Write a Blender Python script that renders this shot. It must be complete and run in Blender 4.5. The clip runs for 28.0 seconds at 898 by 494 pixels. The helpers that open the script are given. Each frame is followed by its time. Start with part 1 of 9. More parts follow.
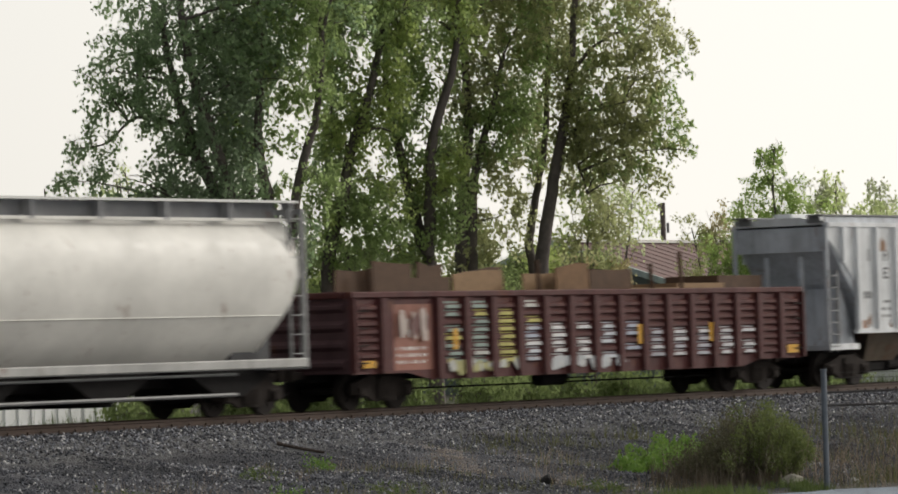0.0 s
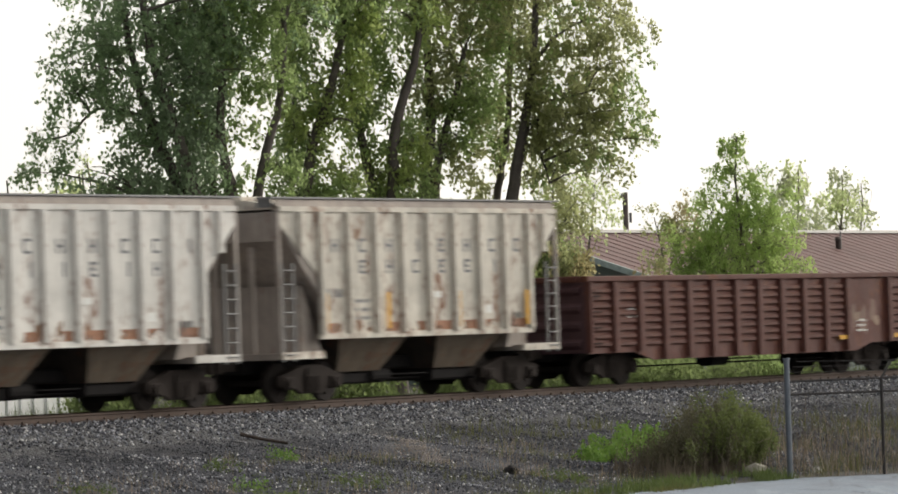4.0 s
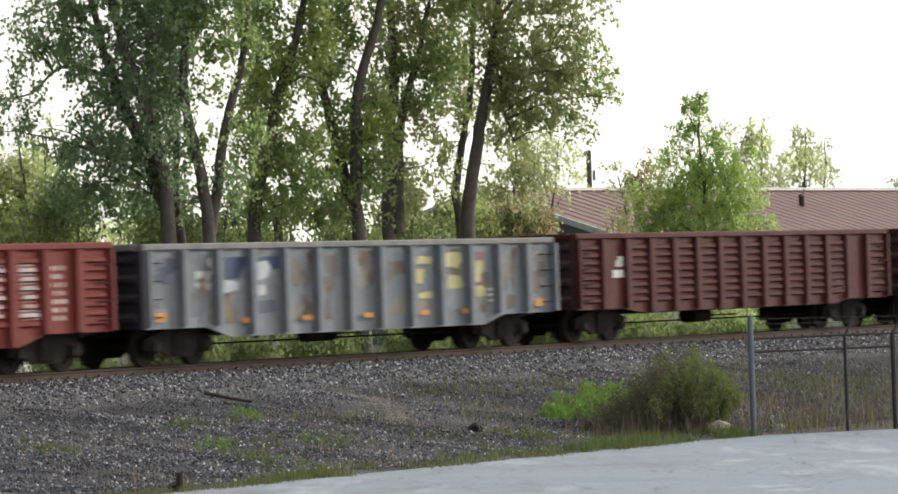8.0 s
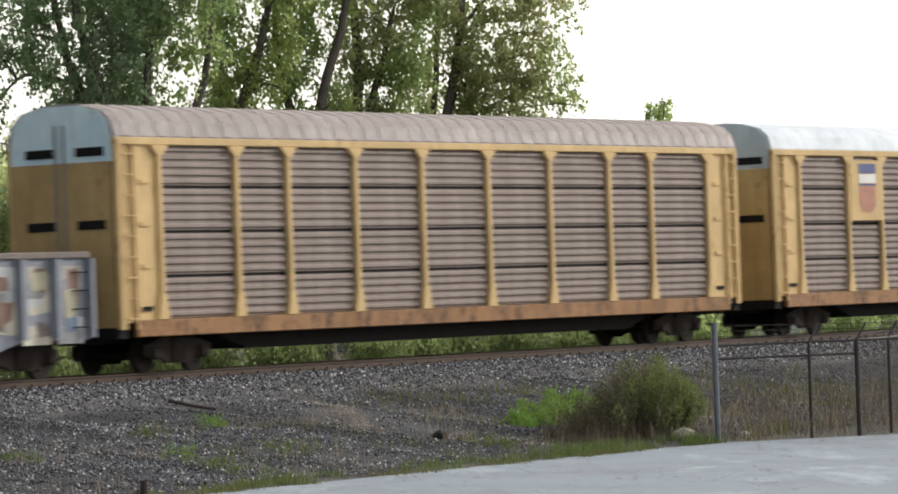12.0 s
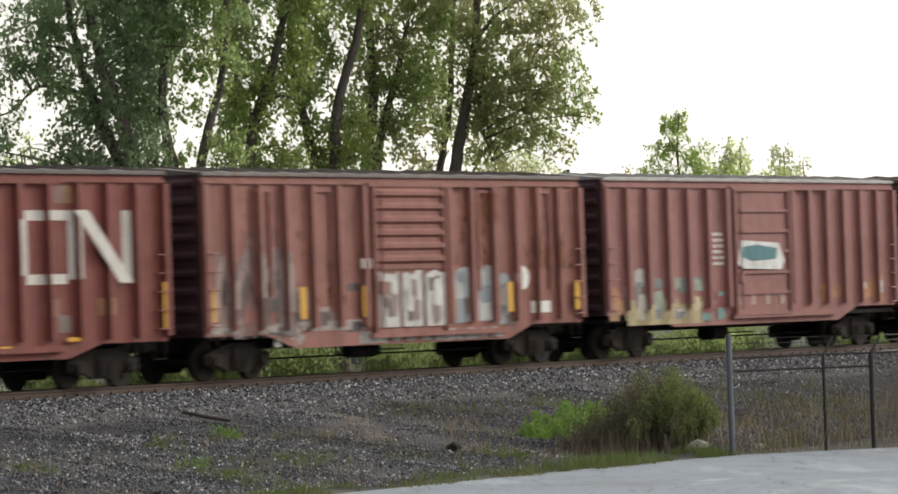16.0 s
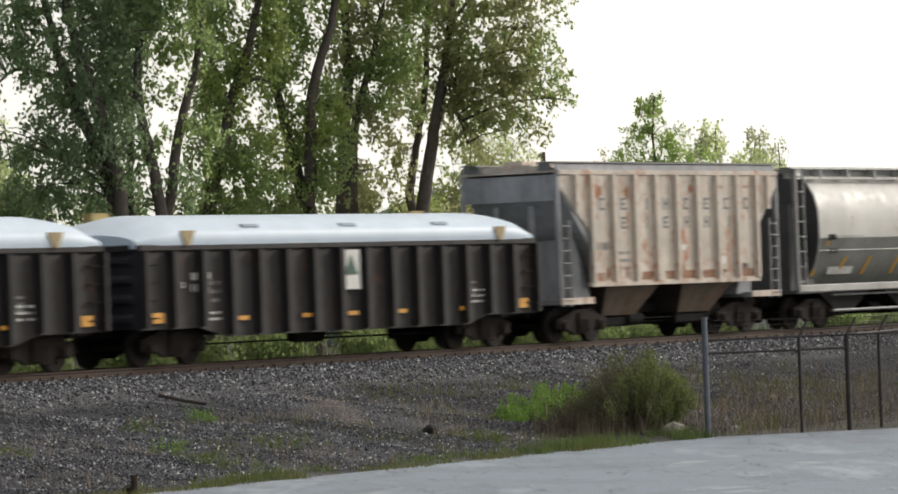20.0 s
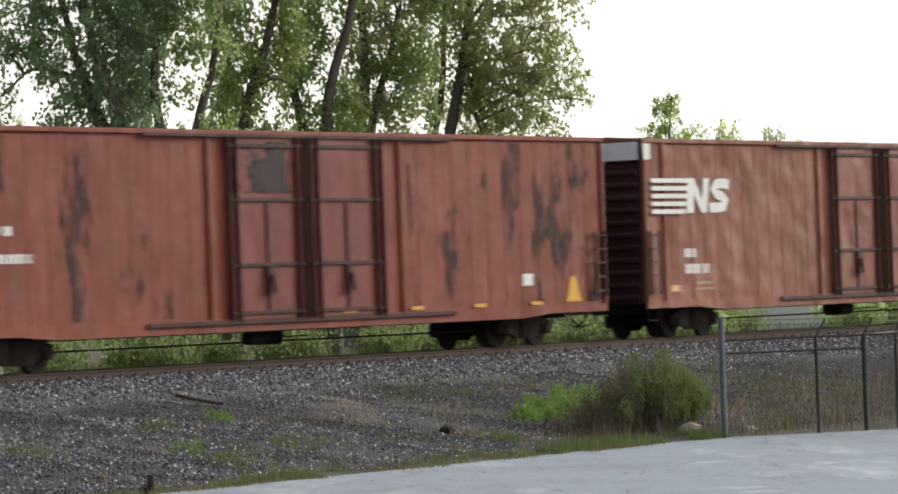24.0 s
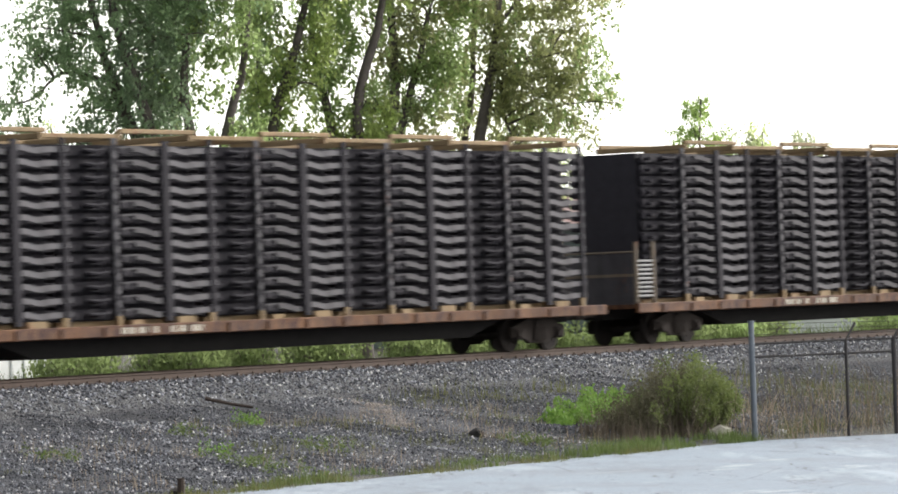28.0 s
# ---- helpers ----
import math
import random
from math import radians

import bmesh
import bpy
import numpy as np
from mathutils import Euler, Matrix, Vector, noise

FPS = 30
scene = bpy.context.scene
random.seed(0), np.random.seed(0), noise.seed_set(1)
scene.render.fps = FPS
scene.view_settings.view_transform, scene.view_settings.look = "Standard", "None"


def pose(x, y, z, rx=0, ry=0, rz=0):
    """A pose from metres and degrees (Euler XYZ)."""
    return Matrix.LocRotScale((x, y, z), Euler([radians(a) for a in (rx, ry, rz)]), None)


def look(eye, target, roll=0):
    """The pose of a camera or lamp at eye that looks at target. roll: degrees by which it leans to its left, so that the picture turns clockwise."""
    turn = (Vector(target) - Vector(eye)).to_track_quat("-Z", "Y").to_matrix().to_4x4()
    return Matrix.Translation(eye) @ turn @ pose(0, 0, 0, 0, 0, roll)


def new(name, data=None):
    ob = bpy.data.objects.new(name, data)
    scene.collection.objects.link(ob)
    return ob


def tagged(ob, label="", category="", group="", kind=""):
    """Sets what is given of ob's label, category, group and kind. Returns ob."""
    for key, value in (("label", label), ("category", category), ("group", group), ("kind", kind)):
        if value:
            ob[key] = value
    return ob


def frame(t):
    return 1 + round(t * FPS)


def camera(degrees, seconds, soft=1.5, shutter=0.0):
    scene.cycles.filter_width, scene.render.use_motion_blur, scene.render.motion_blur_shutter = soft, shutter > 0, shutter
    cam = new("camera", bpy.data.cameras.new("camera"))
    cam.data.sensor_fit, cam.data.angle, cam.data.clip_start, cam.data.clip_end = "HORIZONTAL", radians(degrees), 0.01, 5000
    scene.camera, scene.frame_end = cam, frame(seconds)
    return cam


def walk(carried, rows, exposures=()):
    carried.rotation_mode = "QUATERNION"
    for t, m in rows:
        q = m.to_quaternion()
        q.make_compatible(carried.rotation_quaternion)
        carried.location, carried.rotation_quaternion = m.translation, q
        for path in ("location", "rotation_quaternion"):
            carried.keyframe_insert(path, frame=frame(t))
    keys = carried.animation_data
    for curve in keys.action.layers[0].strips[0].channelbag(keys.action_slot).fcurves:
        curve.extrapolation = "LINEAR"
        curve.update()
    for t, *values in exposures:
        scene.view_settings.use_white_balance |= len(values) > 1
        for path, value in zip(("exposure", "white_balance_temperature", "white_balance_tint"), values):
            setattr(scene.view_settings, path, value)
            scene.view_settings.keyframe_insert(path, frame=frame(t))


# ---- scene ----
CAM_AT = (0.0, -58.03, 1.51)
SPEED = 21.728
cam = camera(12.705, 28.0, 1.8, 0.31)
# seconds, heading from the track's line, tilt up, lean
ROWS = [
    (0, 35.974, 1.362, -1.70),
    (0.5, 35.896, 1.375, -1.91),
    (1, 35.774, 1.426, -2.05),
    (1.5, 35.642, 1.410, -2.02),
    (2, 35.526, 1.355, -2.08),
    (2.5, 35.552, 1.347, -2.17),
    (3, 35.540, 1.385, -2.20),
    (3.5, 35.523, 1.346, -1.85),
    (5.5, 35.160, 0.836, -2.24),
    (6, 35.059, 0.776, -2.07),
    (6.5, 34.942, 0.726, -2.26),
    (7, 34.904, 0.695, -2.06),
    (7.5, 34.944, 0.652, -2.00),
    (8, 34.954, 0.595, -2.00),
    (8.5, 34.904, 0.549, -2.07),
    (9, 34.872, 0.531, -2.15),
    (9.5, 34.795, 0.535, -2.06),
    (10, 34.719, 0.539, -2.02),
    (10.5, 34.679, 0.579, -2.01),
    (11, 34.542, 0.645, -2.04),
    (11.5, 34.437, 0.674, -2.06),
    (13.5, 34.630, 0.824, -2.00),
    (14, 34.779, 0.888, -1.94),
    (14.5, 34.846, 0.915, -2.03),
    (15, 34.809, 0.903, -2.01),
    (15.5, 34.749, 0.884, -1.99),
    (16, 34.643, 0.858, -1.97),
    (16.5, 34.565, 0.825, -1.95),
    (17, 34.539, 0.805, -2.01),
    (17.5, 34.545, 0.820, -2.10),
    (18, 34.487, 0.800, -1.97),
    (18.5, 34.385, 0.701, -1.95),
    (19, 34.317, 0.622, -2.02),
    (19.5, 34.297, 0.586, -2.03),
    (20, 34.306, 0.602, -2.08),
    (20.5, 34.319, 0.636, -2.05),
    (21, 34.313, 0.638, -2.16),
    (21.5, 34.296, 0.601, -2.08),
    (22, 34.319, 0.600, -2.13),
    (22.5, 34.371, 0.610, -2.02),
    (24.5, 34.565, 0.609, -2.07),
    (25, 34.547, 0.584, -2.06),
    (25.5, 34.569, 0.579, -1.98),
    (26, 34.670, 0.616, -2.09),
    (26.5, 34.811, 0.658, -2.15),
    (27, 34.905, 0.672, -2.04),
    (27.5, 34.941, 0.685, -2.05),
    (28, 34.965, 0.673, -2.07),
]
EXPO = [(0.0, -1.05, 6550, 10), (1.0, -0.75, 6550, 10), (3.0, -0.86, 6550, 10), (3.5, -0.82, 6600, 10), (5.5, -0.56, 6550, 10), (8.0, -0.46, 6500, 10), (11.0, -0.35, 6500, 10), (14.0, -0.9, 6700, 10),
        (15.0, -0.9, 6800, 10), (16.0, -0.65, 6650, 10), (17.0, -0.72, 6600, 10), (18.0, -0.5, 6600, 10), (20.0, -0.82, 6600, 10), (22.5, -0.7, 6600, 10), (25.0, -0.42, 6350, 10), (26.0, -0.34, 6320, 10), (27.0, -0.36, 6300, 10), (28.0, 0.1, 6300, 10)]
walk(cam, [(t, pose(*CAM_AT, 90 + tilt, 0, head - 90) @ pose(0, 0, 0, 0, 0, lean)) for t, head, tilt, lean in ROWS], EXPO)

# ---- light ----
world = bpy.data.worlds.new("sky")
scene.world = world
world.use_nodes = True
wn, wl = world.node_tree.nodes, world.node_tree.links
wn.clear()
SUN_TO = Vector((0.86, -0.36, 0.37)).normalized()
sky = wn.new("ShaderNodeTexSky")
sky.sky_type = "NISHITA"
sky.sun_disc = False
sky.sun_elevation, sky.sun_rotation = math.asin(SUN_TO.z), math.atan2(SUN_TO.x, SUN_TO.y)
sky.air_density, sky.dust_density, sky.ozone_density = 1.0, 1.8, 1.0
# bright haze that thins out away from the sun
way = wn.new("ShaderNodeTexCoord")
dot = wn.new("ShaderNodeVectorMath")
dot.operation = "DOT_PRODUCT"
dot.inputs[1].default_value = SUN_TO
wl.new(way.outputs["Generated"], dot.inputs[0])
veil = wn.new("ShaderNodeMapRange")
veil.interpolation_type = "SMOOTHSTEP"
for i, v in enumerate((-0.35, 0.72, 0.13, 0.9)):
    veil.inputs[i + 1].default_value = v
wl.new(dot.outputs["Value"], veil.inputs[0])
haze = wn.new("ShaderNodeMix")
haze.data_type = "RGBA"
haze.inputs[7].default_value = (40.0, 38.9, 36.4, 1)
wl.new(veil.outputs[0], haze.inputs[0])
wl.new(sky.outputs[0], haze.inputs[6])
bg = wn.new("ShaderNodeBackground")
bg.inputs[1].default_value = 0.06
wl.new(haze.outputs[2], bg.inputs[0])
wl.new(bg.outputs[0], wn.new("ShaderNodeOutputWorld").inputs[0])
sun = new("sun", bpy.data.lights.new("sun", "SUN"))
sun.data.energy, sun.data.angle, sun.data.color = 3.2, radians(12), (1.0, 0.95, 0.88)
sun.matrix_world = look(SUN_TO * 80, (0, 0, 0))


# ---- materials ----
def lin(r, g, b):
    return tuple((c / 12.92 if c <= 0.04045 else ((c + 0.055) / 1.055) ** 2.4) for c in (r / 255, g / 255, b / 255)) + (1,)


class Nodes:
    """A short way to wire one material."""

    def __init__(self, name, rough=0.7, metal=0.0):
        self.mat = bpy.data.materials.new(name)
        self.mat.use_nodes = True
        self.tree = self.mat.node_tree
        self.out = self.tree.nodes["Principled BSDF"]
        self.out.inputs["Roughness"].default_value = rough
        self.out.inputs["Metallic"].default_value = metal
        self.coord = self.tree.nodes.new("ShaderNodeTexCoord").outputs["Object"]

    def noise(self, scale, stretch=(1, 1, 1), detail=4.0, rough=0.6):
        m = self.tree.nodes.new("ShaderNodeMapping")
        m.inputs["Scale"].default_value = stretch
        self.tree.links.new(self.coord, m.inputs[0])
        n = self.tree.nodes.new("ShaderNodeTexNoise")
        n.inputs["Scale"].default_value, n.inputs["Detail"].default_value, n.inputs["Roughness"].default_value = scale, detail, rough
        self.tree.links.new(m.outputs[0], n.inputs["Vector"])
        return n.outputs["Fac"]

    def ramp(self, fac, lo, hi, a=0.0, b=1.0):
        r = self.tree.nodes.new("ShaderNodeMapRange")
        for i, v in enumerate((lo, hi, a, b)):
            r.inputs[i + 1].default_value = v
        self.tree.links.new(fac, r.inputs[0])
        return r.outputs[0]

    def mix(self, fac, a, b):
        m = self.tree.nodes.new("ShaderNodeMix")
        m.data_type = "RGBA"
        for v, i in ((fac, 0), (a, 6), (b, 7)):
            if isinstance(v, (tuple, float, int)):
                m.inputs[i].default_value = v
            else:
                self.tree.links.new(v, m.inputs[i])
        return m.outputs[2]

    def math(self, op, a, b):
        m = self.tree.nodes.new("ShaderNodeMath")
        m.operation = op
        for i, v in enumerate((a, b)):
            if isinstance(v, (float, int)):
                m.inputs[i].default_value = v
            else:
                self.tree.links.new(v, m.inputs[i])
        return m.outputs[0]

    def random(self):
        return self.tree.nodes.new("ShaderNodeObjectInfo").outputs["Random"]

    def island(self):
        return self.tree.nodes.new("ShaderNodeNewGeometry").outputs["Random Per Island"]

    def colour(self, c):
        if isinstance(c, tuple):
            self.out.inputs["Base Color"].default_value = c
        else:
            self.tree.links.new(c, self.out.inputs["Base Color"])

    def bump(self, fac, strength=0.3, dist=0.01):
        b = self.tree.nodes.new("ShaderNodeBump")
        b.inputs["Strength"].default_value, b.inputs["Distance"].default_value = strength, dist
        self.tree.links.new(fac, b.inputs["Height"])
        self.tree.links.new(b.outputs[0], self.out.inputs["Normal"])


MATS = {}
RUST = lin(118, 72, 44)


def paint(rgb, rust=0.1, grime=0.35, rough=0.6, warp=0.0, rustrgb=None):
    """Weathered paint on steel: fade, streaks of dirt that run down, spots of rust, small dents."""
    key = ("paint", rgb, rust, grime, rough, warp, rustrgb)
    if key in MATS:
        return MATS[key]
    n = Nodes("weathered_paint", rough)
    n.out.inputs["Specular IOR Level"].default_value = 0.28
    grey = sum(rgb) / 3
    base = lin(*[c * 0.94 + grey * 0.06 for c in rgb])
    dark = tuple(c * 0.42 for c in base[:3]) + (1,)
    pale = tuple(min(1, c * 1.27 + 0.012) for c in base[:3]) + (1,)
    c = n.mix(n.ramp(n.noise(0.45, (1, 1, 1.2)), 0.35, 0.68), base, pale)
    streak = n.ramp(n.noise(2.3, (1.6, 1.6, 0.16), 5, 0.65), 0.48, 0.74, 0, grime)
    c = n.mix(streak, c, dark)
    runs = n.ramp(n.noise(5.5, (1.8, 1.8, 0.07), 4, 0.7), 0.5, 0.72, 0, grime * 0.8)
    c = n.mix(runs, c, dark)
    blot = n.ramp(n.noise(1.3, (1, 1, 1), 6, 0.7), 0.46, 0.76, 0, grime)
    c = n.mix(blot, c, dark)
    worn = n.ramp(n.noise(3.2, (1, 1, 0.7), 6, 0.75), 0.56, 0.74, 0, 0.1 + grime * 0.55)
    c = n.mix(worn, c, pale)
    if rust > 0:
        spots = n.ramp(n.math("MULTIPLY", n.noise(1.1, (1, 1, 0.45), 6, 0.72), n.noise(6.0, (1, 1, 0.5), 5, 0.7)), 0.33 - 0.16 * rust, 0.42 - 0.1 * rust, 0, min(1, 0.55 + rust))
        c = n.mix(spots, c, lin(*rustrgb) if rustrgb else RUST)
    n.colour(c)
    n.tree.links.new(n.ramp(n.noise(3.0), 0.3, 0.7, rough - 0.12, min(1, rough + 0.15)), n.out.inputs["Roughness"])
    if warp > 0:
        dents = n.noise(1.0, (1.1, 1, 0.6), 1, 0.4) if warp < 0.5 else n.noise(0.95, (1.15, 1, 0.55), 0, 0.4)
        # the sheet bulges a little between its rows of welds
        dents = n.math("ADD", dents, n.math("MULTIPLY", n.noise(2.2, (1, 1, 0.9), 1, 0.4), 0.2))
        n.bump(dents, min(1, warp), 0.5)
    else:
        n.bump(n.noise(14.0, (1, 1, 1), 3), 0.15, 0.01)
    MATS[key] = n.mat
    return n.mat


def plain(name, rgb, rough=0.7, metal=0.0, vary=0.3, scale=4.0, bump=0.2):
    key = (name, rgb)
    if key in MATS:
        return MATS[key]
    n = Nodes(name, rough, metal)
    base = lin(*rgb)
    dark = tuple(c * (1 - vary) for c in base[:3]) + (1,)
    lite = tuple(min(1, c * (1 + 0.5 * vary)) for c in base[:3]) + (1,)
    c = n.mix(n.ramp(n.noise(scale, (1, 1, 1), 5), 0.3, 0.7), dark, lite)
    c = n.mix(n.ramp(n.noise(scale * 7, (1, 1, 1), 3), 0.35, 0.7, 0, 0.5), c, base)
    n.colour(c)
    n.bump(n.noise(scale * 9), bump, 0.01)
    MATS[key] = n.mat
    return n.mat


def leafy(name, dark, lite, trans=0.68):
    if name in MATS:
        return MATS[name]
    n = Nodes(name, 0.6)
    n.out.inputs["Specular IOR Level"].default_value = 0.25
    dark, lite = [v * 1.07 + 5 for v in dark], [v * 1.04 + 3 for v in lite]
    dark, lite = [0.68 * a + 0.32 * b for a, b in zip(dark, lite)], [0.32 * a + 0.68 * b for a, b in zip(dark, lite)]
    c = n.mix(n.island(), lin(*dark), lin(*lite))
    n.colour(c)
    tr = n.tree.nodes.new("ShaderNodeBsdfTranslucent")
    n.tree.links.new(n.mix(n.island(), lin(*[min(255, v * 1.4) for v in dark]), lin(*[min(255, v * 1.35) for v in lite])), tr.inputs[0])
    ms = n.tree.nodes.new("ShaderNodeMixShader")
    ms.inputs[0].default_value = trans
    n.tree.links.new(n.out.outputs[0], ms.inputs[1])
    n.tree.links.new(tr.outputs[0], ms.inputs[2])
    n.tree.links.new(ms.outputs[0], n.tree.nodes["Material Output"].inputs[0])
    MATS[name] = n.mat
    return n.mat


def peeled(rgb, lo=0.5, stretch=(1.3, 1, 0.4), seed=0.0):
    """A worn coat that is left only in ragged, drawn-out patches."""
    key = ("peeled", rgb, lo, stretch, seed)
    if key in MATS:
        return MATS[key]
    n = Nodes("worn_coat", 0.75)
    base = lin(*rgb)
    n.colour(n.mix(n.ramp(n.noise(4.0, (1, 1, 0.5), 5), 0.3, 0.7), base, tuple(c * 0.6 for c in base[:3]) + (1,)))
    far = n.tree.nodes.new("ShaderNodeVectorMath")
    far.inputs[1].default_value = (seed, 0, seed * 0.7)
    n.tree.links.new(n.coord, far.inputs[0])
    n.coord = far.outputs[0]
    wide = n.noise(0.55, stretch, 3, 0.6)
    fine = n.noise(2.6, (stretch[0], 1, stretch[2] * 0.6), 6, 0.75)
    n.tree.links.new(n.ramp(n.math("ADD", n.math("MULTIPLY", wide, 0.6), n.math("MULTIPLY", fine, 0.4)), lo, lo + 0.05, 0.0, 0.9), n.out.inputs["Alpha"])
    MATS[key] = n.mat
    return n.mat


def spray(rgb):
    """Thin sprayed paint with worn, see-through spots."""
    key = ("spray", rgb)
    if key in MATS:
        return MATS[key]
    n = Nodes("spray_paint", 0.6)
    grey = sum(rgb) / 3
    base = lin(*[c * 0.85 + grey * 0.15 for c in rgb])
    n.colour(n.mix(n.ramp(n.noise(3.0, (1, 1, 0.6), 5), 0.35, 0.7), base, tuple(c * 0.62 for c in base[:3]) + (1,)))
    n.tree.links.new(n.ramp(n.noise(4.5, (1, 1, 0.7), 6, 0.7), 0.24, 0.36, 0.0, 0.98), n.out.inputs["Alpha"])
    MATS[key] = n.mat
    return n.mat


BLACK = plain("sooty_steel", (33, 31, 31), 0.9)
STEEL = plain("cast_steel", (52, 46, 43), 0.9, 0.0)
TYRE = plain("wheel_steel", (50, 45, 43), 0.8, 0.0)
for sooty in (BLACK, STEEL, TYRE):
    sooty.node_tree.nodes["Principled BSDF"].inputs["Specular IOR Level"].default_value = 0.2
RAILM = plain("rail_steel", (80, 64, 55), 0.6, 0.3, 0.3)
WHITE = plain("white_lettering", (224, 224, 220), 0.6, 0, 0.12)
YELLOW = plain("yellow_marking", (214, 160, 40), 0.55, 0, 0.15)
GREYM = plain("grey_metal", (138, 138, 138), 0.6, 0.2)


# ---- mesh helpers ----
class Geo:
    """Vertices and faces of one mesh."""

    def __init__(self):
        self.v, self.f = [], []

    def add(self, v, f):
        k = len(self.v)
        self.v += [tuple(p) for p in v]
        self.f += [tuple(i + k for i in q) for q in f]
        return self

    def box(self, x0, x1, y0, y1, z0, z1, c=0.0):
        if c <= 0:
            v = [(x, y, z) for z in (z0, z1) for y in (y0, y1) for x in (x0, x1)]
            return self.add(v, [(0, 2, 3, 1), (4, 5, 7, 6), (0, 1, 5, 4), (2, 6, 7, 3), (0, 4, 6, 2), (1, 3, 7, 5)])
        # the four edges along the longest side are cut off
        d = (x1 - x0, y1 - y0, z1 - z0)
        ax = d.index(max(d))
        if ax == 0:
            return self.px(ring(y0, y1, z0, z1, c), x0, x1)
        if ax == 1:
            return self.py(ring(x0, x1, z0, z1, c), y0, y1)
        return self.pz(ring(x0, x1, y0, y1, c), z0, z1)

    def ext(self, a, b):
        n = len(a)
        return self.add(list(a) + list(b), [tuple(range(n))[::-1], tuple(range(n, 2 * n))] + [(i, (i + 1) % n, n + (i + 1) % n, n + i) for i in range(n)])

    def px(self, pts, x0, x1):
        return self.ext([(x0, y, z) for y, z in pts], [(x1, y, z) for y, z in pts])

    def py(self, pts, y0, y1):
        return self.ext([(x, y1, z) for x, z in pts], [(x, y0, z) for x, z in pts])

    def pz(self, pts, z0, z1):
        return self.ext([(x, y, z0) for x, y in pts], [(x, y, z1) for x, y in pts])

    def tube(self, pts, r, n=8, r1=None):
        pts = [Vector(p) for p in pts]
        r1 = r if r1 is None else r1
        rings = []
        side = None
        for i, p in enumerate(pts):
            d = (pts[min(i + 1, len(pts) - 1)] - pts[max(i - 1, 0)]).normalized()
            if side is None or abs(side.dot(d)) > 0.95:
                side = d.cross(Vector((0, 0, 1)) if abs(d.z) < 0.9 else Vector((1, 0, 0))).normalized()
            side = (side - d * side.dot(d)).normalized()
            up = d.cross(side)
            rr = r + (r1 - r) * i / max(1, len(pts) - 1)
            rings.append([p + rr * (math.cos(6.28319 * k / n) * side + math.sin(6.28319 * k / n) * up) for k in range(n)])
        f = []
        for i in range(len(pts) - 1):
            f += [(i * n + k, i * n + (k + 1) % n, (i + 1) * n + (k + 1) % n, (i + 1) * n + k) for k in range(n)]
        f += [tuple(range(n))[::-1], tuple(range((len(pts) - 1) * n, len(pts) * n))]
        return self.add([p for q in rings for p in q], f)

    def mesh(self, name, mat, smooth=False):
        me = bpy.data.meshes.new(name)
        me.from_pydata(self.v, [], self.f)
        me.materials.append(mat)
        if smooth:
            bm = bmesh.new()
            bm.from_mesh(me)
            bmesh.ops.remove_doubles(bm, verts=bm.verts, dist=0.0005)
            bm.to_mesh(me)
            bm.free()
            me.polygons.foreach_set("use_smooth", [True] * len(me.polygons))
            me.set_sharp_from_angle(angle=radians(40))
        me.update()
        return me


def ribbon(pts, w, y):
    """A flat painted stroke along points (x, z) on a side at y."""
    g = Geo()
    n = len(pts)
    lo, hi = [], []
    for i, (x, z) in enumerate(pts):
        (xa, za), (xb, zb) = pts[max(i - 1, 0)], pts[min(i + 1, n - 1)]
        d = math.hypot(xb - xa, zb - za) or 1
        nx, nz = -(zb - za) / d * w / 2, (xb - xa) / d * w / 2
        lo.append((x - nx, z - nz))
        hi.append((x + nx, z + nz))
    v = [(x, y, z) for x, z in lo] + [(x, y, z) for x, z in hi] + [(x, y + 0.003, z) for x, z in lo] + [(x, y + 0.003, z) for x, z in hi]
    f = []
    for i in range(n - 1):
        f += [(i, i + 1, n + i + 1, n + i), (3 * n + i, 3 * n + i + 1, 2 * n + i + 1, 2 * n + i), (n + i, n + i + 1, 3 * n + i + 1, 3 * n + i), (2 * n + i, 2 * n + i + 1, i + 1, i)]
    return g.add(v, f)


def ring(a0, a1, b0, b1, c):
    return [(a0 + c, b0), (a1 - c, b0), (a1, b0 + c), (a1, b1 - c), (a1 - c, b1), (a0 + c, b1), (a0, b1 - c), (a0, b0 + c)]


def part(name, geo, mat, parent, label="", smooth=False, at=None):
    """One mesh under a thing or under a part. geo may be a Geo or a mesh made before."""
    me = geo.mesh(name, mat, smooth) if isinstance(geo, Geo) else geo
    ob = new(name, me)
    ob.parent = parent
    if at is not None:
        ob.matrix_basis = at
    return tagged(ob, label)


def thing(name, geo, mat, label, category, group="", kind="", smooth=False):
    ob = new(name, geo.mesh(name, mat, smooth) if isinstance(geo, Geo) else geo)
    return tagged(ob, label, category, group, kind)


def structure(name, geo, mat, label="", smooth=False):
    return tagged(new(name, geo.mesh(name, mat, smooth)), label, "", "", "structure")


CARS = []


def base(name, p, label, category):
    root = new(name)
    root.location = (p, 0, 0)
    tagged(root, label, category, "cars of the freight train")
    CARS.append((root, p))
    return root


KEPT = {}


def kept(key, make):
    if key not in KEPT:
        KEPT[key] = make()
    return KEPT[key]


# ---- running gear ----
WHEELS = []


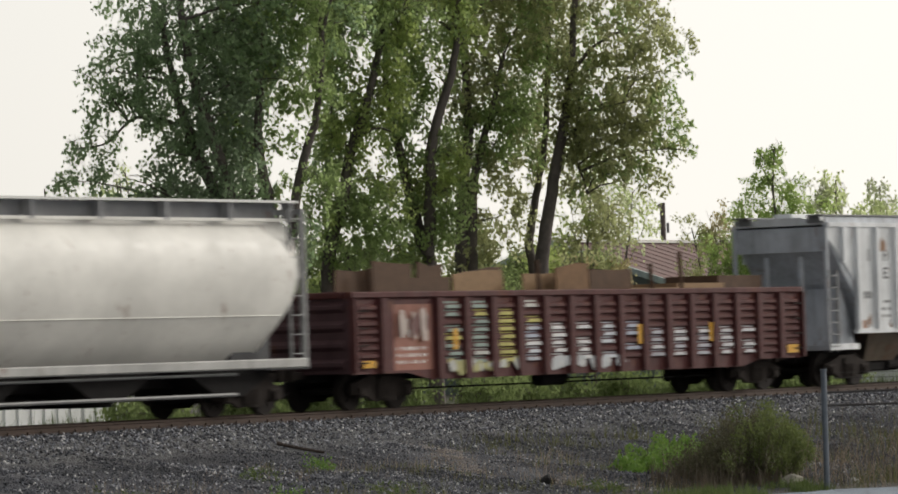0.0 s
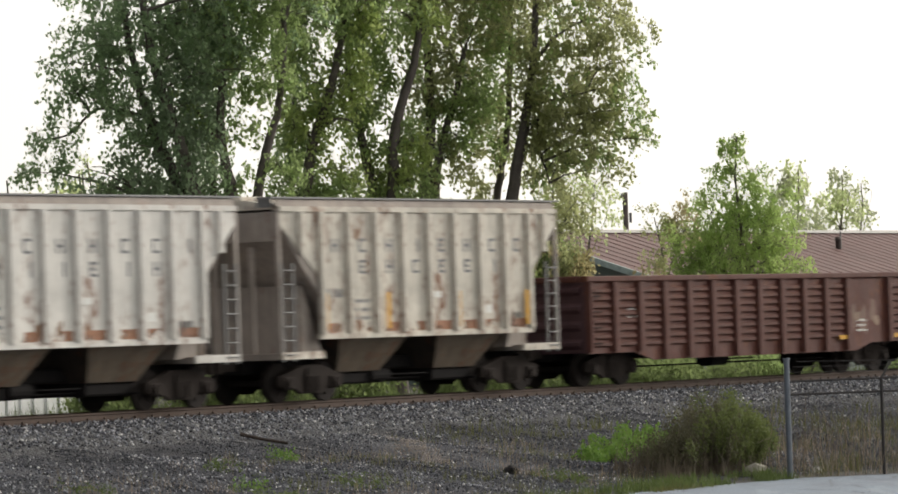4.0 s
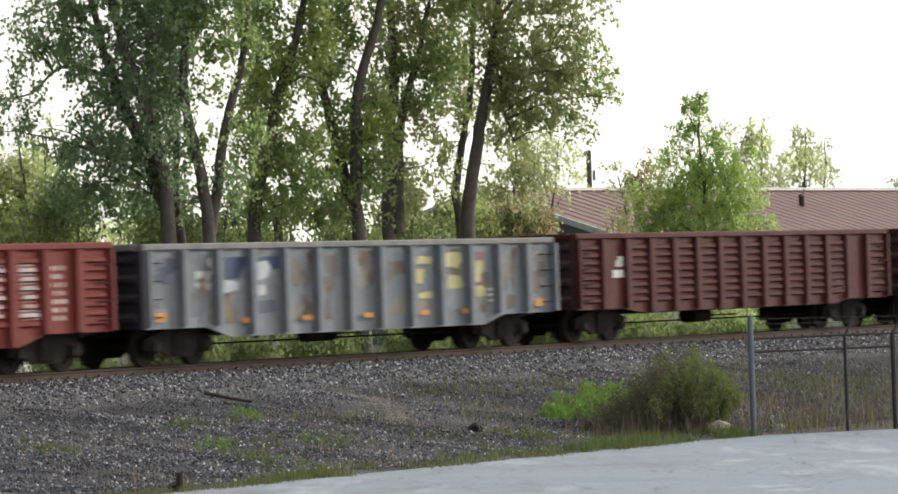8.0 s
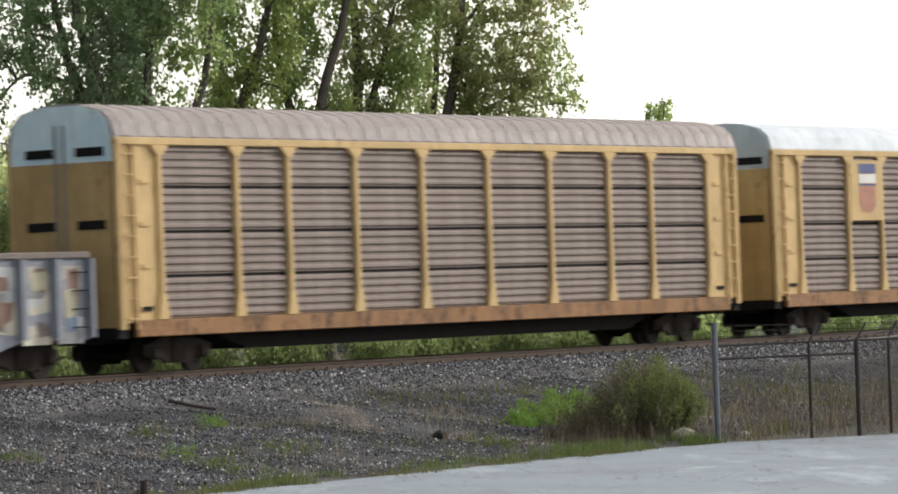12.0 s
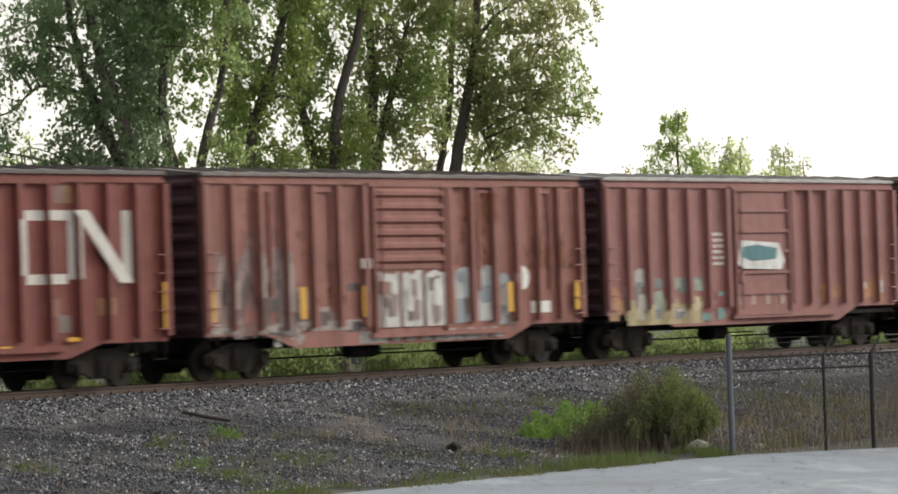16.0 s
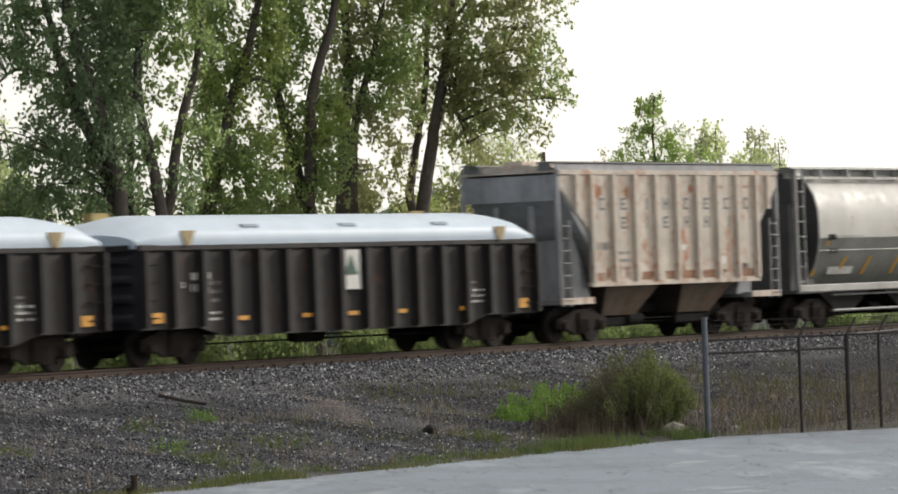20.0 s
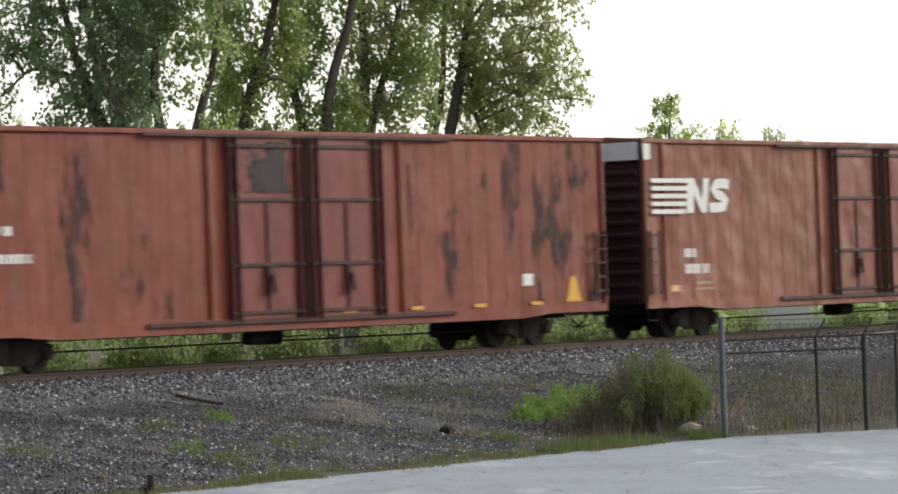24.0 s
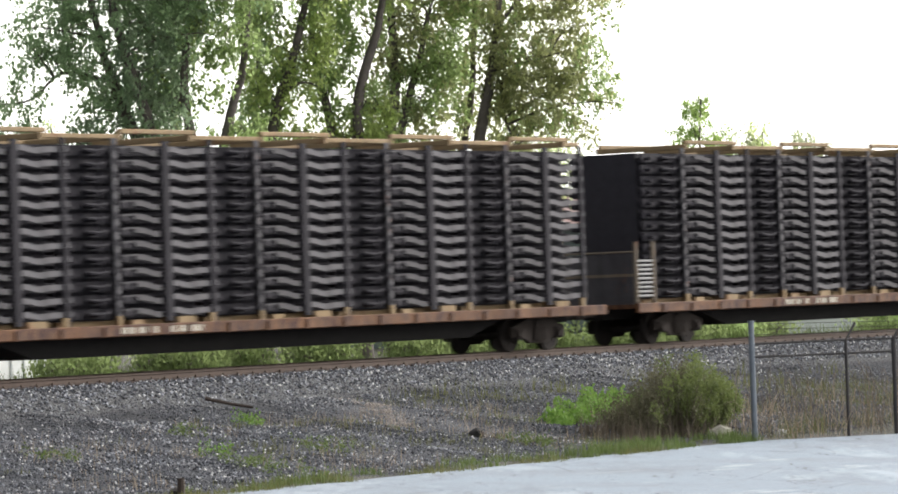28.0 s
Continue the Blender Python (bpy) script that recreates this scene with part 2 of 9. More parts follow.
def truck(root, x, r=0.457):
    def bolster():
        g = Geo().box(-0.22, 0.22, -1.15, 1.15, 0.5, 0.78, 0.05)
        return g.box(-0.9, 0.9, -0.35, 0.35, 0.66, 0.74).mesh("truck", STEEL)

    def frame_side():
        g = Geo()
        g.py([(-1.2, 0.36), (-1.2, 0.62), (-0.75, 0.74), (-0.35, 0.86), (0.35, 0.86), (0.75, 0.74), (1.2, 0.62), (1.2, 0.36), (0.78, 0.42), (0.42, 0.2), (-0.42, 0.2), (-0.78, 0.42)], -0.07, 0.07)
        for k in (-0.18, 0.0, 0.18):
            g.tube([(k, -0.1, 0.26), (k, -0.1, 0.6)], 0.075, 8)
        for k in (-0.89, 0.89):
            g.box(k - 0.17, k + 0.17, -0.13, 0.1, 0.3, 0.6, 0.04)
            g.tube([(k, -0.19, 0.44), (k, -0.1, 0.44)], 0.11, 10)
        return g.mesh("side_frame", STEEL)

    def wheelset():
        g = Geo().tube([(0, -1.05, 0), (0, 1.05, 0)], 0.08, 8)
        for s in (-1, 1):
            g.tube([(0, s * 0.68, 0), (0, s * 0.71, 0)], r + 0.03, 24)
            g.tube([(0, s * 0.71, 0), (0, s * 0.81, 0)], r, 24)
            g.tube([(0, s * 0.81, 0), (0, s * 0.85, 0)], 0.16, 12)
            for k in range(6):
                a = k * 1.0472
                g.box(r * 0.55 * math.cos(a) - 0.04, r * 0.55 * math.cos(a) + 0.04, s * 0.81, s * 0.83, r * 0.55 * math.sin(a) - 0.04, r * 0.55 * math.sin(a) + 0.04)
        return g.mesh("wheelset", TYRE)

    t = part("truck", kept("bolster", bolster), None, root, "cast steel freight truck", at=pose(x, 0, 0))
    for s in (-1, 1):
        part("side_frame", kept("frame_side", frame_side), None, t, at=pose(0, s * 1.02, 0, 0, 0, 0 if s < 0 else 180))
    for k in (-0.89, 0.89):
        w = part("wheelset", kept("wheelset%.2f" % r, wheelset), None, t, "steel wheels on an axle", at=pose(k, 0, r))
        WHEELS.append((w, k, r, root.location.x + x + k))
    return t


def gear(root, L, gap=0.7, inset=1.75, r=0.457, brake=True):
    truck(root, inset, r)
    truck(root, L - inset, r)
    for s, x in ((-1, 0.0), (1, L)):
        def coupler():
            g = Geo().box(-0.5, gap - 0.12, -0.09, 0.09, 0.76, 0.94, 0.02)
            g.pz([(gap - 0.2, -0.2), (gap, -0.16), (gap + 0.03, -0.02), (gap - 0.06, 0.02), (gap - 0.05, 0.16), (gap - 0.2, 0.18)], 0.72, 0.99)
            return g.mesh("coupler", STEEL)
        part("coupler", kept("coupler%.2f" % gap, coupler), None, root, at=pose(x, 0, 0, 0, 0, 0 if s > 0 else 180))

        def hose():
            pts = [(0.0, -0.35, 0.8), (0.2, -0.36, 0.55), (gap * 0.6, -0.3, 0.38), (gap, -0.26, 0.45)]
            return Geo().tube(pts, 0.025, 6).mesh("air_hose", BLACK)
        part("air_hose", kept("hose%.2f" % gap, hose), None, root, at=pose(x, 0, 0, 0, 0, 0 if s > 0 else 180))
    part("centre_sill", Geo().box(0.1, L - 0.1, -0.33, 0.33, 0.68, 1.0, 0.04), BLACK, root)
    if brake:
        m = L / 2
        part("brake_cylinder", Geo().tube([(m - 1.4, -0.75, 0.55), (m - 0.7, -0.75, 0.55)], 0.16, 12).tube([(m - 0.7, -0.75, 0.55), (m + 1.0, -0.75, 0.55)], 0.02, 6), BLACK, root)
        part("air_tank", Geo().tube([(m + 0.6, 0.7, 0.55), (m + 0.65, 0.7, 0.55), (m + 1.7, 0.7, 0.55), (m + 1.75, 0.7, 0.55)], 0.2, 12), BLACK, root)
        part("brake_rod", Geo().tube([(1.9, -0.5, 0.45), (L - 1.9, -0.5, 0.45)], 0.025, 6), BLACK, root)


def ladder(root, x, y, z0, z1, w=0.4, n=5, mat=None, name="ladder"):
    g = Geo()
    s = -1 if y < 0 else 1
    for k in (0, w):
        g.box(x + k - 0.025, x + k + 0.025, y - 0.03, y + 0.03, z0, z1)
    for i in range(n):
        z = z0 + (z1 - z0) * (i + 0.5) / n
        g.tube([(x, y + s * 0.05, z), (x + w, y + s * 0.05, z)], 0.016, 6)
    return part(name, g, mat or STEEL, root)


def grabs(root, x, y, z0, z1, w=0.4, n=5, mat=None):
    s = -1 if y < 0 else 1
    for i in range(n):
        z = z0 + (z1 - z0) * i / (n - 1)
        part("grab_iron", Geo().tube([(x, y, z), (x, y + s * 0.08, z), (x + w, y + s * 0.08, z), (x + w, y, z)], 0.017, 6), mat or STEEL, root)


def decal(root, x0, x1, z0, z1, mat, y=-1.52, ribs=(), depth=0.142, ribw=0.07, name="marking", label=""):
    """Paint on a side: a thin plate on the sheet, and on the faces of the ribs that it crosses."""
    g = Geo().box(x0, x1, y - 0.006, y - 0.001, z0, z1)
    for r in ribs:
        a, b = max(x0, r - ribw), min(x1, r + ribw)
        if b - a > 0.02:
            g.box(a, b, y - depth - 0.006, y - depth - 0.001, z0, z1)
    return tagged(part(name, g, mat, root), label, "", "", "stuff" if len(g.v) > 8 else "")


def bars(root, x, z, w, rows, mat, y=-1.52, h=0.1, pitch=0.2, fill=0.75, ribs=(), depth=0.142, name="lettering", seed=1):
    """Unreadable or private writing: rows of small plain bars."""
    rnd = random.Random(seed)
    g = Geo()
    for i in range(rows):
        a = x
        while a < x + w:
            k = rnd.uniform(0.09, 0.17) * max(1, h / 0.18)
            b = min(a + k, x + w)
            yy = y - (depth if any(abs((a + b) / 2 - r) < 0.12 for r in ribs) else 0)
            g.box(a, b - 0.045, yy - 0.006, yy - 0.001, z - i * pitch - h, z - i * pitch)
            a = b if rnd.random() < fill else b + k * 0.6
    return tagged(part(name, g, mat, root), kind="stuff")


def graffiti(root, x0, x1, z0, z1, palette, seed, y=-1.52, ribs=(), depth=0.13, ribw=0.075, n=None, name="graffiti", label="spray-painted graffiti shapes", fat=1.0):
    """Sprayed blobs and strokes with ragged outlines, one mesh a colour; strokes lie on the sheet and on the ribs."""
    rnd = random.Random(seed)
    n = n or max(3, int((x1 - x0) / 0.55))
    for layer, rgb in enumerate(palette):
        g = Geo()
        for i in range(n):
            cx = x0 + (x1 - x0) * (i + 0.5 + rnd.uniform(-0.2, 0.2)) / n
            cz = (z0 + z1) / 2 + rnd.uniform(-0.12, 0.12) * (z1 - z0)
            if layer == 0:
                w, h, turn = (x1 - x0) / n * rnd.uniform(0.4, 0.62) * fat, (z1 - z0) * rnd.uniform(0.3, 0.5) * (0.5 + 0.5 * fat), rnd.uniform(-0.25, 0.25)
            else:
                w, h, turn = rnd.uniform(0.06, 0.2), (z1 - z0) * rnd.uniform(0.12, 0.38), rnd.uniform(-0.7, 0.7)
                cx += rnd.uniform(-0.25, 0.25)
            m = 9
            ang = [6.28319 * (k + rnd.uniform(-0.25, 0.25)) / m for k in range(m)]
            pts = []
            for a in ang:
                e = rnd.uniform(0.6, 1.1)
                px, pz = w * e * math.copysign(abs(math.cos(a)) ** 0.8, math.cos(a)), h * e * math.copysign(abs(math.sin(a)) ** 0.8, math.sin(a))
                pts.append((cx + px * math.cos(turn) - pz * math.sin(turn), cz + px * math.sin(turn) + pz * math.cos(turn)))
            lift = 0.004 + 0.003 * layer
            pts = [(min(max(a, x0 - 0.1), x1 + 0.1), min(max(b, z0), z1)) for a, b in pts]
            g.py(pts, y - lift - 0.001, y - lift + 0.001)
            for r in ribs:
                inside = [b for a, b in pts if abs(a - r) < w + 0.1]
                if len(inside) > 2 and min(a for a, b in pts) < r < max(a for a, b in pts) and max(inside) - min(inside) > 0.05:
                    g.box(r - ribw, r + ribw, y - depth - lift - 0.001, y - depth - lift + 0.001, min(inside), max(inside))
        tagged(part(name, g, spray(rgb), root, label), kind="stuff")


# ---- ground ----
PROFILE = ((-4000, -1.9), (-15.5, -1.86), (-12.8, -1.75), (-4.1, -0.64), (-3.2, -0.4), (-2.3, -0.24), (-1.6, -0.185), (1.6, -0.185), (2.6, -0.36), (4, -0.7), (8, -0.9), (4000, -0.9))


def ground_z(x, y):
    z = float(np.interp(y, [a for a, b in PROFILE], [b for a, b in PROFILE]))
    if -14.5 < y < -3.4 or 3 < y < 60:
        z += 0.09 * noise.noise((x * 0.35, y * 0.5, 3.1)) + 0.04 * noise.noise((x * 1.3, y * 1.6, 7.7))
    if -13 < y < -3.4:
        # gullies that run down the slope
        z += 0.13 * min(1, (y + 13) / 2, (-3.4 - y) / 1.5) * noise.noise((x * 0.55 + 0.12 * y, y * 0.06, 11.3))
    return z


def ground():
    xs = [-4000, -1500, -600, -250, -100, -40, 0, 20] + [35 + 0.6 * i for i in range(200)] + [160, 180, 220, 300, 450, 800, 1800, 4000]
    ys = [-4000, -1500, -500, -200, -80, -40, -20] + [-16 + 0.4 * i for i in range(38)] + [-0.7, 0, 0.7, 1.9, 2.2, 2.6, 3.2, 4, 5, 6.5, 8, 10, 13, 17, 22, 30, 45, 80, 200, 600, 1800, 4000]
    ys = sorted(set(round(y, 3) for y in ys))
    g = Geo()
    g.v = [(x, y, ground_z(x, y)) for y in ys for x in xs]
    w = len(xs)
    g.f = [(j * w + i, j * w + i + 1, (j + 1) * w + i + 1, (j + 1) * w + i) for j in range(len(ys) - 1) for i in range(w - 1)]
    n = Nodes("cinders_and_soil", 0.95)
    sep = n.tree.nodes.new("ShaderNodeSeparateXYZ")
    n.tree.links.new(n.coord, sep.inputs[0])
    y = n.math("ADD", sep.outputs[1], n.ramp(n.noise(0.5, (1, 1, 0)), 0.2, 0.8, -0.9, 0.9))
    fine = n.noise(22.0, (1, 1, 1), 3, 0.7)
    coarse = n.noise(0.55, (1, 1, 0), 4, 0.6)
    vor = n.tree.nodes.new("ShaderNodeTexVoronoi")
    vor.inputs["Scale"].default_value = 15.0
    n.tree.links.new(n.coord, vor.inputs["Vector"])
    stone = n.ramp(vor.outputs["Distance"], 0.0, 0.7)
    grey = n.mix(n.ramp(fine, 0.3, 0.7), lin(60, 60, 63), lin(136, 136, 138))
    grey = n.mix(n.ramp(stone, 0.5, 0.9, 0, 0.7), grey, lin(44, 43, 44))
    cinder = n.mix(n.ramp(fine, 0.35, 0.75), lin(36, 37, 42), lin(94, 96, 104))
    cinder = n.mix(n.ramp(n.noise(1.4, (1, 1, 0), 5, 0.7), 0.52, 0.75), cinder, lin(82, 83, 90))
    runs = n.noise(0.75, (1, 0.13, 0), 5, 0.62)
    cinder = n.mix(n.ramp(runs, 0.42, 0.6, 0.65, 0), cinder, lin(36, 35, 40))
    cinder = n.mix(n.ramp(runs, 0.56, 0.72, 0, 0.5), cinder, lin(112, 110, 112))
    cinder = n.mix(n.ramp(coarse, 0.6, 0.76, 0, 0.35), cinder, lin(92, 84, 80))
    slope = n.mix(n.ramp(y, -4.9, -3.9), cinder, grey)
    turf = n.mix(n.ramp(fine, 0.3, 0.7), lin(60, 60, 48), lin(104, 101, 86))
    turf = n.mix(n.ramp(coarse, 0.4, 0.62, 0, 0.9), turf, lin(84, 82, 80))
    col = n.mix(n.ramp(y, -14.3, -13.5), turf, slope)
    col = n.mix(n.ramp(y, 2.4, 3.4), col, turf)
    n.colour(col)
    n.bump(n.math("ADD", stone, fine), 0.9, 0.05)
    structure("ground", g, n.mat, "grey cinder embankment and grassy soil", True)

    # the paved lot, with a ragged edge
    rim = [(-900, -15.4), (20, -15.4)]
    for i in range(54):
        x = 20 + i
        rim.append((x, -15.0 + 0.012 * (x - 20) + 0.14 * noise.noise((x * 0.8, 1.3, 0)) + 0.05 * noise.noise((x * 3.1, 2.3, 0))))
    rim += [(74.2, -15.35), (75.2, -16.05), (76.2, -16.9), (80, -19.6), (110, -40), (900, -600)]
    pts = rim + [(900, -900), (-900, -900)]
    n = Nodes("worn_asphalt", 0.85)
    fine = n.noise(30.0, (1, 1, 1), 3, 0.7)
    c = n.mix(n.ramp(fine, 0.3, 0.7), lin(116, 126, 138), lin(148, 159, 172))
    c = n.mix(n.ramp(n.noise(0.35, (1, 0.3, 1), 5, 0.65), 0.5, 0.75, 0, 0.55), c, lin(118, 122, 127))
    c = n.mix(n.ramp(n.noise(1.7, (1, 0.25, 1), 6, 0.75), 0.62, 0.7, 0, 0.8), c, lin(76, 74, 73))
    c = n.mix(n.ramp(n.noise(0.8, (0.5, 1, 1), 5, 0.7), 0.6, 0.72, 0, 0.5), c, lin(190, 194, 198))
    edge = n.tree.nodes.new("ShaderNodeTexVoronoi")
    edge.feature = "DISTANCE_TO_EDGE"
    edge.inputs["Scale"].default_value = 0.2
    bend = n.tree.nodes.new("ShaderNodeVectorMath")
    n.tree.links.new(n.coord, bend.inputs[0])
    n.tree.links.new(n.noise(0.9, (1, 1, 1), 4, 0.7), bend.inputs[1])
    n.tree.links.new(bend.outputs[0], edge.inputs["Vector"])
    c = n.mix(n.ramp(edge.outputs["Distance"], 0.003, 0.009, 0.28, 0.0), c, lin(60, 58, 56))
    tilt = n.tree.nodes.new("ShaderNodeVectorRotate")
    tilt.inputs["Angle"].default_value = 0.965
    n.tree.links.new(n.coord, tilt.inputs[0])
    n.coord = tilt.outputs[0]
    c = n.mix(n.ramp(n.noise(0.8, (0.7, 0.16, 1), 6, 0.72), 0.52, 0.68, 0, 0.6), c, lin(108, 114, 122))
    c = n.mix(n.ramp(n.noise(2.6, (0.9, 0.14, 1), 6, 0.8), 0.6, 0.68, 0, 0.75), c, lin(64, 62, 62))
    c = n.mix(n.ramp(n.noise(0.5, (0.6, 0.12, 1), 5, 0.7), 0.55, 0.7, 0, 0.6), c, lin(186, 194, 204))
    c = n.mix(n.ramp(n.noise(7.0, (1, 0.5, 1), 5, 0.75), 0.6, 0.72, 0, 0.35), c, lin(196, 200, 206))
    c = n.mix(n.ramp(n.noise(2.2, (1, 0.5, 1), 6, 0.8), 0.56, 0.68, 0, 0.5), c, lin(112, 108, 106))
    n.colour(c)
    n.bump(fine, 0.4, 0.01)
    structure("pavement", Geo().pz(pts[::-1], -1.9, -1.8), n.mat, "pale worn asphalt lot with cracks")


def track():
    head = [(-0.036, 0), (0.036, 0), (0.036, -0.035), (0.01, -0.05), (0.01, -0.14), (0.07, -0.155), (0.07, -0.17), (-0.07, -0.17), (-0.07, -0.155), (-0.01, -0.14), (-0.01, -0.05), (-0.036, -0.035)]
    for y in (-0.755, 0.755):
        structure("rail", Geo().px([(y + a, b) for a, b in head][::-1], -400, 1200), RAILM, "rusty brown steel rail")
    tie = Geo().box(-0.11, 0.11, -1.3, 1.3, -0.34, -0.155, 0.02).mesh("sleeper", plain("tarred_wood", (84, 66, 54), 0.9, 0, 0.4, 6.0))
    plate = Geo().box(-0.1, 0.1, -0.16, 0.16, -0.157, -0.145).box(-0.06, -0.02, -0.11, -0.07, -0.15, -0.1).box(0.02, 0.06, 0.07, 0.11, -0.15, -0.1).mesh("tie_plate", RAILM)
    rnd = random.Random(4)
    for i in range(230):
        t = tagged(new("sleeper", tie), "tarred wooden sleeper under the rails", "sleeper", "sleepers of the track")
        t.matrix_basis = pose(30 + 0.54 * i + rnd.uniform(-0.03, 0.03), rnd.uniform(-0.05, 0.05), 0, 0, 0, rnd.uniform(-1, 1))
        for y in (-0.755, 0.755):
            part("tie_plate", plate, None, t, at=pose(0, y, 0))


def scatter_mesh(name, centres, sizes, mat, label, seed, flat=0.75):
    """Many small uneven stones in one mesh."""
    rg = np.random.default_rng(seed)
    n = len(centres)
    octa = np.array([(1, 0, 0), (-1, 0, 0), (0, 1, 0), (0, -1, 0), (0, 0, 1), (0, 0, -1)], float)
    tri = np.array([(0, 2, 4), (2, 1, 4), (1, 3, 4), (3, 0, 4), (2, 0, 5), (1, 2, 5), (3, 1, 5), (0, 3, 5)])
    v = octa[None] * (sizes[:, None, None] * rg.uniform(0.6, 1.25, (n, 6, 1)))
    v = v + rg.normal(0, 0.18, (n, 6, 3)) * sizes[:, None, None]
    a = rg.uniform(0, 6.283, n)
    c, s = np.cos(a)[:, None], np.sin(a)[:, None]
    v = np.stack([v[..., 0] * c - v[..., 1] * s, v[..., 0] * s + v[..., 1] * c, v[..., 2] * flat], -1) + np.asarray(centres)[:, None, :]
    f = tri[None] + 6 * np.arange(n)[:, None, None]
    me = raw_mesh(name, v.reshape(-1, 3), f.reshape(-1, 3), mat)
    return tagged(new(name, me), label, "", "", "stuff")


def raw_mesh(name, v, f, mat):
    me = bpy.data.meshes.new(name)
    k = f.shape[1]
    me.vertices.add(len(v))
    me.vertices.foreach_set("co", np.ascontiguousarray(v, dtype=np.float32).ravel())
    me.loops.add(f.size)
    me.loops.foreach_set("vertex_index", np.ascontiguousarray(f, dtype=np.int32).ravel())
    me.polygons.add(len(f))
    me.polygons.foreach_set("loop_start", np.arange(0, f.size, k, dtype=np.int32))
    me.materials.append(mat)
    me.update(calc_edges=True)
    me.validate()
    return me


def stones():
    rg = np.random.default_rng(11)
    n = Nodes("crushed_stone", 0.9)
    c = n.mix(n.island(), lin(24, 25, 30), lin(114, 117, 127))
    c = n.mix(n.ramp(n.island(), 0.74, 0.82), c, lin(156, 158, 165))
    c = n.mix(n.ramp(n.island(), 0.93, 0.96), c, lin(210, 209, 208))
    n.colour(c)
    n.bump(n.noise(40.0), 0.3, 0.01)
    # stones on the slope lie half under cinder dust, which runs down it in streaks
    d = Nodes("dusty_stone", 0.9)
    c = d.mix(d.island(), lin(32, 34, 39), lin(116, 119, 128))
    c = d.mix(d.ramp(d.island(), 0.8, 0.86), c, lin(158, 158, 162))
    c = d.mix(d.ramp(d.island(), 0.95, 0.97), c, lin(206, 205, 204))
    c = d.mix(d.ramp(d.noise(0.75, (1, 0.13, 0), 5, 0.62), 0.4, 0.58, 0.6, 0), c, lin(42, 42, 47))
    d.colour(c)
    d.bump(d.noise(40.0), 0.3, 0.01)

    def place(m, x0, x1, y0, y1):
        x, y = rg.uniform(x0, x1, m), rg.uniform(y0, y1, m)
        return np.array([(a, b, ground_z(a, b) + 0.005) for a, b in zip(x, y)])
    def drifts(m, x0, x1, y0, y1):
        p = place(int(m * 2.2), x0, x1, y0, y1)
        keep = [0.45 + 1.1 * noise.noise((a * 0.35, b * 0.55, 2.0)) + 0.4 * noise.noise((a * 1.1, b * 1.3, 5.0)) > u for (a, b, c), u in zip(p, rg.uniform(0, 1, len(p)))]
        p = p[np.array(keep)][:m]
        return p
    scatter_mesh("ballast", place(30000, 52, 140, -4.0, -0.85), rg.uniform(0.018, 0.044, 30000), n.mat, "grey crushed stone ballast along the rails", 1, 0.95)
    scatter_mesh("ballast", place(6000, 52, 140, -0.6, 3.0), rg.uniform(0.022, 0.05, 6000), n.mat, "grey crushed stone ballast between the rails", 2)
    scatter_mesh("stones", place(7000, 45, 66, -13.6, -6.0), rg.uniform(0.016, 0.042, 7000), n.mat, "pale broken stones low on the slope", 4, 0.95)
    p = drifts(22000, 47, 92, -13.6, -4.2)
    scatter_mesh("gravel", p, rg.uniform(0.016, 0.04, len(p)), d.mat, "coarse loose stones on the cinder slope", 5, 0.95)
    p = drifts(52000, 46, 118, -13.8, -4.0)
    scatter_mesh("gravel", p, rg.uniform(0.011, 0.03, len(p)), d.mat, "loose stones on the cinder slope", 3, 0.95)


# ---- plants ----
def blades(name, centres, heights, mat, label, seed, width=0.012, per=7, spread=0.08, lean=0.35):
    """Tufts of grass: thin bent blades, all in one mesh."""
    rg = np.random.default_rng(seed)
    n = len(centres)
    c = np.repeat(np.asarray(centres, float), per, 0)
    h = np.repeat(np.asarray(heights, float), per) * rg.uniform(0.5, 1.15, n * per)
    m = n * per
    c[:, :2] += rg.normal(0, spread, (m, 2))
    a = rg.uniform(0, 6.283, m)
    tilt = rg.normal(0, lean, m)
    b = rg.uniform(0, 6.283, m)
    side = np.stack([np.cos(a), np.sin(a), np.zeros(m)], 1) * width
    out = np.stack([np.cos(b), np.sin(b), np.zeros(m)], 1)
    mid = c + out * (tilt * h * 0.35)[:, None]
    mid[:, 2] += h * 0.55
    tip = c + out * (tilt * h)[:, None]
    tip[:, 2] += h * (1 - 0.25 * np.abs(tilt))
    v = np.stack([c - side, c + side, mid + side * 0.8, mid - side * 0.8, tip + side * 0.15, tip - side * 0.15], 1).reshape(-1, 3)
    q = np.array([(0, 1, 2, 3), (3, 2, 4, 5)])
    f = (q[None] + 6 * np.arange(m)[:, None, None]).reshape(-1, 4)
    return tagged(new(name, raw_mesh(name, v, f, mat)), label, "", "", "stuff")


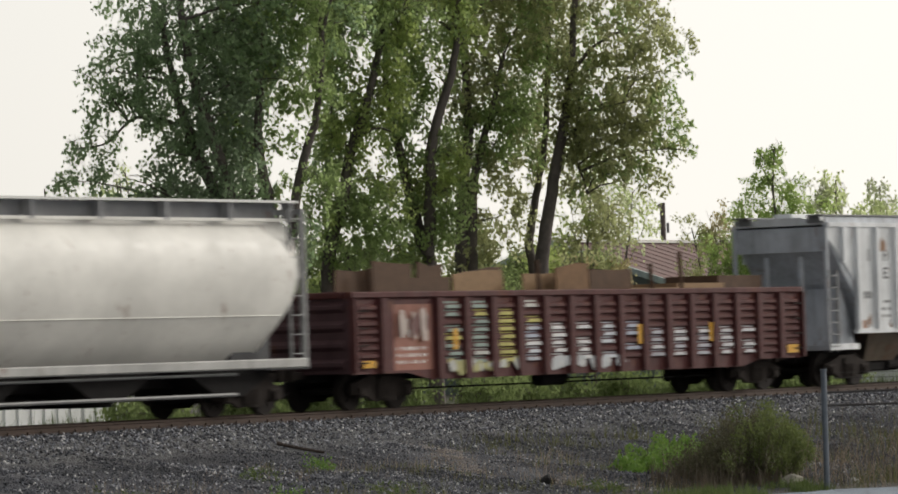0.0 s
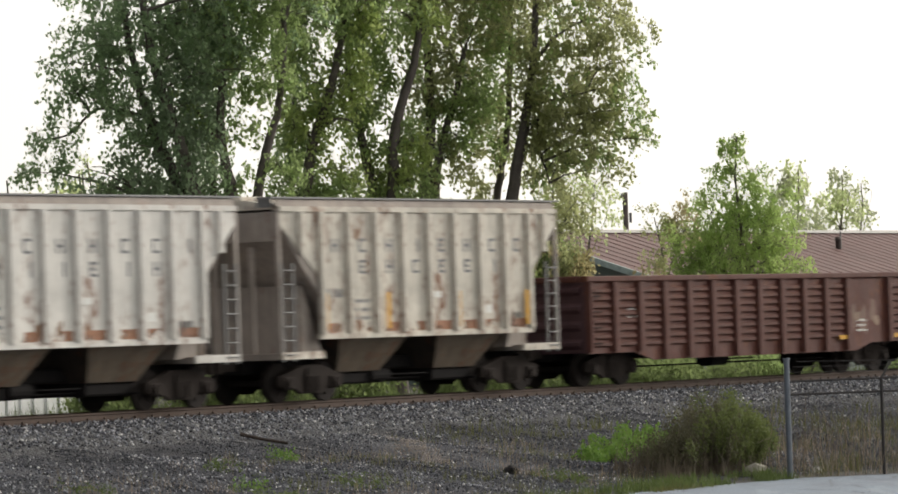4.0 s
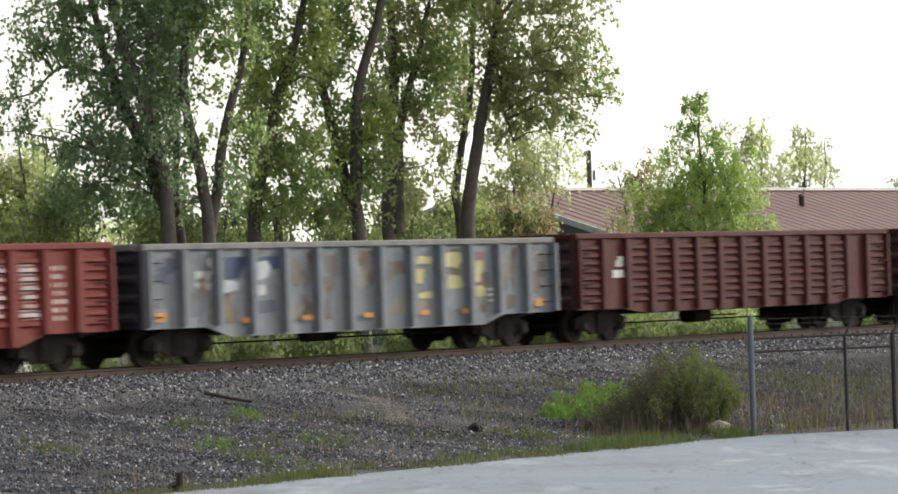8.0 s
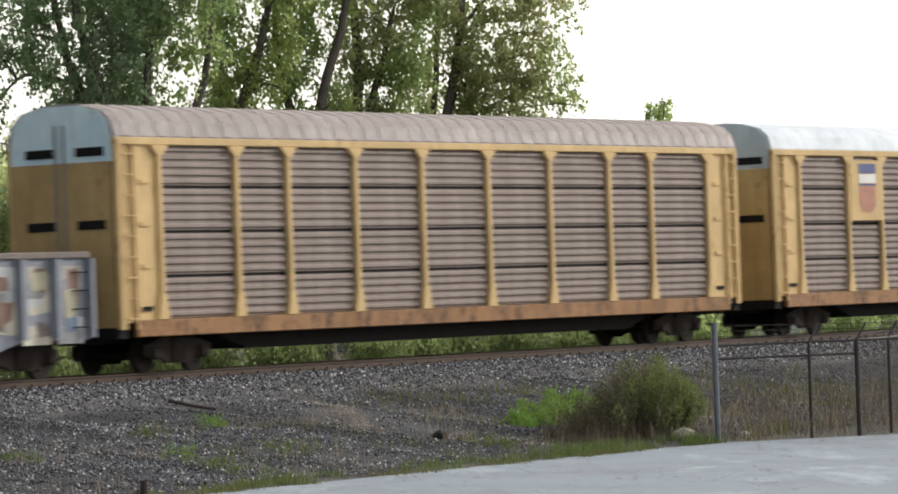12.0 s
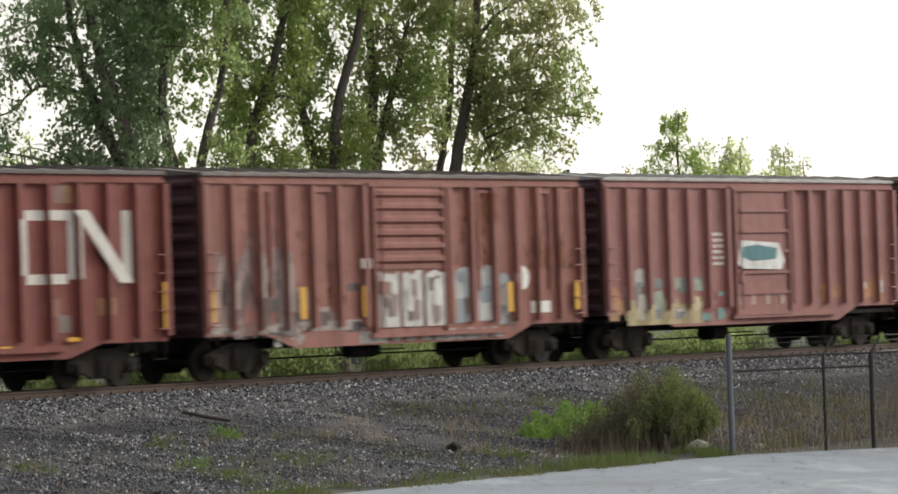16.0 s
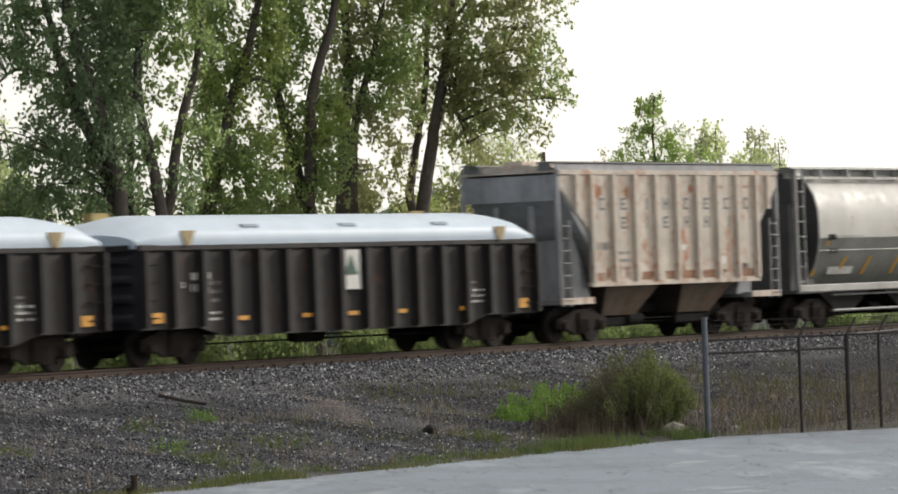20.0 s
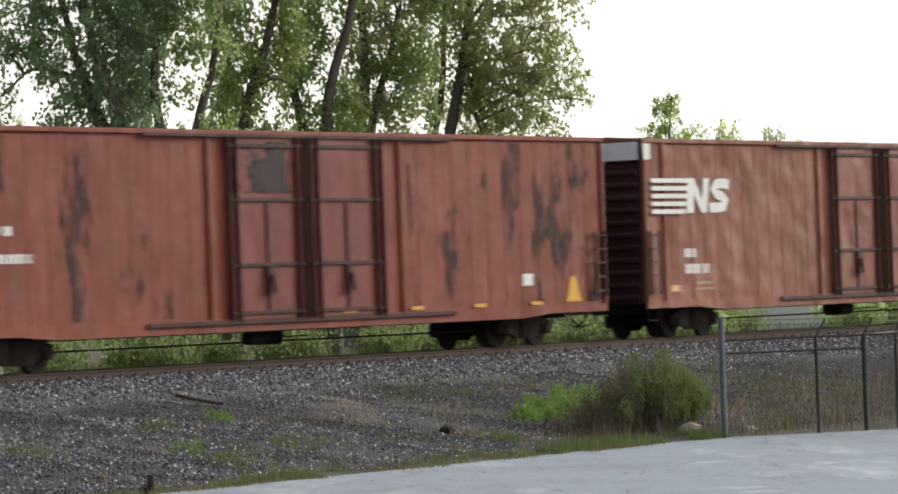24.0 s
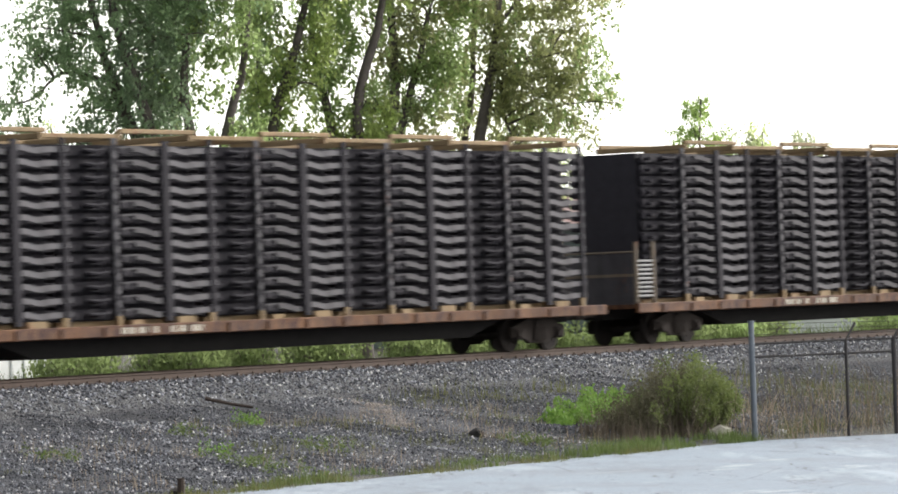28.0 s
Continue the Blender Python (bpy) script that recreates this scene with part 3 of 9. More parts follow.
def leaf_cloud(name, clumps, per, size, mat, parent, seed, sigma=0.4, droop=0.0, flat=0.8, bunch=5, tight=0.12):
    """Leaves in small hanging bunches round the clumps' centres: bent kites that mostly point down."""
    rg = np.random.default_rng(seed)
    c = np.repeat(np.asarray(clumps, float), max(1, per // bunch), 0)
    m = len(c)
    d = rg.normal(0, 1, (m, 3))
    d *= (sigma * rg.uniform(0.25, 1.0, m) ** 0.5 / np.linalg.norm(d, axis=1) * 1.4)[:, None]
    d[:, 2] = d[:, 2] * flat - droop * np.abs(rg.normal(0, 1, m)) * sigma
    c = np.repeat(c + d, bunch, 0)
    m = len(c)
    c = c + rg.normal(0, tight, (m, 3)) * (1, 1, 1.3)
    s = size * rg.uniform(0.6, 1.25, m)
    u = rg.normal(0, 0.55, (m, 3)) + (0, 0, -1)
    u /= np.linalg.norm(u, axis=1)[:, None]
    w = np.cross(u, rg.normal(0, 1, (m, 3)))
    w /= np.linalg.norm(w, axis=1)[:, None]
    t = np.cross(u, w)
    s = s[:, None]
    v = np.stack([c - u * s, c - u * s * 0.1 + w * s * 0.8 + t * s * 0.18, c + u * s, c - u * s * 0.1 - w * s * 0.8 + t * s * 0.18], 1).reshape(-1, 3)
    f = np.concatenate([np.array([(0, 1, 2), (0, 2, 3)])[None] + 4 * np.arange(m)[:, None, None]]).reshape(-1, 3)
    ob = new(name, raw_mesh(name, v, f, mat))
    ob.parent = parent
    return ob


BARK = plain("furrowed_bark", (104, 96, 92), 0.95, 0, 0.4, 5.0, 0.9)
LEAF_DEEP = leafy("deep_green_leaves", (92, 107, 86), (118, 131, 104))
LEAF_DARK = leafy("dark_green_leaves", (97, 114, 86), (126, 141, 108))
LEAF_MID = leafy("spring_green_leaves", (104, 119, 79), (137, 150, 102))
LEAF_BRIGHT = leafy("fresh_green_leaves", (112, 124, 76), (146, 156, 100))
LEAF_PALE = leafy("yellow_green_leaves", (114, 118, 84), (146, 148, 110))
LEAF_OLIVE = leafy("olive_brown_leaves", (118, 112, 82), (146, 138, 106))
LEAF_SAP = leafy("bright_sapling_leaves", (120, 138, 84), (160, 172, 112), 0.6)
LEAF_SAPDARK = leafy("sapling_inner_leaves", (100, 120, 66), (134, 150, 88), 0.6)
LEAF_LOW = leafy("shaded_undergrowth_leaves", (80, 92, 58), (112, 122, 80))
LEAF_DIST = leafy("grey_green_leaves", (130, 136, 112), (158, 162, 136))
# far leaves are made paler, so the distance haze sits in their colour
LEAF_FAR = leafy("haze_paled_leaves", (136, 146, 108), (174, 180, 138))
# the row of trees is set out along and across the line of sight
ACROSS, AWAY = Vector((0.569, -0.822, 0)), Vector((0.822, 0.569, 0))


def bough_tree(x, y, stems, crowns, label, mat, mat2, seed, r, group, size=0.064, bunch=6, lush=2.3):
    """A broad tree. Stems: lists of (across, height); crowns: masses of foliage (across, height, half width, half height, thickness).
    Limbs reach from the stems into each mass and end in drooping sprays of leaves, with gaps between the sprays."""
    rnd = random.Random(seed)
    root = new("tree")
    root.location = (x, y, ground_z(x, y) - 0.1)
    tagged(root, label, "tree", group)
    paths = []
    for k, st in enumerate(stems):
        lean = rnd.uniform(-0.05, 0.05)
        pts = [ACROSS * a + AWAY * (lean * h) + Vector((0, 0, h + 0.1 * (h > 0))) for a, h in st]
        fine = []
        for i, (p, q) in enumerate(zip(pts, pts[1:])):
            o, e = pts[max(i - 1, 0)], pts[min(i + 2, len(pts) - 1)]
            for j in range(4):
                f = j / 4
                c = 0.5 * (2 * p + (q - o) * f + (2 * o - 5 * p + 4 * q - e) * f * f + (3 * p - o - 3 * q + e) * f ** 3)
                fine.append(c + Vector((rnd.uniform(-0.025, 0.025), rnd.uniform(-0.025, 0.025), 0)))
        fine.append(pts[-1])
        paths.append(fine)
        low = st[0][1]
        rr = r if k == 0 else (r * 0.85 if st[-1][1] - low > 4 else r * 0.3)
        part("trunk", Geo().tube(fine, rr, 10, rr * (0.35 if rr > r * 0.5 else 0.25)), BARK, root, "dark furrowed bark", True)
    limbs, twigs = Geo(), Geo()
    spots = [[], []]
    leaf = 2.3 * size * size * 0.5
    for cu, ch, ru, rh, thick in crowns:
        rv = min(1.5, max(0.4, 0.9 * max(ru, rh)))
        mid = ACROSS * cu + Vector((0, 0, ch))
        sprays = max(3, int(lush * thick * math.pi * ru * rh / leaf / (bunch * 5)))
        ends = []
        for i in range(max(1, sprays // 12)):
            d = Vector((rnd.gauss(0, 0.5), rnd.gauss(0, 0.5), rnd.gauss(0, 0.5)))
            p = mid + ACROSS * (d.x * ru) + AWAY * (d.y * rv) + Vector((0, 0, d.z * rh))
            at = min((q for f in paths for q in f if q.z < p.z + 0.2), key=lambda q: (q - p).length + 0.8 * abs(p.z - q.z - 0.5), default=paths[0][0])
            bow = at.lerp(p, 0.5) + Vector((rnd.uniform(-0.15, 0.15), rnd.uniform(-0.15, 0.15), rnd.uniform(0.1, 0.35)))
            way = [at, at.lerp(bow, 0.5) + Vector((0, 0, 0.08)), bow, bow.lerp(p, 0.55) + Vector((0, 0, 0.08)), p]
            limbs.tube(way, min(0.05, 0.012 + 0.011 * (p - at).length), 5, 0.007)
            ends.append((bow, p))
        for i in range(sprays):
            for _ in range(30):
                d = Vector((rnd.uniform(-1, 1), rnd.uniform(-1, 1), rnd.uniform(-1, 1)))
                p = mid + ACROSS * (d.x * ru) + AWAY * (d.y * rv) + Vector((0, 0, d.z * rh))
                if d.length < 1.15 and noise.noise((p + root.location) * 1.15) + 0.5 * noise.noise((p + root.location) * 2.6) > rnd.uniform(-0.5, 0.12) - 0.1 * thick:
                    break
            a, b = min(ends, key=lambda e: (e[1] - p).length)
            near = a.lerp(b, rnd.uniform(0.5, 1))
            out = (p - mid) * 0.25 + Vector((rnd.gauss(0, 0.16), rnd.gauss(0, 0.16), rnd.uniform(-0.45, 0.05)))
            length = min(0.75, 0.45 + 0.25 * ru) * rnd.uniform(0.6, 1.1)
            out = out.normalized() * length
            if rnd.random() < 0.3:
                twigs.tube([near, near.lerp(p, 0.6) + Vector((0, 0, 0.06)), p, p + out], 0.008, 3, 0.003)
            else:
                twigs.tube([p - out * 0.3, p + out], 0.006, 3, 0.003)
            kind = 0 if noise.noise((p + root.location) * 0.55 + Vector((seed, 0, 9))) > -0.12 else 1
            for j in range(5):
                f = (j + rnd.random()) / 5
                spots[kind].append(p + out * f + Vector((0, 0, -0.1 * f * f)) + Vector((rnd.gauss(0, 0.07), rnd.gauss(0, 0.07), rnd.gauss(0, 0.06))))
    for geo, nm in ((limbs, "limb"), (twigs, "twig")):
        tagged(part(nm, geo, BARK, root), kind="stuff")
    for places, m, k in ((spots[0], mat, 0), (spots[1], mat2, 1)):
        if places:
            leaf_cloud("crown", places, bunch, size, m, root, seed * 2 + k, 0.03, 0.1, 0.8, bunch, size * 1.15)
    return root


def tree(x, y, stems, crowns, label, mat, clumps, per, size=0.075, seed=1, sigma=0.42, r=0.3, name="tree", droop=0.1, group="", mat2=None):
    """A tree: bent stems, limbs that reach for the clumps, twigs, and a crown of leaves. Stems are lists of (dx, dy, height)."""
    rnd = random.Random(seed)
    root = new(name)
    z0 = ground_z(x, y)
    root.location = (x, y, z0 - 0.1)
    tagged(root, label, "tree" if name == "tree" else name, group)
    paths = []
    for k, st in enumerate(stems):
        pts = [Vector(p) for p in st]
        fine = []
        for a, b in zip(pts, pts[1:]):
            for i in range(4):
                fine.append(a.lerp(b, i / 4) + Vector((rnd.uniform(-0.06, 0.06), rnd.uniform(-0.06, 0.06), 0)))
        fine.append(pts[-1])
        paths.append(fine)
        rr = r if k == 0 else r * 0.8
        part("trunk", Geo().tube(fine, rr, 10, rr * 0.3), BARK, root, "dark furrowed bark", True)
    centres = []
    limbs, twigs = Geo(), Geo()
    total = sum(c[6] if len(c) > 6 else 1.0 for c in crowns)
    for c in crowns:
        cx, cy, cz, ax, ay, az = c[:6]
        n = max(2, int(clumps * (c[6] if len(c) > 6 else 1.0) / total / 5))
        for i in range(n):
            while True:
                d = Vector((rnd.uniform(-1, 1), rnd.uniform(-1, 1), rnd.uniform(-1, 1)))
                if d.length < 1 and d.length < 0.82 + 0.55 * noise.noise(d * 1.6 + Vector((seed * 3.7, cx, cz))):
                    break
            d *= rnd.uniform(0.85, 1.15)
            p = Vector((cx + d.x * ax, cy + d.y * ay, cz + d.z * az))
            p.z = max(p.z, 0.9)
            start = min((q for f in paths for q in f if q.z < p.z + 0.3), key=lambda q: (q - p).length + 0.9 * abs(p.z - q.z - 0.9), default=paths[0][0])
            mid = start.lerp(p, 0.5) + Vector((rnd.uniform(-0.25, 0.25), rnd.uniform(-0.25, 0.25), rnd.uniform(0.1, 0.5)))
            way = [start, start.lerp(mid, 0.5) + Vector((0, 0, 0.1)), mid, mid.lerp(p, 0.55) + Vector((0, 0, 0.12)), p]
            rr = min(0.085, 0.016 + 0.014 * (p - start).length)
            limbs.tube(way, rr, 5, 0.008)
            for k in range(5):
                f = 0.4 + 0.6 * (k + rnd.uniform(0, 0.9)) / 5
                s = min(int(f * 4), 3)
                q = way[s].lerp(way[s + 1], f * 4 - s)
                off = Vector((rnd.gauss(0, 0.3), rnd.gauss(0, 0.3), rnd.gauss(-0.05, 0.25))) * min(1.6, ax * 0.4)
                centres.append(q + off)
                twigs.tube([q, q + off * 0.6 + Vector((0, 0, 0.05)), q + off], 0.012, 4, 0.004)
    if limbs.v:
        tagged(part("limb", limbs, BARK, root), kind="stuff")
    if twigs.v:
        tagged(part("twig", twigs, BARK, root), kind="stuff")
    rnd.shuffle(centres)
    half = len(centres) * 2 // 3 if mat2 else len(centres)
    leaf_cloud("crown", centres[:half], per, size, mat, root, seed, sigma, droop)
    if mat2:
        leaf_cloud("crown", centres[half:], per, size, mat2, root, seed + 50, sigma, droop)
    return root


def cottonwoods():
    G = "cottonwoods behind the track"
    L = "tall cottonwood with a dark leaning trunk and spring leaves"
    bough_tree(88.74, 13.5,
               [[(0.0, 0.0), (-0.06, 3.95), (-0.16, 5.73), (-0.41, 7.11), (-0.99, 8.99), (-1.48, 11.11), (-1.65, 13.38)], [(-0.21, 5.25), (-0.82, 6.89), (-1.49, 8.53), (-1.85, 9.83), (-2.22, 11.79)], [(-0.93, 8.34), (-1.8, 8.83), (-3.01, 9.06), (-3.84, 8.37), (-4.73, 8.24)], [(-0.21, 4.84), (-0.85, 5.92), (-1.72, 6.43)]],
               [(-1.5, 10.47, 2.26, 1.13, 3.2), (-1.15, 9.0, 1.53, 0.81, 3.2), (-0.96, 7.62, 1.53, 0.97, 3.2), (-1.48, 6.42, 1.45, 0.81, 3.2), (-1.92, 5.47, 1.53, 0.65, 2.6), (-3.16, 7.05, 0.55, 0.3, 1.8), (-2.79, 5.82, 0.7, 0.3, 1.9), (-3.95, 7.56, 0.45, 0.45, 1.2), (-3.63, 9.73, 0.73, 0.56, 1.3), (-3.9, 8.85, 0.52, 0.36, 0.8), (-4.48, 8.47, 0.8, 0.42, 1.4), (-4.67, 7.59, 0.7, 0.55, 1.2), (-3.19, 10.69, 0.97, 0.73, 1.3), (-1.36, 12.16, 2.42, 0.97, 2.4), (-0.99, 13.68, 2.1, 0.97, 1.6), (-0.62, 14.97, 1.45, 0.81, 1.4)],
               "dense dark green cottonwood with drooping lower boughs", LEAF_DARK, LEAF_DEEP, 1, 0.25, G, lush=1.2)
    bough_tree(89.88, 14.0,
               [[(0.0, 0.0), (-0.07, 3.96), (-0.21, 5.43), (-0.15, 6.73), (-0.22, 8.04), (-0.21, 9.35), (-0.36, 11.15)]],
               [(-0.29, 9.68, 0.73, 0.98, 1.6), (-0.46, 8.22, 0.57, 0.65, 1.6), (-0.28, 6.25, 0.49, 0.82, 1.0), (-0.25, 11.8, 0.98, 0.98, 1.2)],
               "slender cottonwood with one straight dark stem", LEAF_DARK, LEAF_MID, 2, 0.15, G)
    bough_tree(89.82, 13.0,
               [[(0.0, 0.0), (0.01, 4.08), (-0.19, 5.87), (-0.42, 7.18), (-0.6, 8.16), (-0.53, 9.3), (-0.42, 10.43), (-0.52, 12.23)], [(-0.72, 8.09), (-1.23, 8.87), (-1.65, 9.42)], [(0.04, 4.24), (0.29, 5.86), (0.5, 7.15), (0.8, 8.2), (1.02, 8.84), (1.17, 9.89), (1.28, 11.27), (0.98, 12.5)], [(1.28, 11.27), (1.63, 12.47), (2.0, 13.93)]],
               [(-0.23, 10.35, 0.78, 0.89, 1.5), (0.27, 8.46, 0.52, 0.49, 0.9), (-0.03, 6.76, 0.49, 0.73, 0.5), (0.98, 10.06, 0.62, 0.81, 1.2), (1.13, 7.37, 0.49, 0.81, 0.8), (-0.18, 11.97, 1.14, 0.89, 1.6), (1.28, 11.84, 1.14, 0.97, 1.4), (0.66, 5.76, 0.41, 0.65, 0.9), (-0.57, 5.4, 0.41, 0.57, 0.8), (0.53, 13.49, 1.79, 0.97, 1.3), (0.9, 14.78, 1.3, 0.73, 1.2)],
               "forked cottonwood with two dark stems", LEAF_MID, LEAF_DARK, 3, 0.2, G)
    bough_tree(94.71, 15.0,
               [[(0.0, 0.0), (-0.14, 4.62), (0.35, 6.64), (0.66, 8.16), (1.04, 9.13), (1.33, 10.17), (1.58, 11.18), (1.84, 12.7)], [(1.58, 11.18), (2.15, 11.84), (2.7, 13.01)], [(0.93, 8.66), (1.45, 8.84), (1.87, 8.71)]],
               [(0.39, 10.03, 0.68, 1.02, 1.6), (0.42, 8.5, 0.64, 0.76, 1.9), (0.1, 6.73, 0.71, 1.02, 1.5), (1.34, 9.49, 0.37, 0.68, 1.5), (1.84, 10.24, 0.51, 0.76, 1.5), (1.4, 7.37, 0.76, 0.42, 1.0), (1.37, 6.43, 0.76, 0.59, 1.4), (0.48, 5.45, 0.85, 0.59, 1.5), (1.06, 12.14, 1.27, 1.02, 1.5), (2.41, 12.0, 1.02, 1.02, 1.2), (1.45, 13.82, 1.7, 1.02, 1.3)],
               L, LEAF_MID, LEAF_BRIGHT, 4, 0.22, G, lush=2.9)
    bough_tree(97.04, 16.0,
               [[(0.0, 0.0), (-0.05, 4.29), (-0.32, 5.34), (-0.7, 6.92), (-0.53, 9.16), (-0.52, 11.94)]],
               [(-0.73, 8.65, 0.43, 0.87, 1.0), (-0.56, 10.9, 0.52, 1.04, 1.2), (-0.41, 12.63, 0.69, 0.87, 1.2)],
               "slender leaning cottonwood among the others", LEAF_DARK, LEAF_MID, 5, 0.15, G)
    bough_tree(98.42, 14.0,
               [[(0.0, 0.0), (-0.08, 4.47), (-0.32, 5.43), (-0.59, 6.57), (-0.84, 7.79), (-1.06, 8.92), (-1.28, 10.14), (-1.3, 12.23)], [(-0.16, 5.08), (-0.02, 6.98), (0.08, 8.54), (0.43, 9.65), (0.73, 10.59), (0.97, 11.97), (1.01, 13.71)], [(-1.04, 7.01), (-1.64, 7.24), (-2.24, 7.4)], [(-0.56, 6.13), (-1.34, 6.11), (-2.29, 6.02)]],
               [(-0.71, 10.12, 0.52, 1.04, 1.6), (-0.8, 8.91, 0.55, 0.61, 1.2), (-0.41, 7.95, 0.69, 0.43, 0.9), (0.39, 8.26, 0.61, 0.69, 1.7), (-0.62, 6.83, 0.69, 0.61, 1.6), (0.5, 6.7, 0.61, 0.87, 1.7), (-0.67, 5.44, 0.78, 0.61, 1.5), (0.04, 10.79, 0.69, 0.61, 0.9), (0.27, 12.43, 1.21, 1.13, 1.4), (0.15, 14.0, 1.73, 1.04, 1.3), (-1.53, 5.47, 0.61, 0.69, 1.6)],
               L, LEAF_MID, LEAF_BRIGHT, 6, 0.24, G, lush=2.9)
    bough_tree(101.52, 15.0,
               [[(0.0, 0.0), (-0.17, 4.22), (-0.07, 6.71), (0.15, 8.65), (0.17, 10.43), (0.12, 12.03), (0.15, 13.99)], [(0.15, 4.21), (0.21, 5.98), (0.27, 7.14), (0.57, 8.46), (0.93, 9.6), (1.34, 11.28)]],
               [(-0.12, 10.26, 0.53, 0.98, 1.3), (0.78, 10.41, 0.8, 1.07, 1.7), (0.73, 9.08, 0.71, 0.8, 1.9), (1.13, 7.91, 0.62, 0.62, 1.1), (-0.2, 7.95, 0.53, 0.71, 1.8), (1.16, 6.13, 0.8, 0.8, 0.8), (0.07, 5.46, 0.71, 0.71, 1.3), (1.55, 9.67, 0.62, 0.89, 1.6), (1.03, 12.54, 1.42, 1.07, 1.5), (0.91, 14.23, 1.78, 1.07, 1.3)],
               "tall cottonwood with a dark upright trunk and spring leaves", LEAF_PALE, LEAF_MID, 7, 0.23, G)
    bough_tree(104.0, 14.0,
               [[(0.0, 0.0), (-0.15, 4.16), (-0.29, 5.34), (-0.2, 6.05), (0.04, 7.21), (0.29, 8.46), (0.39, 9.9), (0.49, 11.33), (0.52, 13.49)]],
               [(-0.14, 10.28, 0.63, 1.08, 1.8), (-0.1, 8.66, 0.5, 0.81, 1.5), (-0.6, 7.23, 0.45, 0.63, 1.0), (0.21, 12.42, 1.26, 1.17, 1.5), (0.09, 14.23, 1.62, 1.08, 1.3)],
               "slim cottonwood beside a thicker one", LEAF_PALE, LEAF_MID, 8, 0.17, G)
    bough_tree(102.37, 13.0,
               [[(0.0, 0.0), (0.15, 4.13), (0.37, 5.89), (0.63, 7.3), (0.93, 8.71), (1.14, 9.76), (1.29, 11.0), (1.5, 13.3)], [(1.01, 9.06), (1.36, 9.4), (2.16, 9.51), (2.88, 9.7)], [(0.79, 8.27), (1.39, 7.8), (1.65, 6.91)], [(1.25, 10.64), (2.06, 11.5), (3.32, 12.17)]],
               [(1.23, 10.56, 0.62, 0.88, 1.6), (2.01, 10.17, 0.97, 1.15, 2.8), (2.22, 8.75, 1.06, 0.8, 2.8), (1.4, 7.89, 0.62, 0.71, 1.5), (2.54, 7.76, 0.8, 0.53, 2.2), (3.24, 10.04, 0.71, 1.15, 2.2), (3.6, 7.64, 0.5, 0.5, 1.3), (4.15, 10.54, 0.62, 0.53, 1.4), (4.1, 9.13, 0.71, 0.5, 1.6), (4.6, 8.4, 0.42, 0.39, 1.5), (3.38, 8.8, 0.62, 0.62, 1.6), (4.39, 9.74, 0.44, 0.28, 0.9), (1.27, 9.23, 0.53, 0.71, 1.8), (2.08, 12.03, 1.95, 0.88, 2.0), (4.02, 11.96, 0.88, 0.71, 1.6), (1.95, 13.63, 2.12, 0.97, 1.6), (1.83, 15.15, 1.5, 0.88, 1.3)],
               "cottonwood with an open crown of drooping outer boughs", LEAF_PALE, LEAF_MID, 9, 0.25, G, lush=1.45)
    # undergrowth and the slighter trees behind
    rnd = random.Random(9)
    for k in range(40):
        x = 82 + 0.66 * k + rnd.uniform(-0.6, 0.6)
        h = rnd.uniform(4.4, 6.1)
        tree(x + 4.0, rnd.uniform(15.8, 20), [[(0, 0, 0), (rnd.uniform(-0.3, 0.3), 0, h * 0.6), (rnd.uniform(-0.5, 0.5), 0, h)]], [(0, 0, h * 0.62, 1.35, 1.0, h * 0.42)],
             "leafy spring-green bush under the cottonwoods", LEAF_BRIGHT if k % 6 == 0 else LEAF_LOW, 60, 50, 0.06, 120 + k, 0.38, 0.05, "bush", group="undergrowth behind the track")
    for k in range(26):
        x = 79 + 1.3 * k + rnd.uniform(-0.5, 0.5)
        h = rnd.uniform(1.0, 1.9)
        tree(x, rnd.uniform(8.5, 11.5), [[(0, 0, 0), (rnd.uniform(-0.2, 0.2), 0, h * 0.6), (rnd.uniform(-0.3, 0.3), 0, h)]], [(0, 0, h * 0.5, 1.2, 0.8, h * 0.45)],
             "low green thicket beside the track", LEAF_LOW, 40, 46, 0.055, 200 + k, 0.36, 0.025, "bush", group="undergrowth behind the track")
    for k in range(16):
        x = 112 + 3.4 * k + rnd.uniform(-1, 1)
        h = rnd.uniform(1.2, 2.1)
        tree(x, rnd.uniform(9, 13), [[(0, 0, 0), (rnd.uniform(-0.2, 0.2), 0, h * 0.6), (rnd.uniform(-0.3, 0.3), 0, h)]], [(0, 0, h * 0.5, 2.0, 0.8, h * 0.42)],
             "low green thicket beside the track", LEAF_LOW if k % 3 else LEAF_MID, 50, 50, 0.06, 160 + k, 0.4, 0.03, "bush", group="undergrowth behind the track")


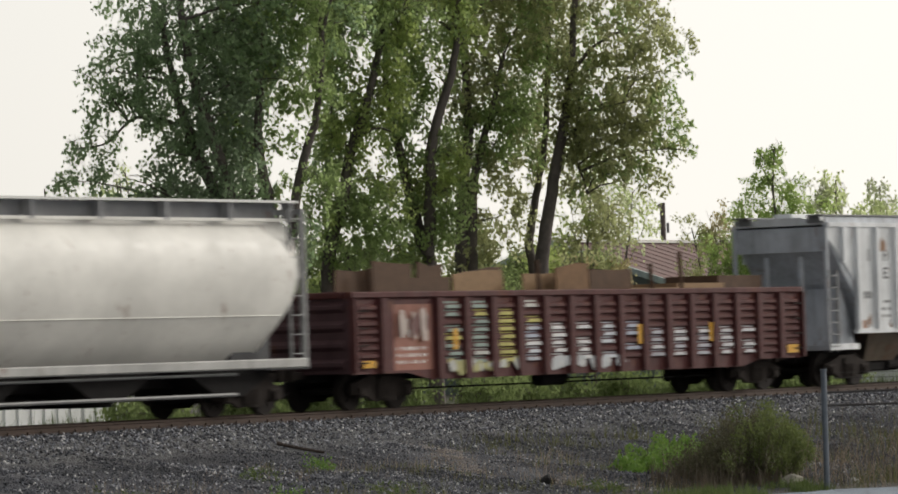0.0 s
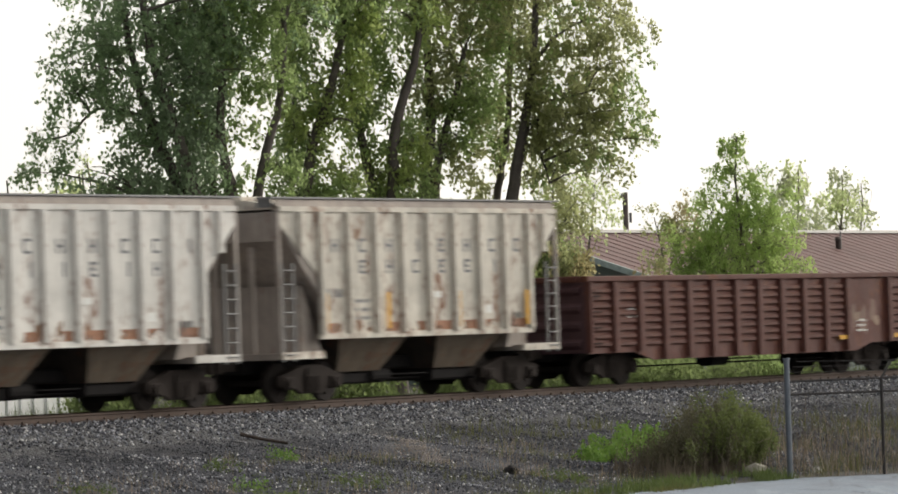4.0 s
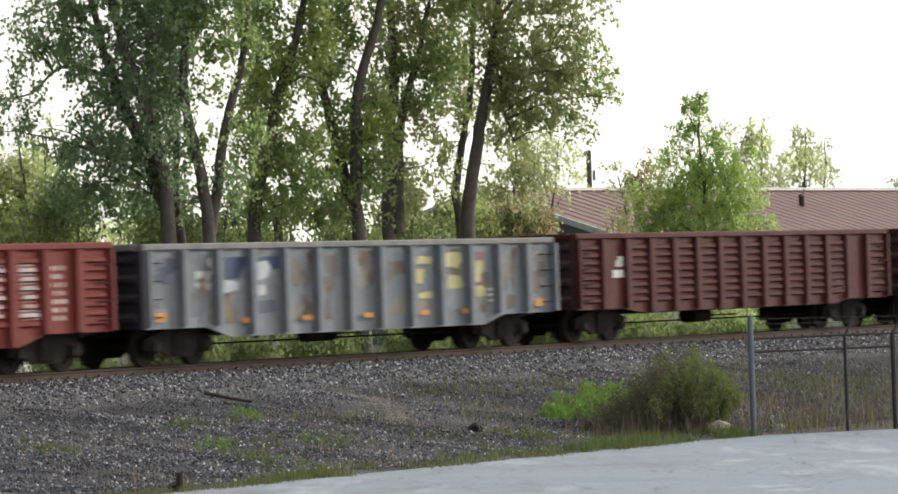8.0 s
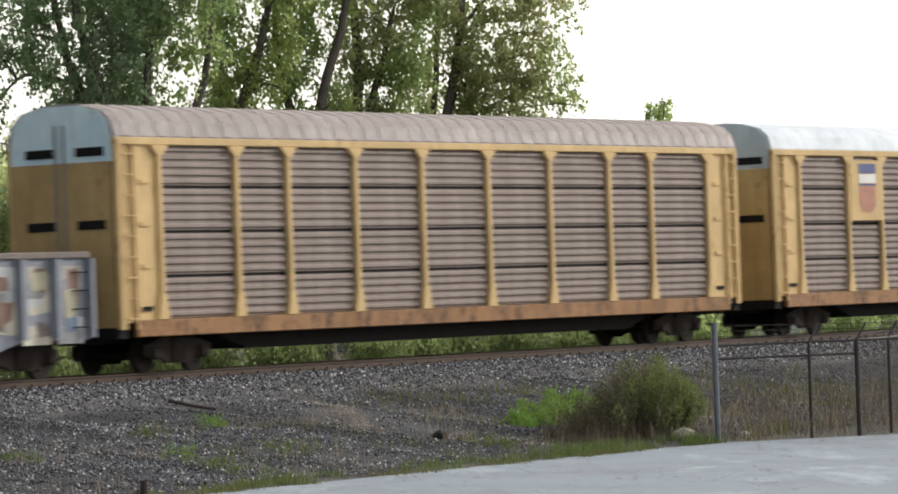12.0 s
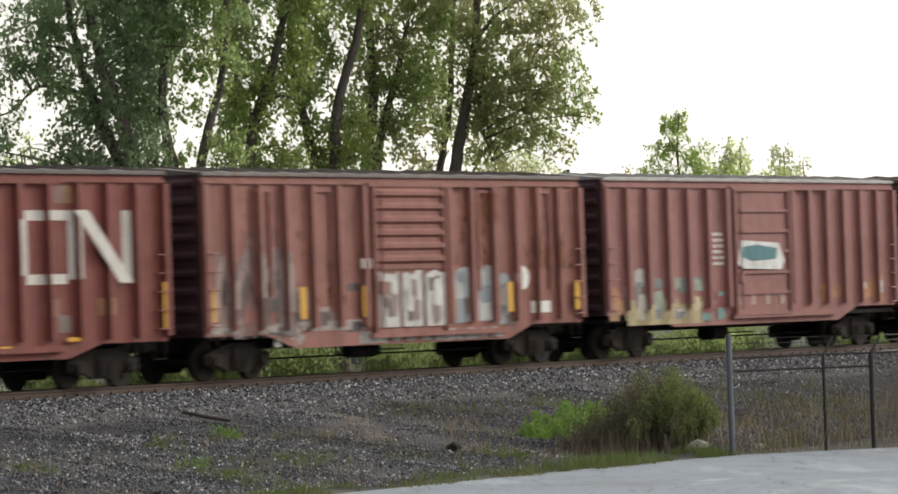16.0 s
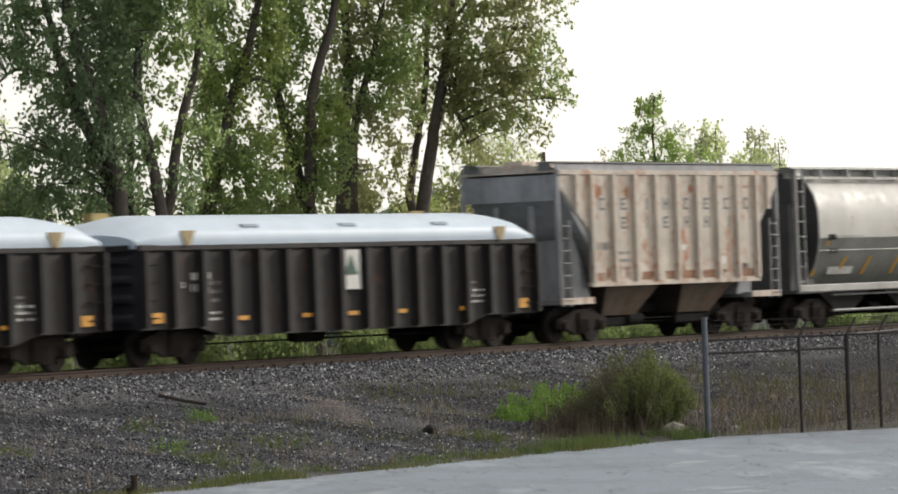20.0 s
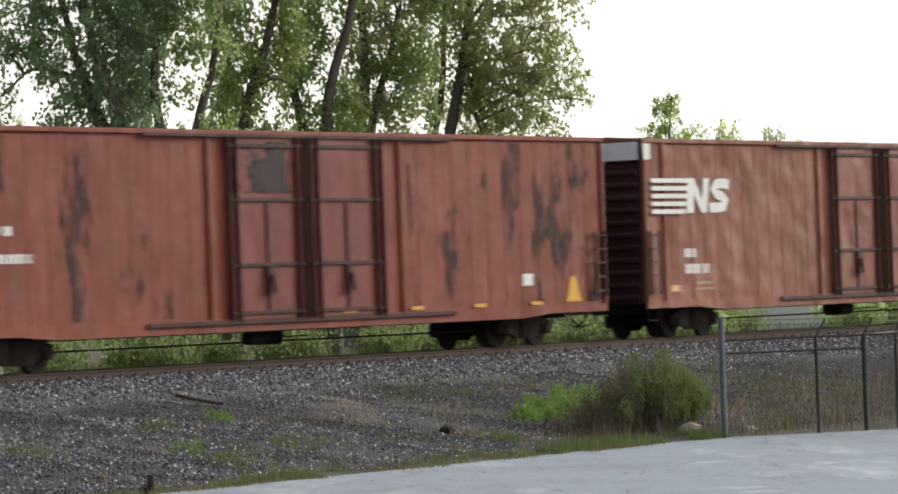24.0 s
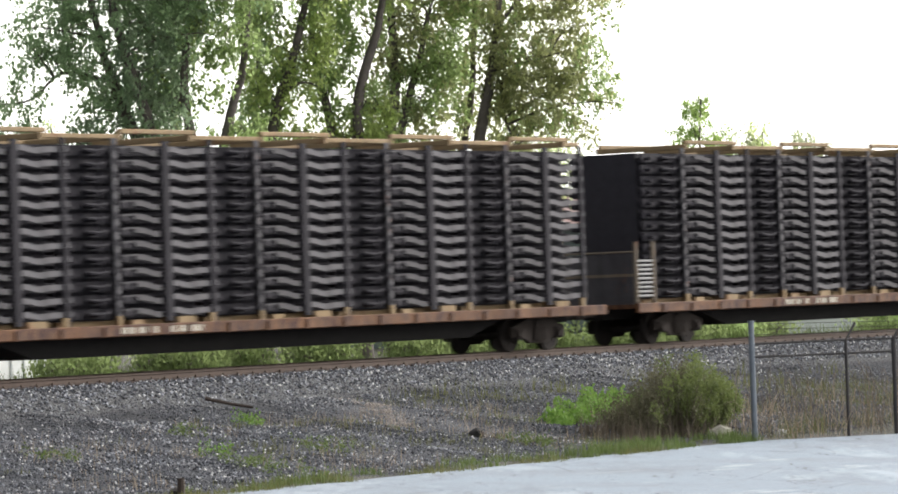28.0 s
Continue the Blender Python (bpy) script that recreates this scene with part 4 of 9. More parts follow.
def far_trees():
    bough_tree(115.37, 20.0,
               [[(0.0, 0.0), (0.06, 4.08), (0.22, 6.25), (0.33, 8.23)], [(0.07, 4.28), (-0.2, 5.67), (-0.43, 7.66)], [(0.12, 4.67), (0.71, 6.23), (1.06, 7.61)]],
               [(0.36, 7.43, 0.89, 0.99, 0.9), (0.01, 6.06, 0.99, 0.79, 1.1), (0.92, 6.42, 0.69, 0.99, 0.9)],
               "thin olive-green young tree", LEAF_PALE, LEAF_BRIGHT, 41, 0.06, "young trees")
    bough_tree(111.45, 17.0,
               [[(0.0, 0.0), (0.03, 3.63), (0.03, 4.77), (-0.1, 5.45)], [(0.03, 3.63), (0.54, 4.56), (0.84, 5.13)]],
               [(-0.13, 4.68, 1.14, 0.67, 1.8), (0.72, 4.46, 0.53, 0.53, 1.4)],
               "olive-brown bush before the shed", LEAF_OLIVE, LEAF_PALE, 42, 0.05, "young trees")
    bough_tree(141.91, 36.0,
               [[(0.0, 0.0), (0.02, 4.64), (0.33, 6.56), (0.52, 8.49)], [(0.03, 4.88), (-0.27, 6.82), (-0.45, 8.52)], [(0.16, 5.36), (0.95, 7.02), (1.23, 8.1)]],
               [(0.36, 7.53, 1.09, 1.21, 0.45), (-0.09, 8.51, 0.97, 0.97, 0.45)],
               "sparse tree near the shed, with haze in its leaf colour", LEAF_FAR, LEAF_DIST, 43, 0.07, "young trees", 0.075, 3)
    bough_tree(131.18, 22.0,
               [[(0.0, 0.0), (0.02, 3.56), (0.2, 5.73), (0.06, 7.92), (0.17, 9.5)], [(0.08, 4.21), (-0.88, 5.99), (-1.15, 7.53)], [(0.11, 4.43), (1.19, 5.92), (1.35, 7.22)], [(0.11, 7.92), (-0.3, 8.8), (-0.37, 9.35)], [(0.05, 3.99), (-1.34, 5.35), (-2.28, 6.47)]],
               [(0.19, 9.6, 0.17, 0.34, 5.0), (0.01, 8.97, 0.33, 0.4, 3.0), (-0.37, 9.29, 0.16, 0.28, 4.5), (-0.32, 8.32, 0.48, 0.3, 2.6), (0.06, 7.81, 0.83, 0.54, 1.8), (0.84, 8.26, 0.26, 0.22, 3.5), (-1.0, 7.41, 0.57, 0.52, 1.1), (0.87, 7.19, 1.2, 0.65, 1.8), (-0.54, 6.41, 1.09, 0.87, 2.6), (0.54, 5.94, 1.31, 1.09, 2.8), (1.63, 6.01, 0.83, 0.83, 2.2), (0.17, 4.75, 2.07, 0.76, 2.8), (-1.65, 5.69, 0.87, 0.76, 1.5), (2.55, 4.45, 0.57, 0.39, 1.4), (-0.92, 4.79, 1.31, 0.65, 2.2)],
               "bright yellow-green young tree before the shed", LEAF_SAP, LEAF_SAPDARK, 51, 0.08, "young trees", 0.052, lush=1.25)
    bough_tree(132.41, 26.0,
               [[(0.0, 0.0), (0.02, 3.9), (-0.1, 5.47), (-0.33, 6.59)], [(0.02, 3.9), (0.54, 5.89), (0.25, 7.24)], [(0.03, 4.13), (-0.71, 5.04)]],
               [(0.25, 7.01, 0.58, 0.58, 0.6), (-0.33, 6.59, 0.45, 0.45, 0.4), (0.55, 6.11, 0.67, 0.78, 0.8), (-0.39, 4.92, 0.93, 0.58, 0.7), (0.91, 6.77, 0.49, 0.56, 0.8)],
               "sparse reddish-green young tree before the shed", LEAF_OLIVE, LEAF_PALE, 52, 0.06, "young trees", 0.06)
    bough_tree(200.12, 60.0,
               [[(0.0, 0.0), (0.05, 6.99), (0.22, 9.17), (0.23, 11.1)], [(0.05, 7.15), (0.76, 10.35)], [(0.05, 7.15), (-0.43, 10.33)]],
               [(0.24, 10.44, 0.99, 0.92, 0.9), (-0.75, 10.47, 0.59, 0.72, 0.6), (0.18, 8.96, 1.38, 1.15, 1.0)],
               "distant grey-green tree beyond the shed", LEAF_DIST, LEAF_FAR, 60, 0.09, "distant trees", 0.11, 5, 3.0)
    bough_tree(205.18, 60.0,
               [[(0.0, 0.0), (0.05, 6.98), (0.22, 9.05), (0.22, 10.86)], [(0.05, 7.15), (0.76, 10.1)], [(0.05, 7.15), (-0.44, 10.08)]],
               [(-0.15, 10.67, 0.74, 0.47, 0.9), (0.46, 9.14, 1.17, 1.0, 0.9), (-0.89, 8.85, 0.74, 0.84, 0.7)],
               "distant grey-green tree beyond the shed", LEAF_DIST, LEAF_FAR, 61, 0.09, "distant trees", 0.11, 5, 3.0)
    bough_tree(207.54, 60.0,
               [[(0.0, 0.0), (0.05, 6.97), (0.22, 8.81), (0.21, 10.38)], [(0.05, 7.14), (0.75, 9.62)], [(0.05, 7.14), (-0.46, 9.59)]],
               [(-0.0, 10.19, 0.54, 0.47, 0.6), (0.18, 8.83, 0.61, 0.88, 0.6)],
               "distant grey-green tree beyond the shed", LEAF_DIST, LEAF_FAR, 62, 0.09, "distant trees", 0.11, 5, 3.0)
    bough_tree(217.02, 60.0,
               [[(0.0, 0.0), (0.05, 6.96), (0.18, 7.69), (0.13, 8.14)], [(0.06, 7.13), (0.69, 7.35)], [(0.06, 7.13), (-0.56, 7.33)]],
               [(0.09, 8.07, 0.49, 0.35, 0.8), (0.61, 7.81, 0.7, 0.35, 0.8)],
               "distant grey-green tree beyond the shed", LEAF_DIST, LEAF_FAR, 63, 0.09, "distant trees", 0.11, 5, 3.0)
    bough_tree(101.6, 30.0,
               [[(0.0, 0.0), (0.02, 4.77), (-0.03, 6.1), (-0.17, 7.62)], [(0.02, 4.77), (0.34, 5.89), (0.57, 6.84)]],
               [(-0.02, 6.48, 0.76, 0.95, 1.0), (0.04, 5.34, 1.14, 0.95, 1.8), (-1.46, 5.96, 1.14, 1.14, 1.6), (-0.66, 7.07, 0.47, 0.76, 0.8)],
               "spring-green tree paled by haze in its leaf colour", LEAF_FAR, LEAF_PALE, 71, 0.08, "young trees", 0.08)
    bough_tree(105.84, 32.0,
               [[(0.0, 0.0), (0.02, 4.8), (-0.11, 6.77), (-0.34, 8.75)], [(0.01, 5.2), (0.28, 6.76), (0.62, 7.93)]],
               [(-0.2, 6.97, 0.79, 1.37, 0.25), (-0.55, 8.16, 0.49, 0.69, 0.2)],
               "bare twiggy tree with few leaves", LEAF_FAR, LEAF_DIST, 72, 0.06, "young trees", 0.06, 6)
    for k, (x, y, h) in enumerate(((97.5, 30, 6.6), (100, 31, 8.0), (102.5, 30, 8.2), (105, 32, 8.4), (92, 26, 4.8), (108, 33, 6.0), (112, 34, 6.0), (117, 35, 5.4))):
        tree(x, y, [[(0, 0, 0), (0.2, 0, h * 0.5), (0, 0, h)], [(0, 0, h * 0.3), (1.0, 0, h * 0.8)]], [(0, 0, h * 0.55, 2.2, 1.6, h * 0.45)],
             "spring-green tree paled by haze in its leaf colour", LEAF_FAR if k % 4 else LEAF_PALE, 130, 42, 0.1, 70 + k, 0.45, 0.09, group="young trees")
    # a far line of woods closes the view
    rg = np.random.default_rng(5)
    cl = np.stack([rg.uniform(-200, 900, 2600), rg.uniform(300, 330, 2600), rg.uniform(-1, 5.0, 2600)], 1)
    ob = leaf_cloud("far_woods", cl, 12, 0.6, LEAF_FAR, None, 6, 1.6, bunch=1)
    tagged(ob, "line of distant woods, with haze in its leaf colour", "", "", "stuff")


def weeds():
    rg = np.random.default_rng(21)
    green = leafy("grass_green", (64, 78, 42), (102, 114, 66), 0.25)
    olive = leafy("grass_olive", (70, 74, 42), (108, 108, 68), 0.25)
    straw = leafy("grass_straw", (62, 56, 48), (112, 102, 88), 0.2)
    dun = leafy("grass_dun", (110, 98, 84), (170, 154, 134), 0.2)

    def spots(m, x0, x1, y0, y1, keep=None):
        out = []
        while len(out) < m:
            x, y = rg.uniform(x0, x1), rg.uniform(y0, y1)
            if keep is None or keep(x, y):
                out.append((x, y, ground_z(x, y)))
        return np.array(out)
    # verge along the lot, thin and broken
    p = spots(400, 50, 73.5, -14.9, -13.9, lambda x, y: noise.noise((x * 0.5, y * 0.9, 0.5)) > 0.1)
    blades("verge_grass", p, rg.uniform(0.06, 0.2, len(p)), olive, "short olive grass along the lot's edge", 1, 0.007)
    p = spots(330, 66.5, 73.2, -14.7, -13.5, lambda x, y: noise.noise((x * 0.9, y, 3.3)) > -0.05)
    blades("verge_grass", p, rg.uniform(0.1, 0.3, len(p)), green, "green grass at the foot of the shrub", 2, 0.008)
    p = spots(130, 55, 66.5, -14.6, -13.6, lambda x, y: noise.noise((x * 0.8, y, 5.3)) > 0.05)
    blades("verge_grass", p, rg.uniform(0.08, 0.26, len(p)), green, "tufts of green grass at the lot's edge", 12, 0.008)
    # bright patch on the slope, a ragged wedge that leads into the shrub
    bright = leafy("bright_grass", (74, 102, 44), (112, 138, 66), 0.3)

    def wedge(x, y):
        f = (x - 72.2) / 5.6
        return 0 < f < 1 and abs(y + 10.1 - 0.3 * (x - 72.2)) < (0.3 + 0.7 * f) * (0.6 + 1.7 * noise.noise((x * 1.7, y * 1.7, 4.0)))
    p = spots(270, 72.2, 77.8, -11.6, -6.6, wedge)
    p[:, 2] += rg.uniform(0.02, 0.34, len(p)) * rg.uniform(0.2, 1, len(p))
    tagged(leaf_cloud("bright_weeds", p, 14, 0.045, bright, None, 3, 0.13, flat=0.8, bunch=2, tight=0.04), "bright green weeds on the slope", "", "", "stuff")
    # small bright plants strewn down the slope
    for k, (x, y, r, m, h) in enumerate(((65.8, -6.8, 0.22, 26, 0.2), (62.7, -7.9, 0.5, 16, 0.12), (60.9, -9.7, 0.4, 14, 0.14), (60.2, -11.0, 0.8, 24, 0.14), (59.5, -12.4, 0.9, 34, 0.12), (63.6, -10.4, 0.6, 30, 0.1), (57.2, -8.9, 0.5, 26, 0.1), (68.7, -11.9, 0.5, 30, 0.12))):
        a, q = rg.uniform(0, 6.283, m), r * rg.uniform(0, 1, m) ** 0.6
        p = np.array([(x + i * math.cos(j), y + 1.3 * i * math.sin(j), 0) for i, j in zip(q, a)])
        p[:, 2] = [ground_z(i, j) + rg.uniform(0, h) for i, j, _ in p]
        tagged(leaf_cloud("slope_weeds", p, 12, 0.026, bright if k in (0, 2) else green, None, 300 + k, 0.1, flat=0.8, bunch=2, tight=0.03), "small green weeds on the cinder slope", "", "", "stuff")
    # sparse weeds on the slope
    p = spots(420, 48, 74, -13.4, -5.0, lambda x, y: noise.noise((x * 0.35, y * 0.5, 8.5)) > 0.22)
    blades("slope_weeds", p, rg.uniform(0.06, 0.22, len(p)), olive, "thin weeds on the cinder slope", 4, 0.006, 5, 0.12)
    p = spots(480, 54, 74, -13.8, -6.5, lambda x, y: noise.noise((x * 0.33, y * 0.4, 4.5)) > 0.1)
    blades("dry_weeds", p, rg.uniform(0.1, 0.4, len(p)), dun, "dry tan stalks on the slope", 6, 0.0035, 3, 0.1)
    # tall dry weeds behind the fence
    p = spots(300, 73, 92, -15.6, -8.5, lambda x, y: y > -14.3 - 0.68 * (x - 73.2) * (x < 76.5) - (x >= 76.5) * 1.2 and noise.noise((x * 0.6, y * 0.5, 1.7)) > -0.15)
    blades("dry_weeds", p, rg.uniform(0.3, 1.0, len(p)), straw, "tall dry weeds behind the fence", 7, 0.005, 4, 0.3, 0.6)
    p = spots(400, 73.4, 92, -16.2, -10.0, lambda x, y: y > -14.5 - 0.68 * (x - 73.2) * (x < 76.5) - (x >= 76.5) * 1.5 and noise.noise((x * 0.8, y * 0.5, 3.7)) > -0.2)
    blades("dry_weeds", p, rg.uniform(0.25, 0.9, len(p)), dun, "pale tan weed stalks behind the fence", 13, 0.005, 4, 0.25, 0.7)
    p = spots(330, 73, 92, -14.8, -5.0, lambda x, y: noise.noise((x * 0.5, y * 0.5, 6.7)) > 0.05)
    blades("dry_weeds", p, rg.uniform(0.2, 0.6, len(p)), olive, "olive weeds behind the fence", 8, 0.007, 6, 0.25, 0.5)
    # bare arching canes among them
    g = Geo()
    cane = random.Random(66)
    for k in range(46):
        x, y = cane.uniform(74.2, 84), cane.uniform(-14.6, -11)
        z, h, o = ground_z(x, y), cane.uniform(0.7, 1.5), cane.uniform(-1.1, 1.1)
        g.tube([(x, y, z), (x + o * 0.25, y, z + h * 0.6), (x + o * 0.7, y + 0.1, z + h * 0.95), (x + o * 1.2, y + 0.15, z + h * cane.uniform(0.7, 0.95))], 0.009, 4, 0.003)
    tagged(thing("bare_canes", g, plain("dry_canes", (126, 112, 98), 0.9), "bare arching grey-brown canes behind the fence", "", kind="stuff"))
    # grass behind the track
    p = spots(3800, 70, 150, 3.2, 12, lambda x, y: noise.noise((x * 0.25, y * 0.3, 6.5)) > -0.1)
    blades("meadow", p, rg.uniform(0.3, 0.95, len(p)), green, "tall green grass behind the track", 9, 0.014, 7, 0.25)
    p = spots(1500, 70, 150, 4.0, 14)
    blades("meadow", p, rg.uniform(0.3, 0.8, len(p)), olive, "olive grass behind the track", 10, 0.012, 6, 0.25)


def shrub():
    """The willow-like shrub at the foot of the slope: many upright stems, greener on the sunny side."""
    rnd = random.Random(31)
    root = new("shrub")
    root.location = (73.9, -12.0, ground_z(73.9, -12.0) - 0.05)
    tagged(root, "olive-green willow shrub with grey-brown stems, at the slope's foot", "shrub")
    g = Geo()
    tips, dry = [], []
    for k in range(420):
        a, q = rnd.uniform(0, 6.283), rnd.random() ** 0.55
        bx, by = 1.7 * q * math.cos(a), 0.8 * q * math.sin(a)
        side = min(1, max(0, 0.5 + (0.57 * bx - 0.82 * by) / 2.1))
        h = (1.62 - 0.75 * abs(side - 0.6) ** 1.3 * 2.2) * rnd.uniform(0.5, 1.12) * (1 - 0.25 * q * q)
        lx, ly = bx * 0.4 + rnd.uniform(-0.25, 0.25), by * 0.3 + rnd.uniform(-0.15, 0.15)
        pts = [(bx, by, 0), (bx + lx * 0.3, by + ly * 0.3, h * 0.5), (bx + lx, by + ly, h)]
        g.tube(pts, 0.011, 4, 0.003)
        green = rnd.random() < 2.2 * side - 0.8
        for f in (0.35, 0.5, 0.62, 0.74, 0.86, 0.96, 1.03):
            t = (bx + lx * f * f, by + ly * f * f, h * f)
            (tips if green and f > 0.45 else dry).append(t)
    part("stem", g, plain("shrub_stems", (104, 94, 82), 0.9), root)
    leaf_cloud("foliage", tips, 26, 0.026, leafy("shrub_leaves", (70, 80, 46), (106, 114, 68), 0.35), root, 32, 0.075, flat=1.5, bunch=2, tight=0.03)
    leaf_cloud("foliage", dry, 10, 0.022, leafy("shrub_dull_leaves", (66, 66, 48), (96, 92, 72), 0.25), root, 33, 0.1, flat=1.4, bunch=2, tight=0.03)
    # low dry weeds at its shaded side
    rg = np.random.default_rng(77)
    p = np.array([(x, y, ground_z(x, y)) for x, y in zip(rg.uniform(70.9, 73.2, 130), rg.uniform(-13.0, -11.4, 130))])
    blades("dry_weeds", p, rg.uniform(0.2, 0.7, 130), leafy("grass_straw", (0, 0, 0), (0, 0, 0)), "grey-brown dry weeds beside the shrub", 78, 0.008, 5, 0.12, 0.3)


# ---- fence ----
def fence():
    steel = plain("galvanised_steel", (112, 118, 126), 0.55, 0.4)
    dark = plain("dark_fence_steel", (58, 54, 54), 0.65, 0.3)
    gz = -1.82
    A, B, C, E = (73.1, -14.58), (75.85, -16.45), (79.6, -19.0), (84.5, -14.2)
    root = new("fence")
    root.location = (*A, gz)
    tagged(root, "chain-link fence with barbed wire arms", "fence")

    def loc(p, z):
        return (p[0] - A[0], p[1] - A[1], z)

    def between(p, q, f):
        return (p[0] + (q[0] - p[0]) * f, p[1] + (q[1] - p[1]) * f)
    part("corner_post", Geo().tube([loc(A, -0.1), loc(A, 2.52)], 0.062, 12).tube([loc(A, 2.52), loc(A, 2.55)], 0.075, 12), steel, root, "stout galvanised corner post")
    posts = [between(A, B, 0.66), B, between(B, C, 0.9), between(B, E, 0.32), between(B, E, 0.66), E]
    for k, q in enumerate(posts):
        part("post", Geo().tube([loc(q, -0.1), loc(q, 2.08)], 0.05 if k == 1 else 0.035, 8), dark, root)
        part("arm", Geo().tube([loc(q, 2.05), (q[0] - A[0] + 0.25, q[1] - A[1] - 0.1, 2.42)], 0.025, 6), dark, root)
    for p, q in ((A, B), (B, C), (B, E)):
        for z, r in ((2.06, 0.026),) + (((1.78, 0.026),) if p is A else ()):
            part("rail", Geo().tube([loc(p, z), loc(q, z)], r, 6), dark, root)
        for k, z in enumerate((2.2, 2.31, 2.42)):
            off = 0.08 * (k + 1)
            part("barbed_wire", Geo().tube([(loc(p, z)[0] + off, loc(p, z)[1] - off * 0.4, z + (0.05 if p is A else 0)), (loc(q, z)[0] + off, loc(q, z)[1] - off * 0.4, z)], 0.006, 4), dark, root)
        # woven wire as thin crossing strands
        g = Geo()
        n = int(math.dist(p, q) / 0.11)
        W, H = math.dist(p, q), 2.0
        ux, uy = (q[0] - p[0]) / W, (q[1] - p[1]) / W
        for s in (-1, 1):
            for i in range(-int(H / 0.11), n + int(H / 0.11)):
                a0, a1 = i * 0.11, i * 0.11 + s * H
                t0, t1 = 0.0, 1.0
                if a1 != a0:
                    lo, hi = sorted(((0 - a0) / (a1 - a0), (W - a0) / (a1 - a0)))
                    t0, t1 = max(0, lo), min(1, hi)
                if t1 - t0 < 0.02:
                    continue
                u0, u1 = a0 + (a1 - a0) * t0, a0 + (a1 - a0) * t1
                x0, y0 = p[0] - A[0] + ux * u0, p[1] - A[1] + uy * u0
                x1, y1 = p[0] - A[0] + ux * u1, p[1] - A[1] + uy * u1
                g.tube([(x0, y0, 0.04 + H * t0), (x1, y1, 0.04 + H * t1)], 0.0022, 3)
        part("wire_mesh", g, dark, root, "woven wire mesh")


# ---- shed, poles, walls behind ----
def shed():
    root = new("shed")
    root.location = (150.0, 45.0, -0.9)
    tagged(root, "long low shed with a brown ribbed metal roof", "shed")
    roofm = plain("brown_ribbed_metal", (116, 88, 83), 0.6, 0.1, 0.25, 0.6)
    wall = plain("white_ribbed_metal", (236, 238, 238), 0.6, 0, 0.12, 1.0)
    gable = plain("grey_green_metal", (104, 114, 108), 0.6, 0, 0.12, 1.0)
    Lx, hy, ez, rz = 120.0, 8.6, 4.0, 6.85
    for s in (-1, 1):
        r = part("roof", Geo().px([(0, rz), (0, rz - 0.12), (s * (hy + 0.4), ez - 0.12), (s * (hy + 0.4), ez)][::-s], -0.3, Lx), roofm, root)
        n = 118 if s < 0 else 1
        for i in range(n):
            x = -0.1 + i * 1.0
            part("roof_rib", kept(("shedrib", s), lambda: Geo().px([(-0.02, rz + 0.025), (-0.02, rz), (s * (hy + 0.4), ez), (s * (hy + 0.4), ez + 0.025)][::-s], -0.05, 0.05).mesh("roof_rib", roofm)), None, r, at=pose(x, 0, 0))
        w = part("wall", Geo().box(0, 24, min(s * hy, s * (hy - 0.15)), max(s * hy, s * (hy - 0.15)), 0, ez), gable, root)
        w = part("wall", Geo().box(24, Lx, min(s * hy, s * (hy - 0.15)), max(s * hy, s * (hy - 0.15)), 0, ez), wall, root)
        if s < 0:
            for i in range(260):
                part("wall_rib", kept("wallrib", lambda: Geo().box(-0.05, 0.05, -hy - 0.05, -hy, 0, ez - 0.1).mesh("wall_rib", wall)), None, w, at=pose(24.2 + i * 0.3, 0, 0))
    part("ridge_cap", Geo().px([(-0.4, rz - 0.06), (0, rz + 0.1), (0.4, rz - 0.06)][::-1], -0.35, Lx), plain("pale_trim", (190, 186, 180), 0.6), root)
    part("gable_wall", Geo().px([(-hy, 0), (-hy, ez), (0, rz - 0.1), (hy, ez), (hy, 0)][::-1], 0, 0.15), gable, root)
    for s in (-1, 1):
        part("rake_trim", Geo().px([(0, rz + 0.06), (0, rz - 0.22), (s * (hy + 0.4), ez - 0.22), (s * (hy + 0.4), ez + 0.06)][::-s], -0.42, -0.3), plain("pale_green_trim", (178, 192, 188), 0.6), root)
    # flue on the near slope
    part("flue", Geo().tube([(23.7, -3.0, 5.6), (23.7, -3.0, 6.35)], 0.14, 10).tube([(23.7, -3.0, 6.35), (23.7, -3.0, 6.5)], 0.2, 10, 0.1), plain("dark_flue", (56, 44, 40), 0.6), root)
    part("vent_pipe", Geo().tube([(23.95, -3.0, 5.6), (23.95, -3.0, 6.75)], 0.04, 8), GREYM, root)
    part("skylight", Geo().box(60, 60.8, -4.2, -3.5, 5.3, 5.75), plain("dark_flue", (56, 44, 40), 0.6), root)

    pole = new("utility_pole")
    pole.location = (166.8, 50.0, -0.9)
    tagged(pole, "short dark wooden utility pole behind the shed", "utility pole")
    part("pole", Geo().tube([(0, 0, 0), (0.02, 0, 9.0)], 0.15, 10, 0.13), BARK, pole)
    part("crossarm", Geo().box(-0.35, 0.1, -0.05, 0.05, 8.72, 8.82), BARK, pole)
    part("insulator", Geo().tube([(-0.3, 0, 8.8), (-0.3, 0, 8.95)], 0.05, 8), GREYM, pole)
    part("transformer", Geo().tube([(0.3, -0.1, 7.5), (0.3, -0.1, 8.0)], 0.07, 10), GREYM, pole)

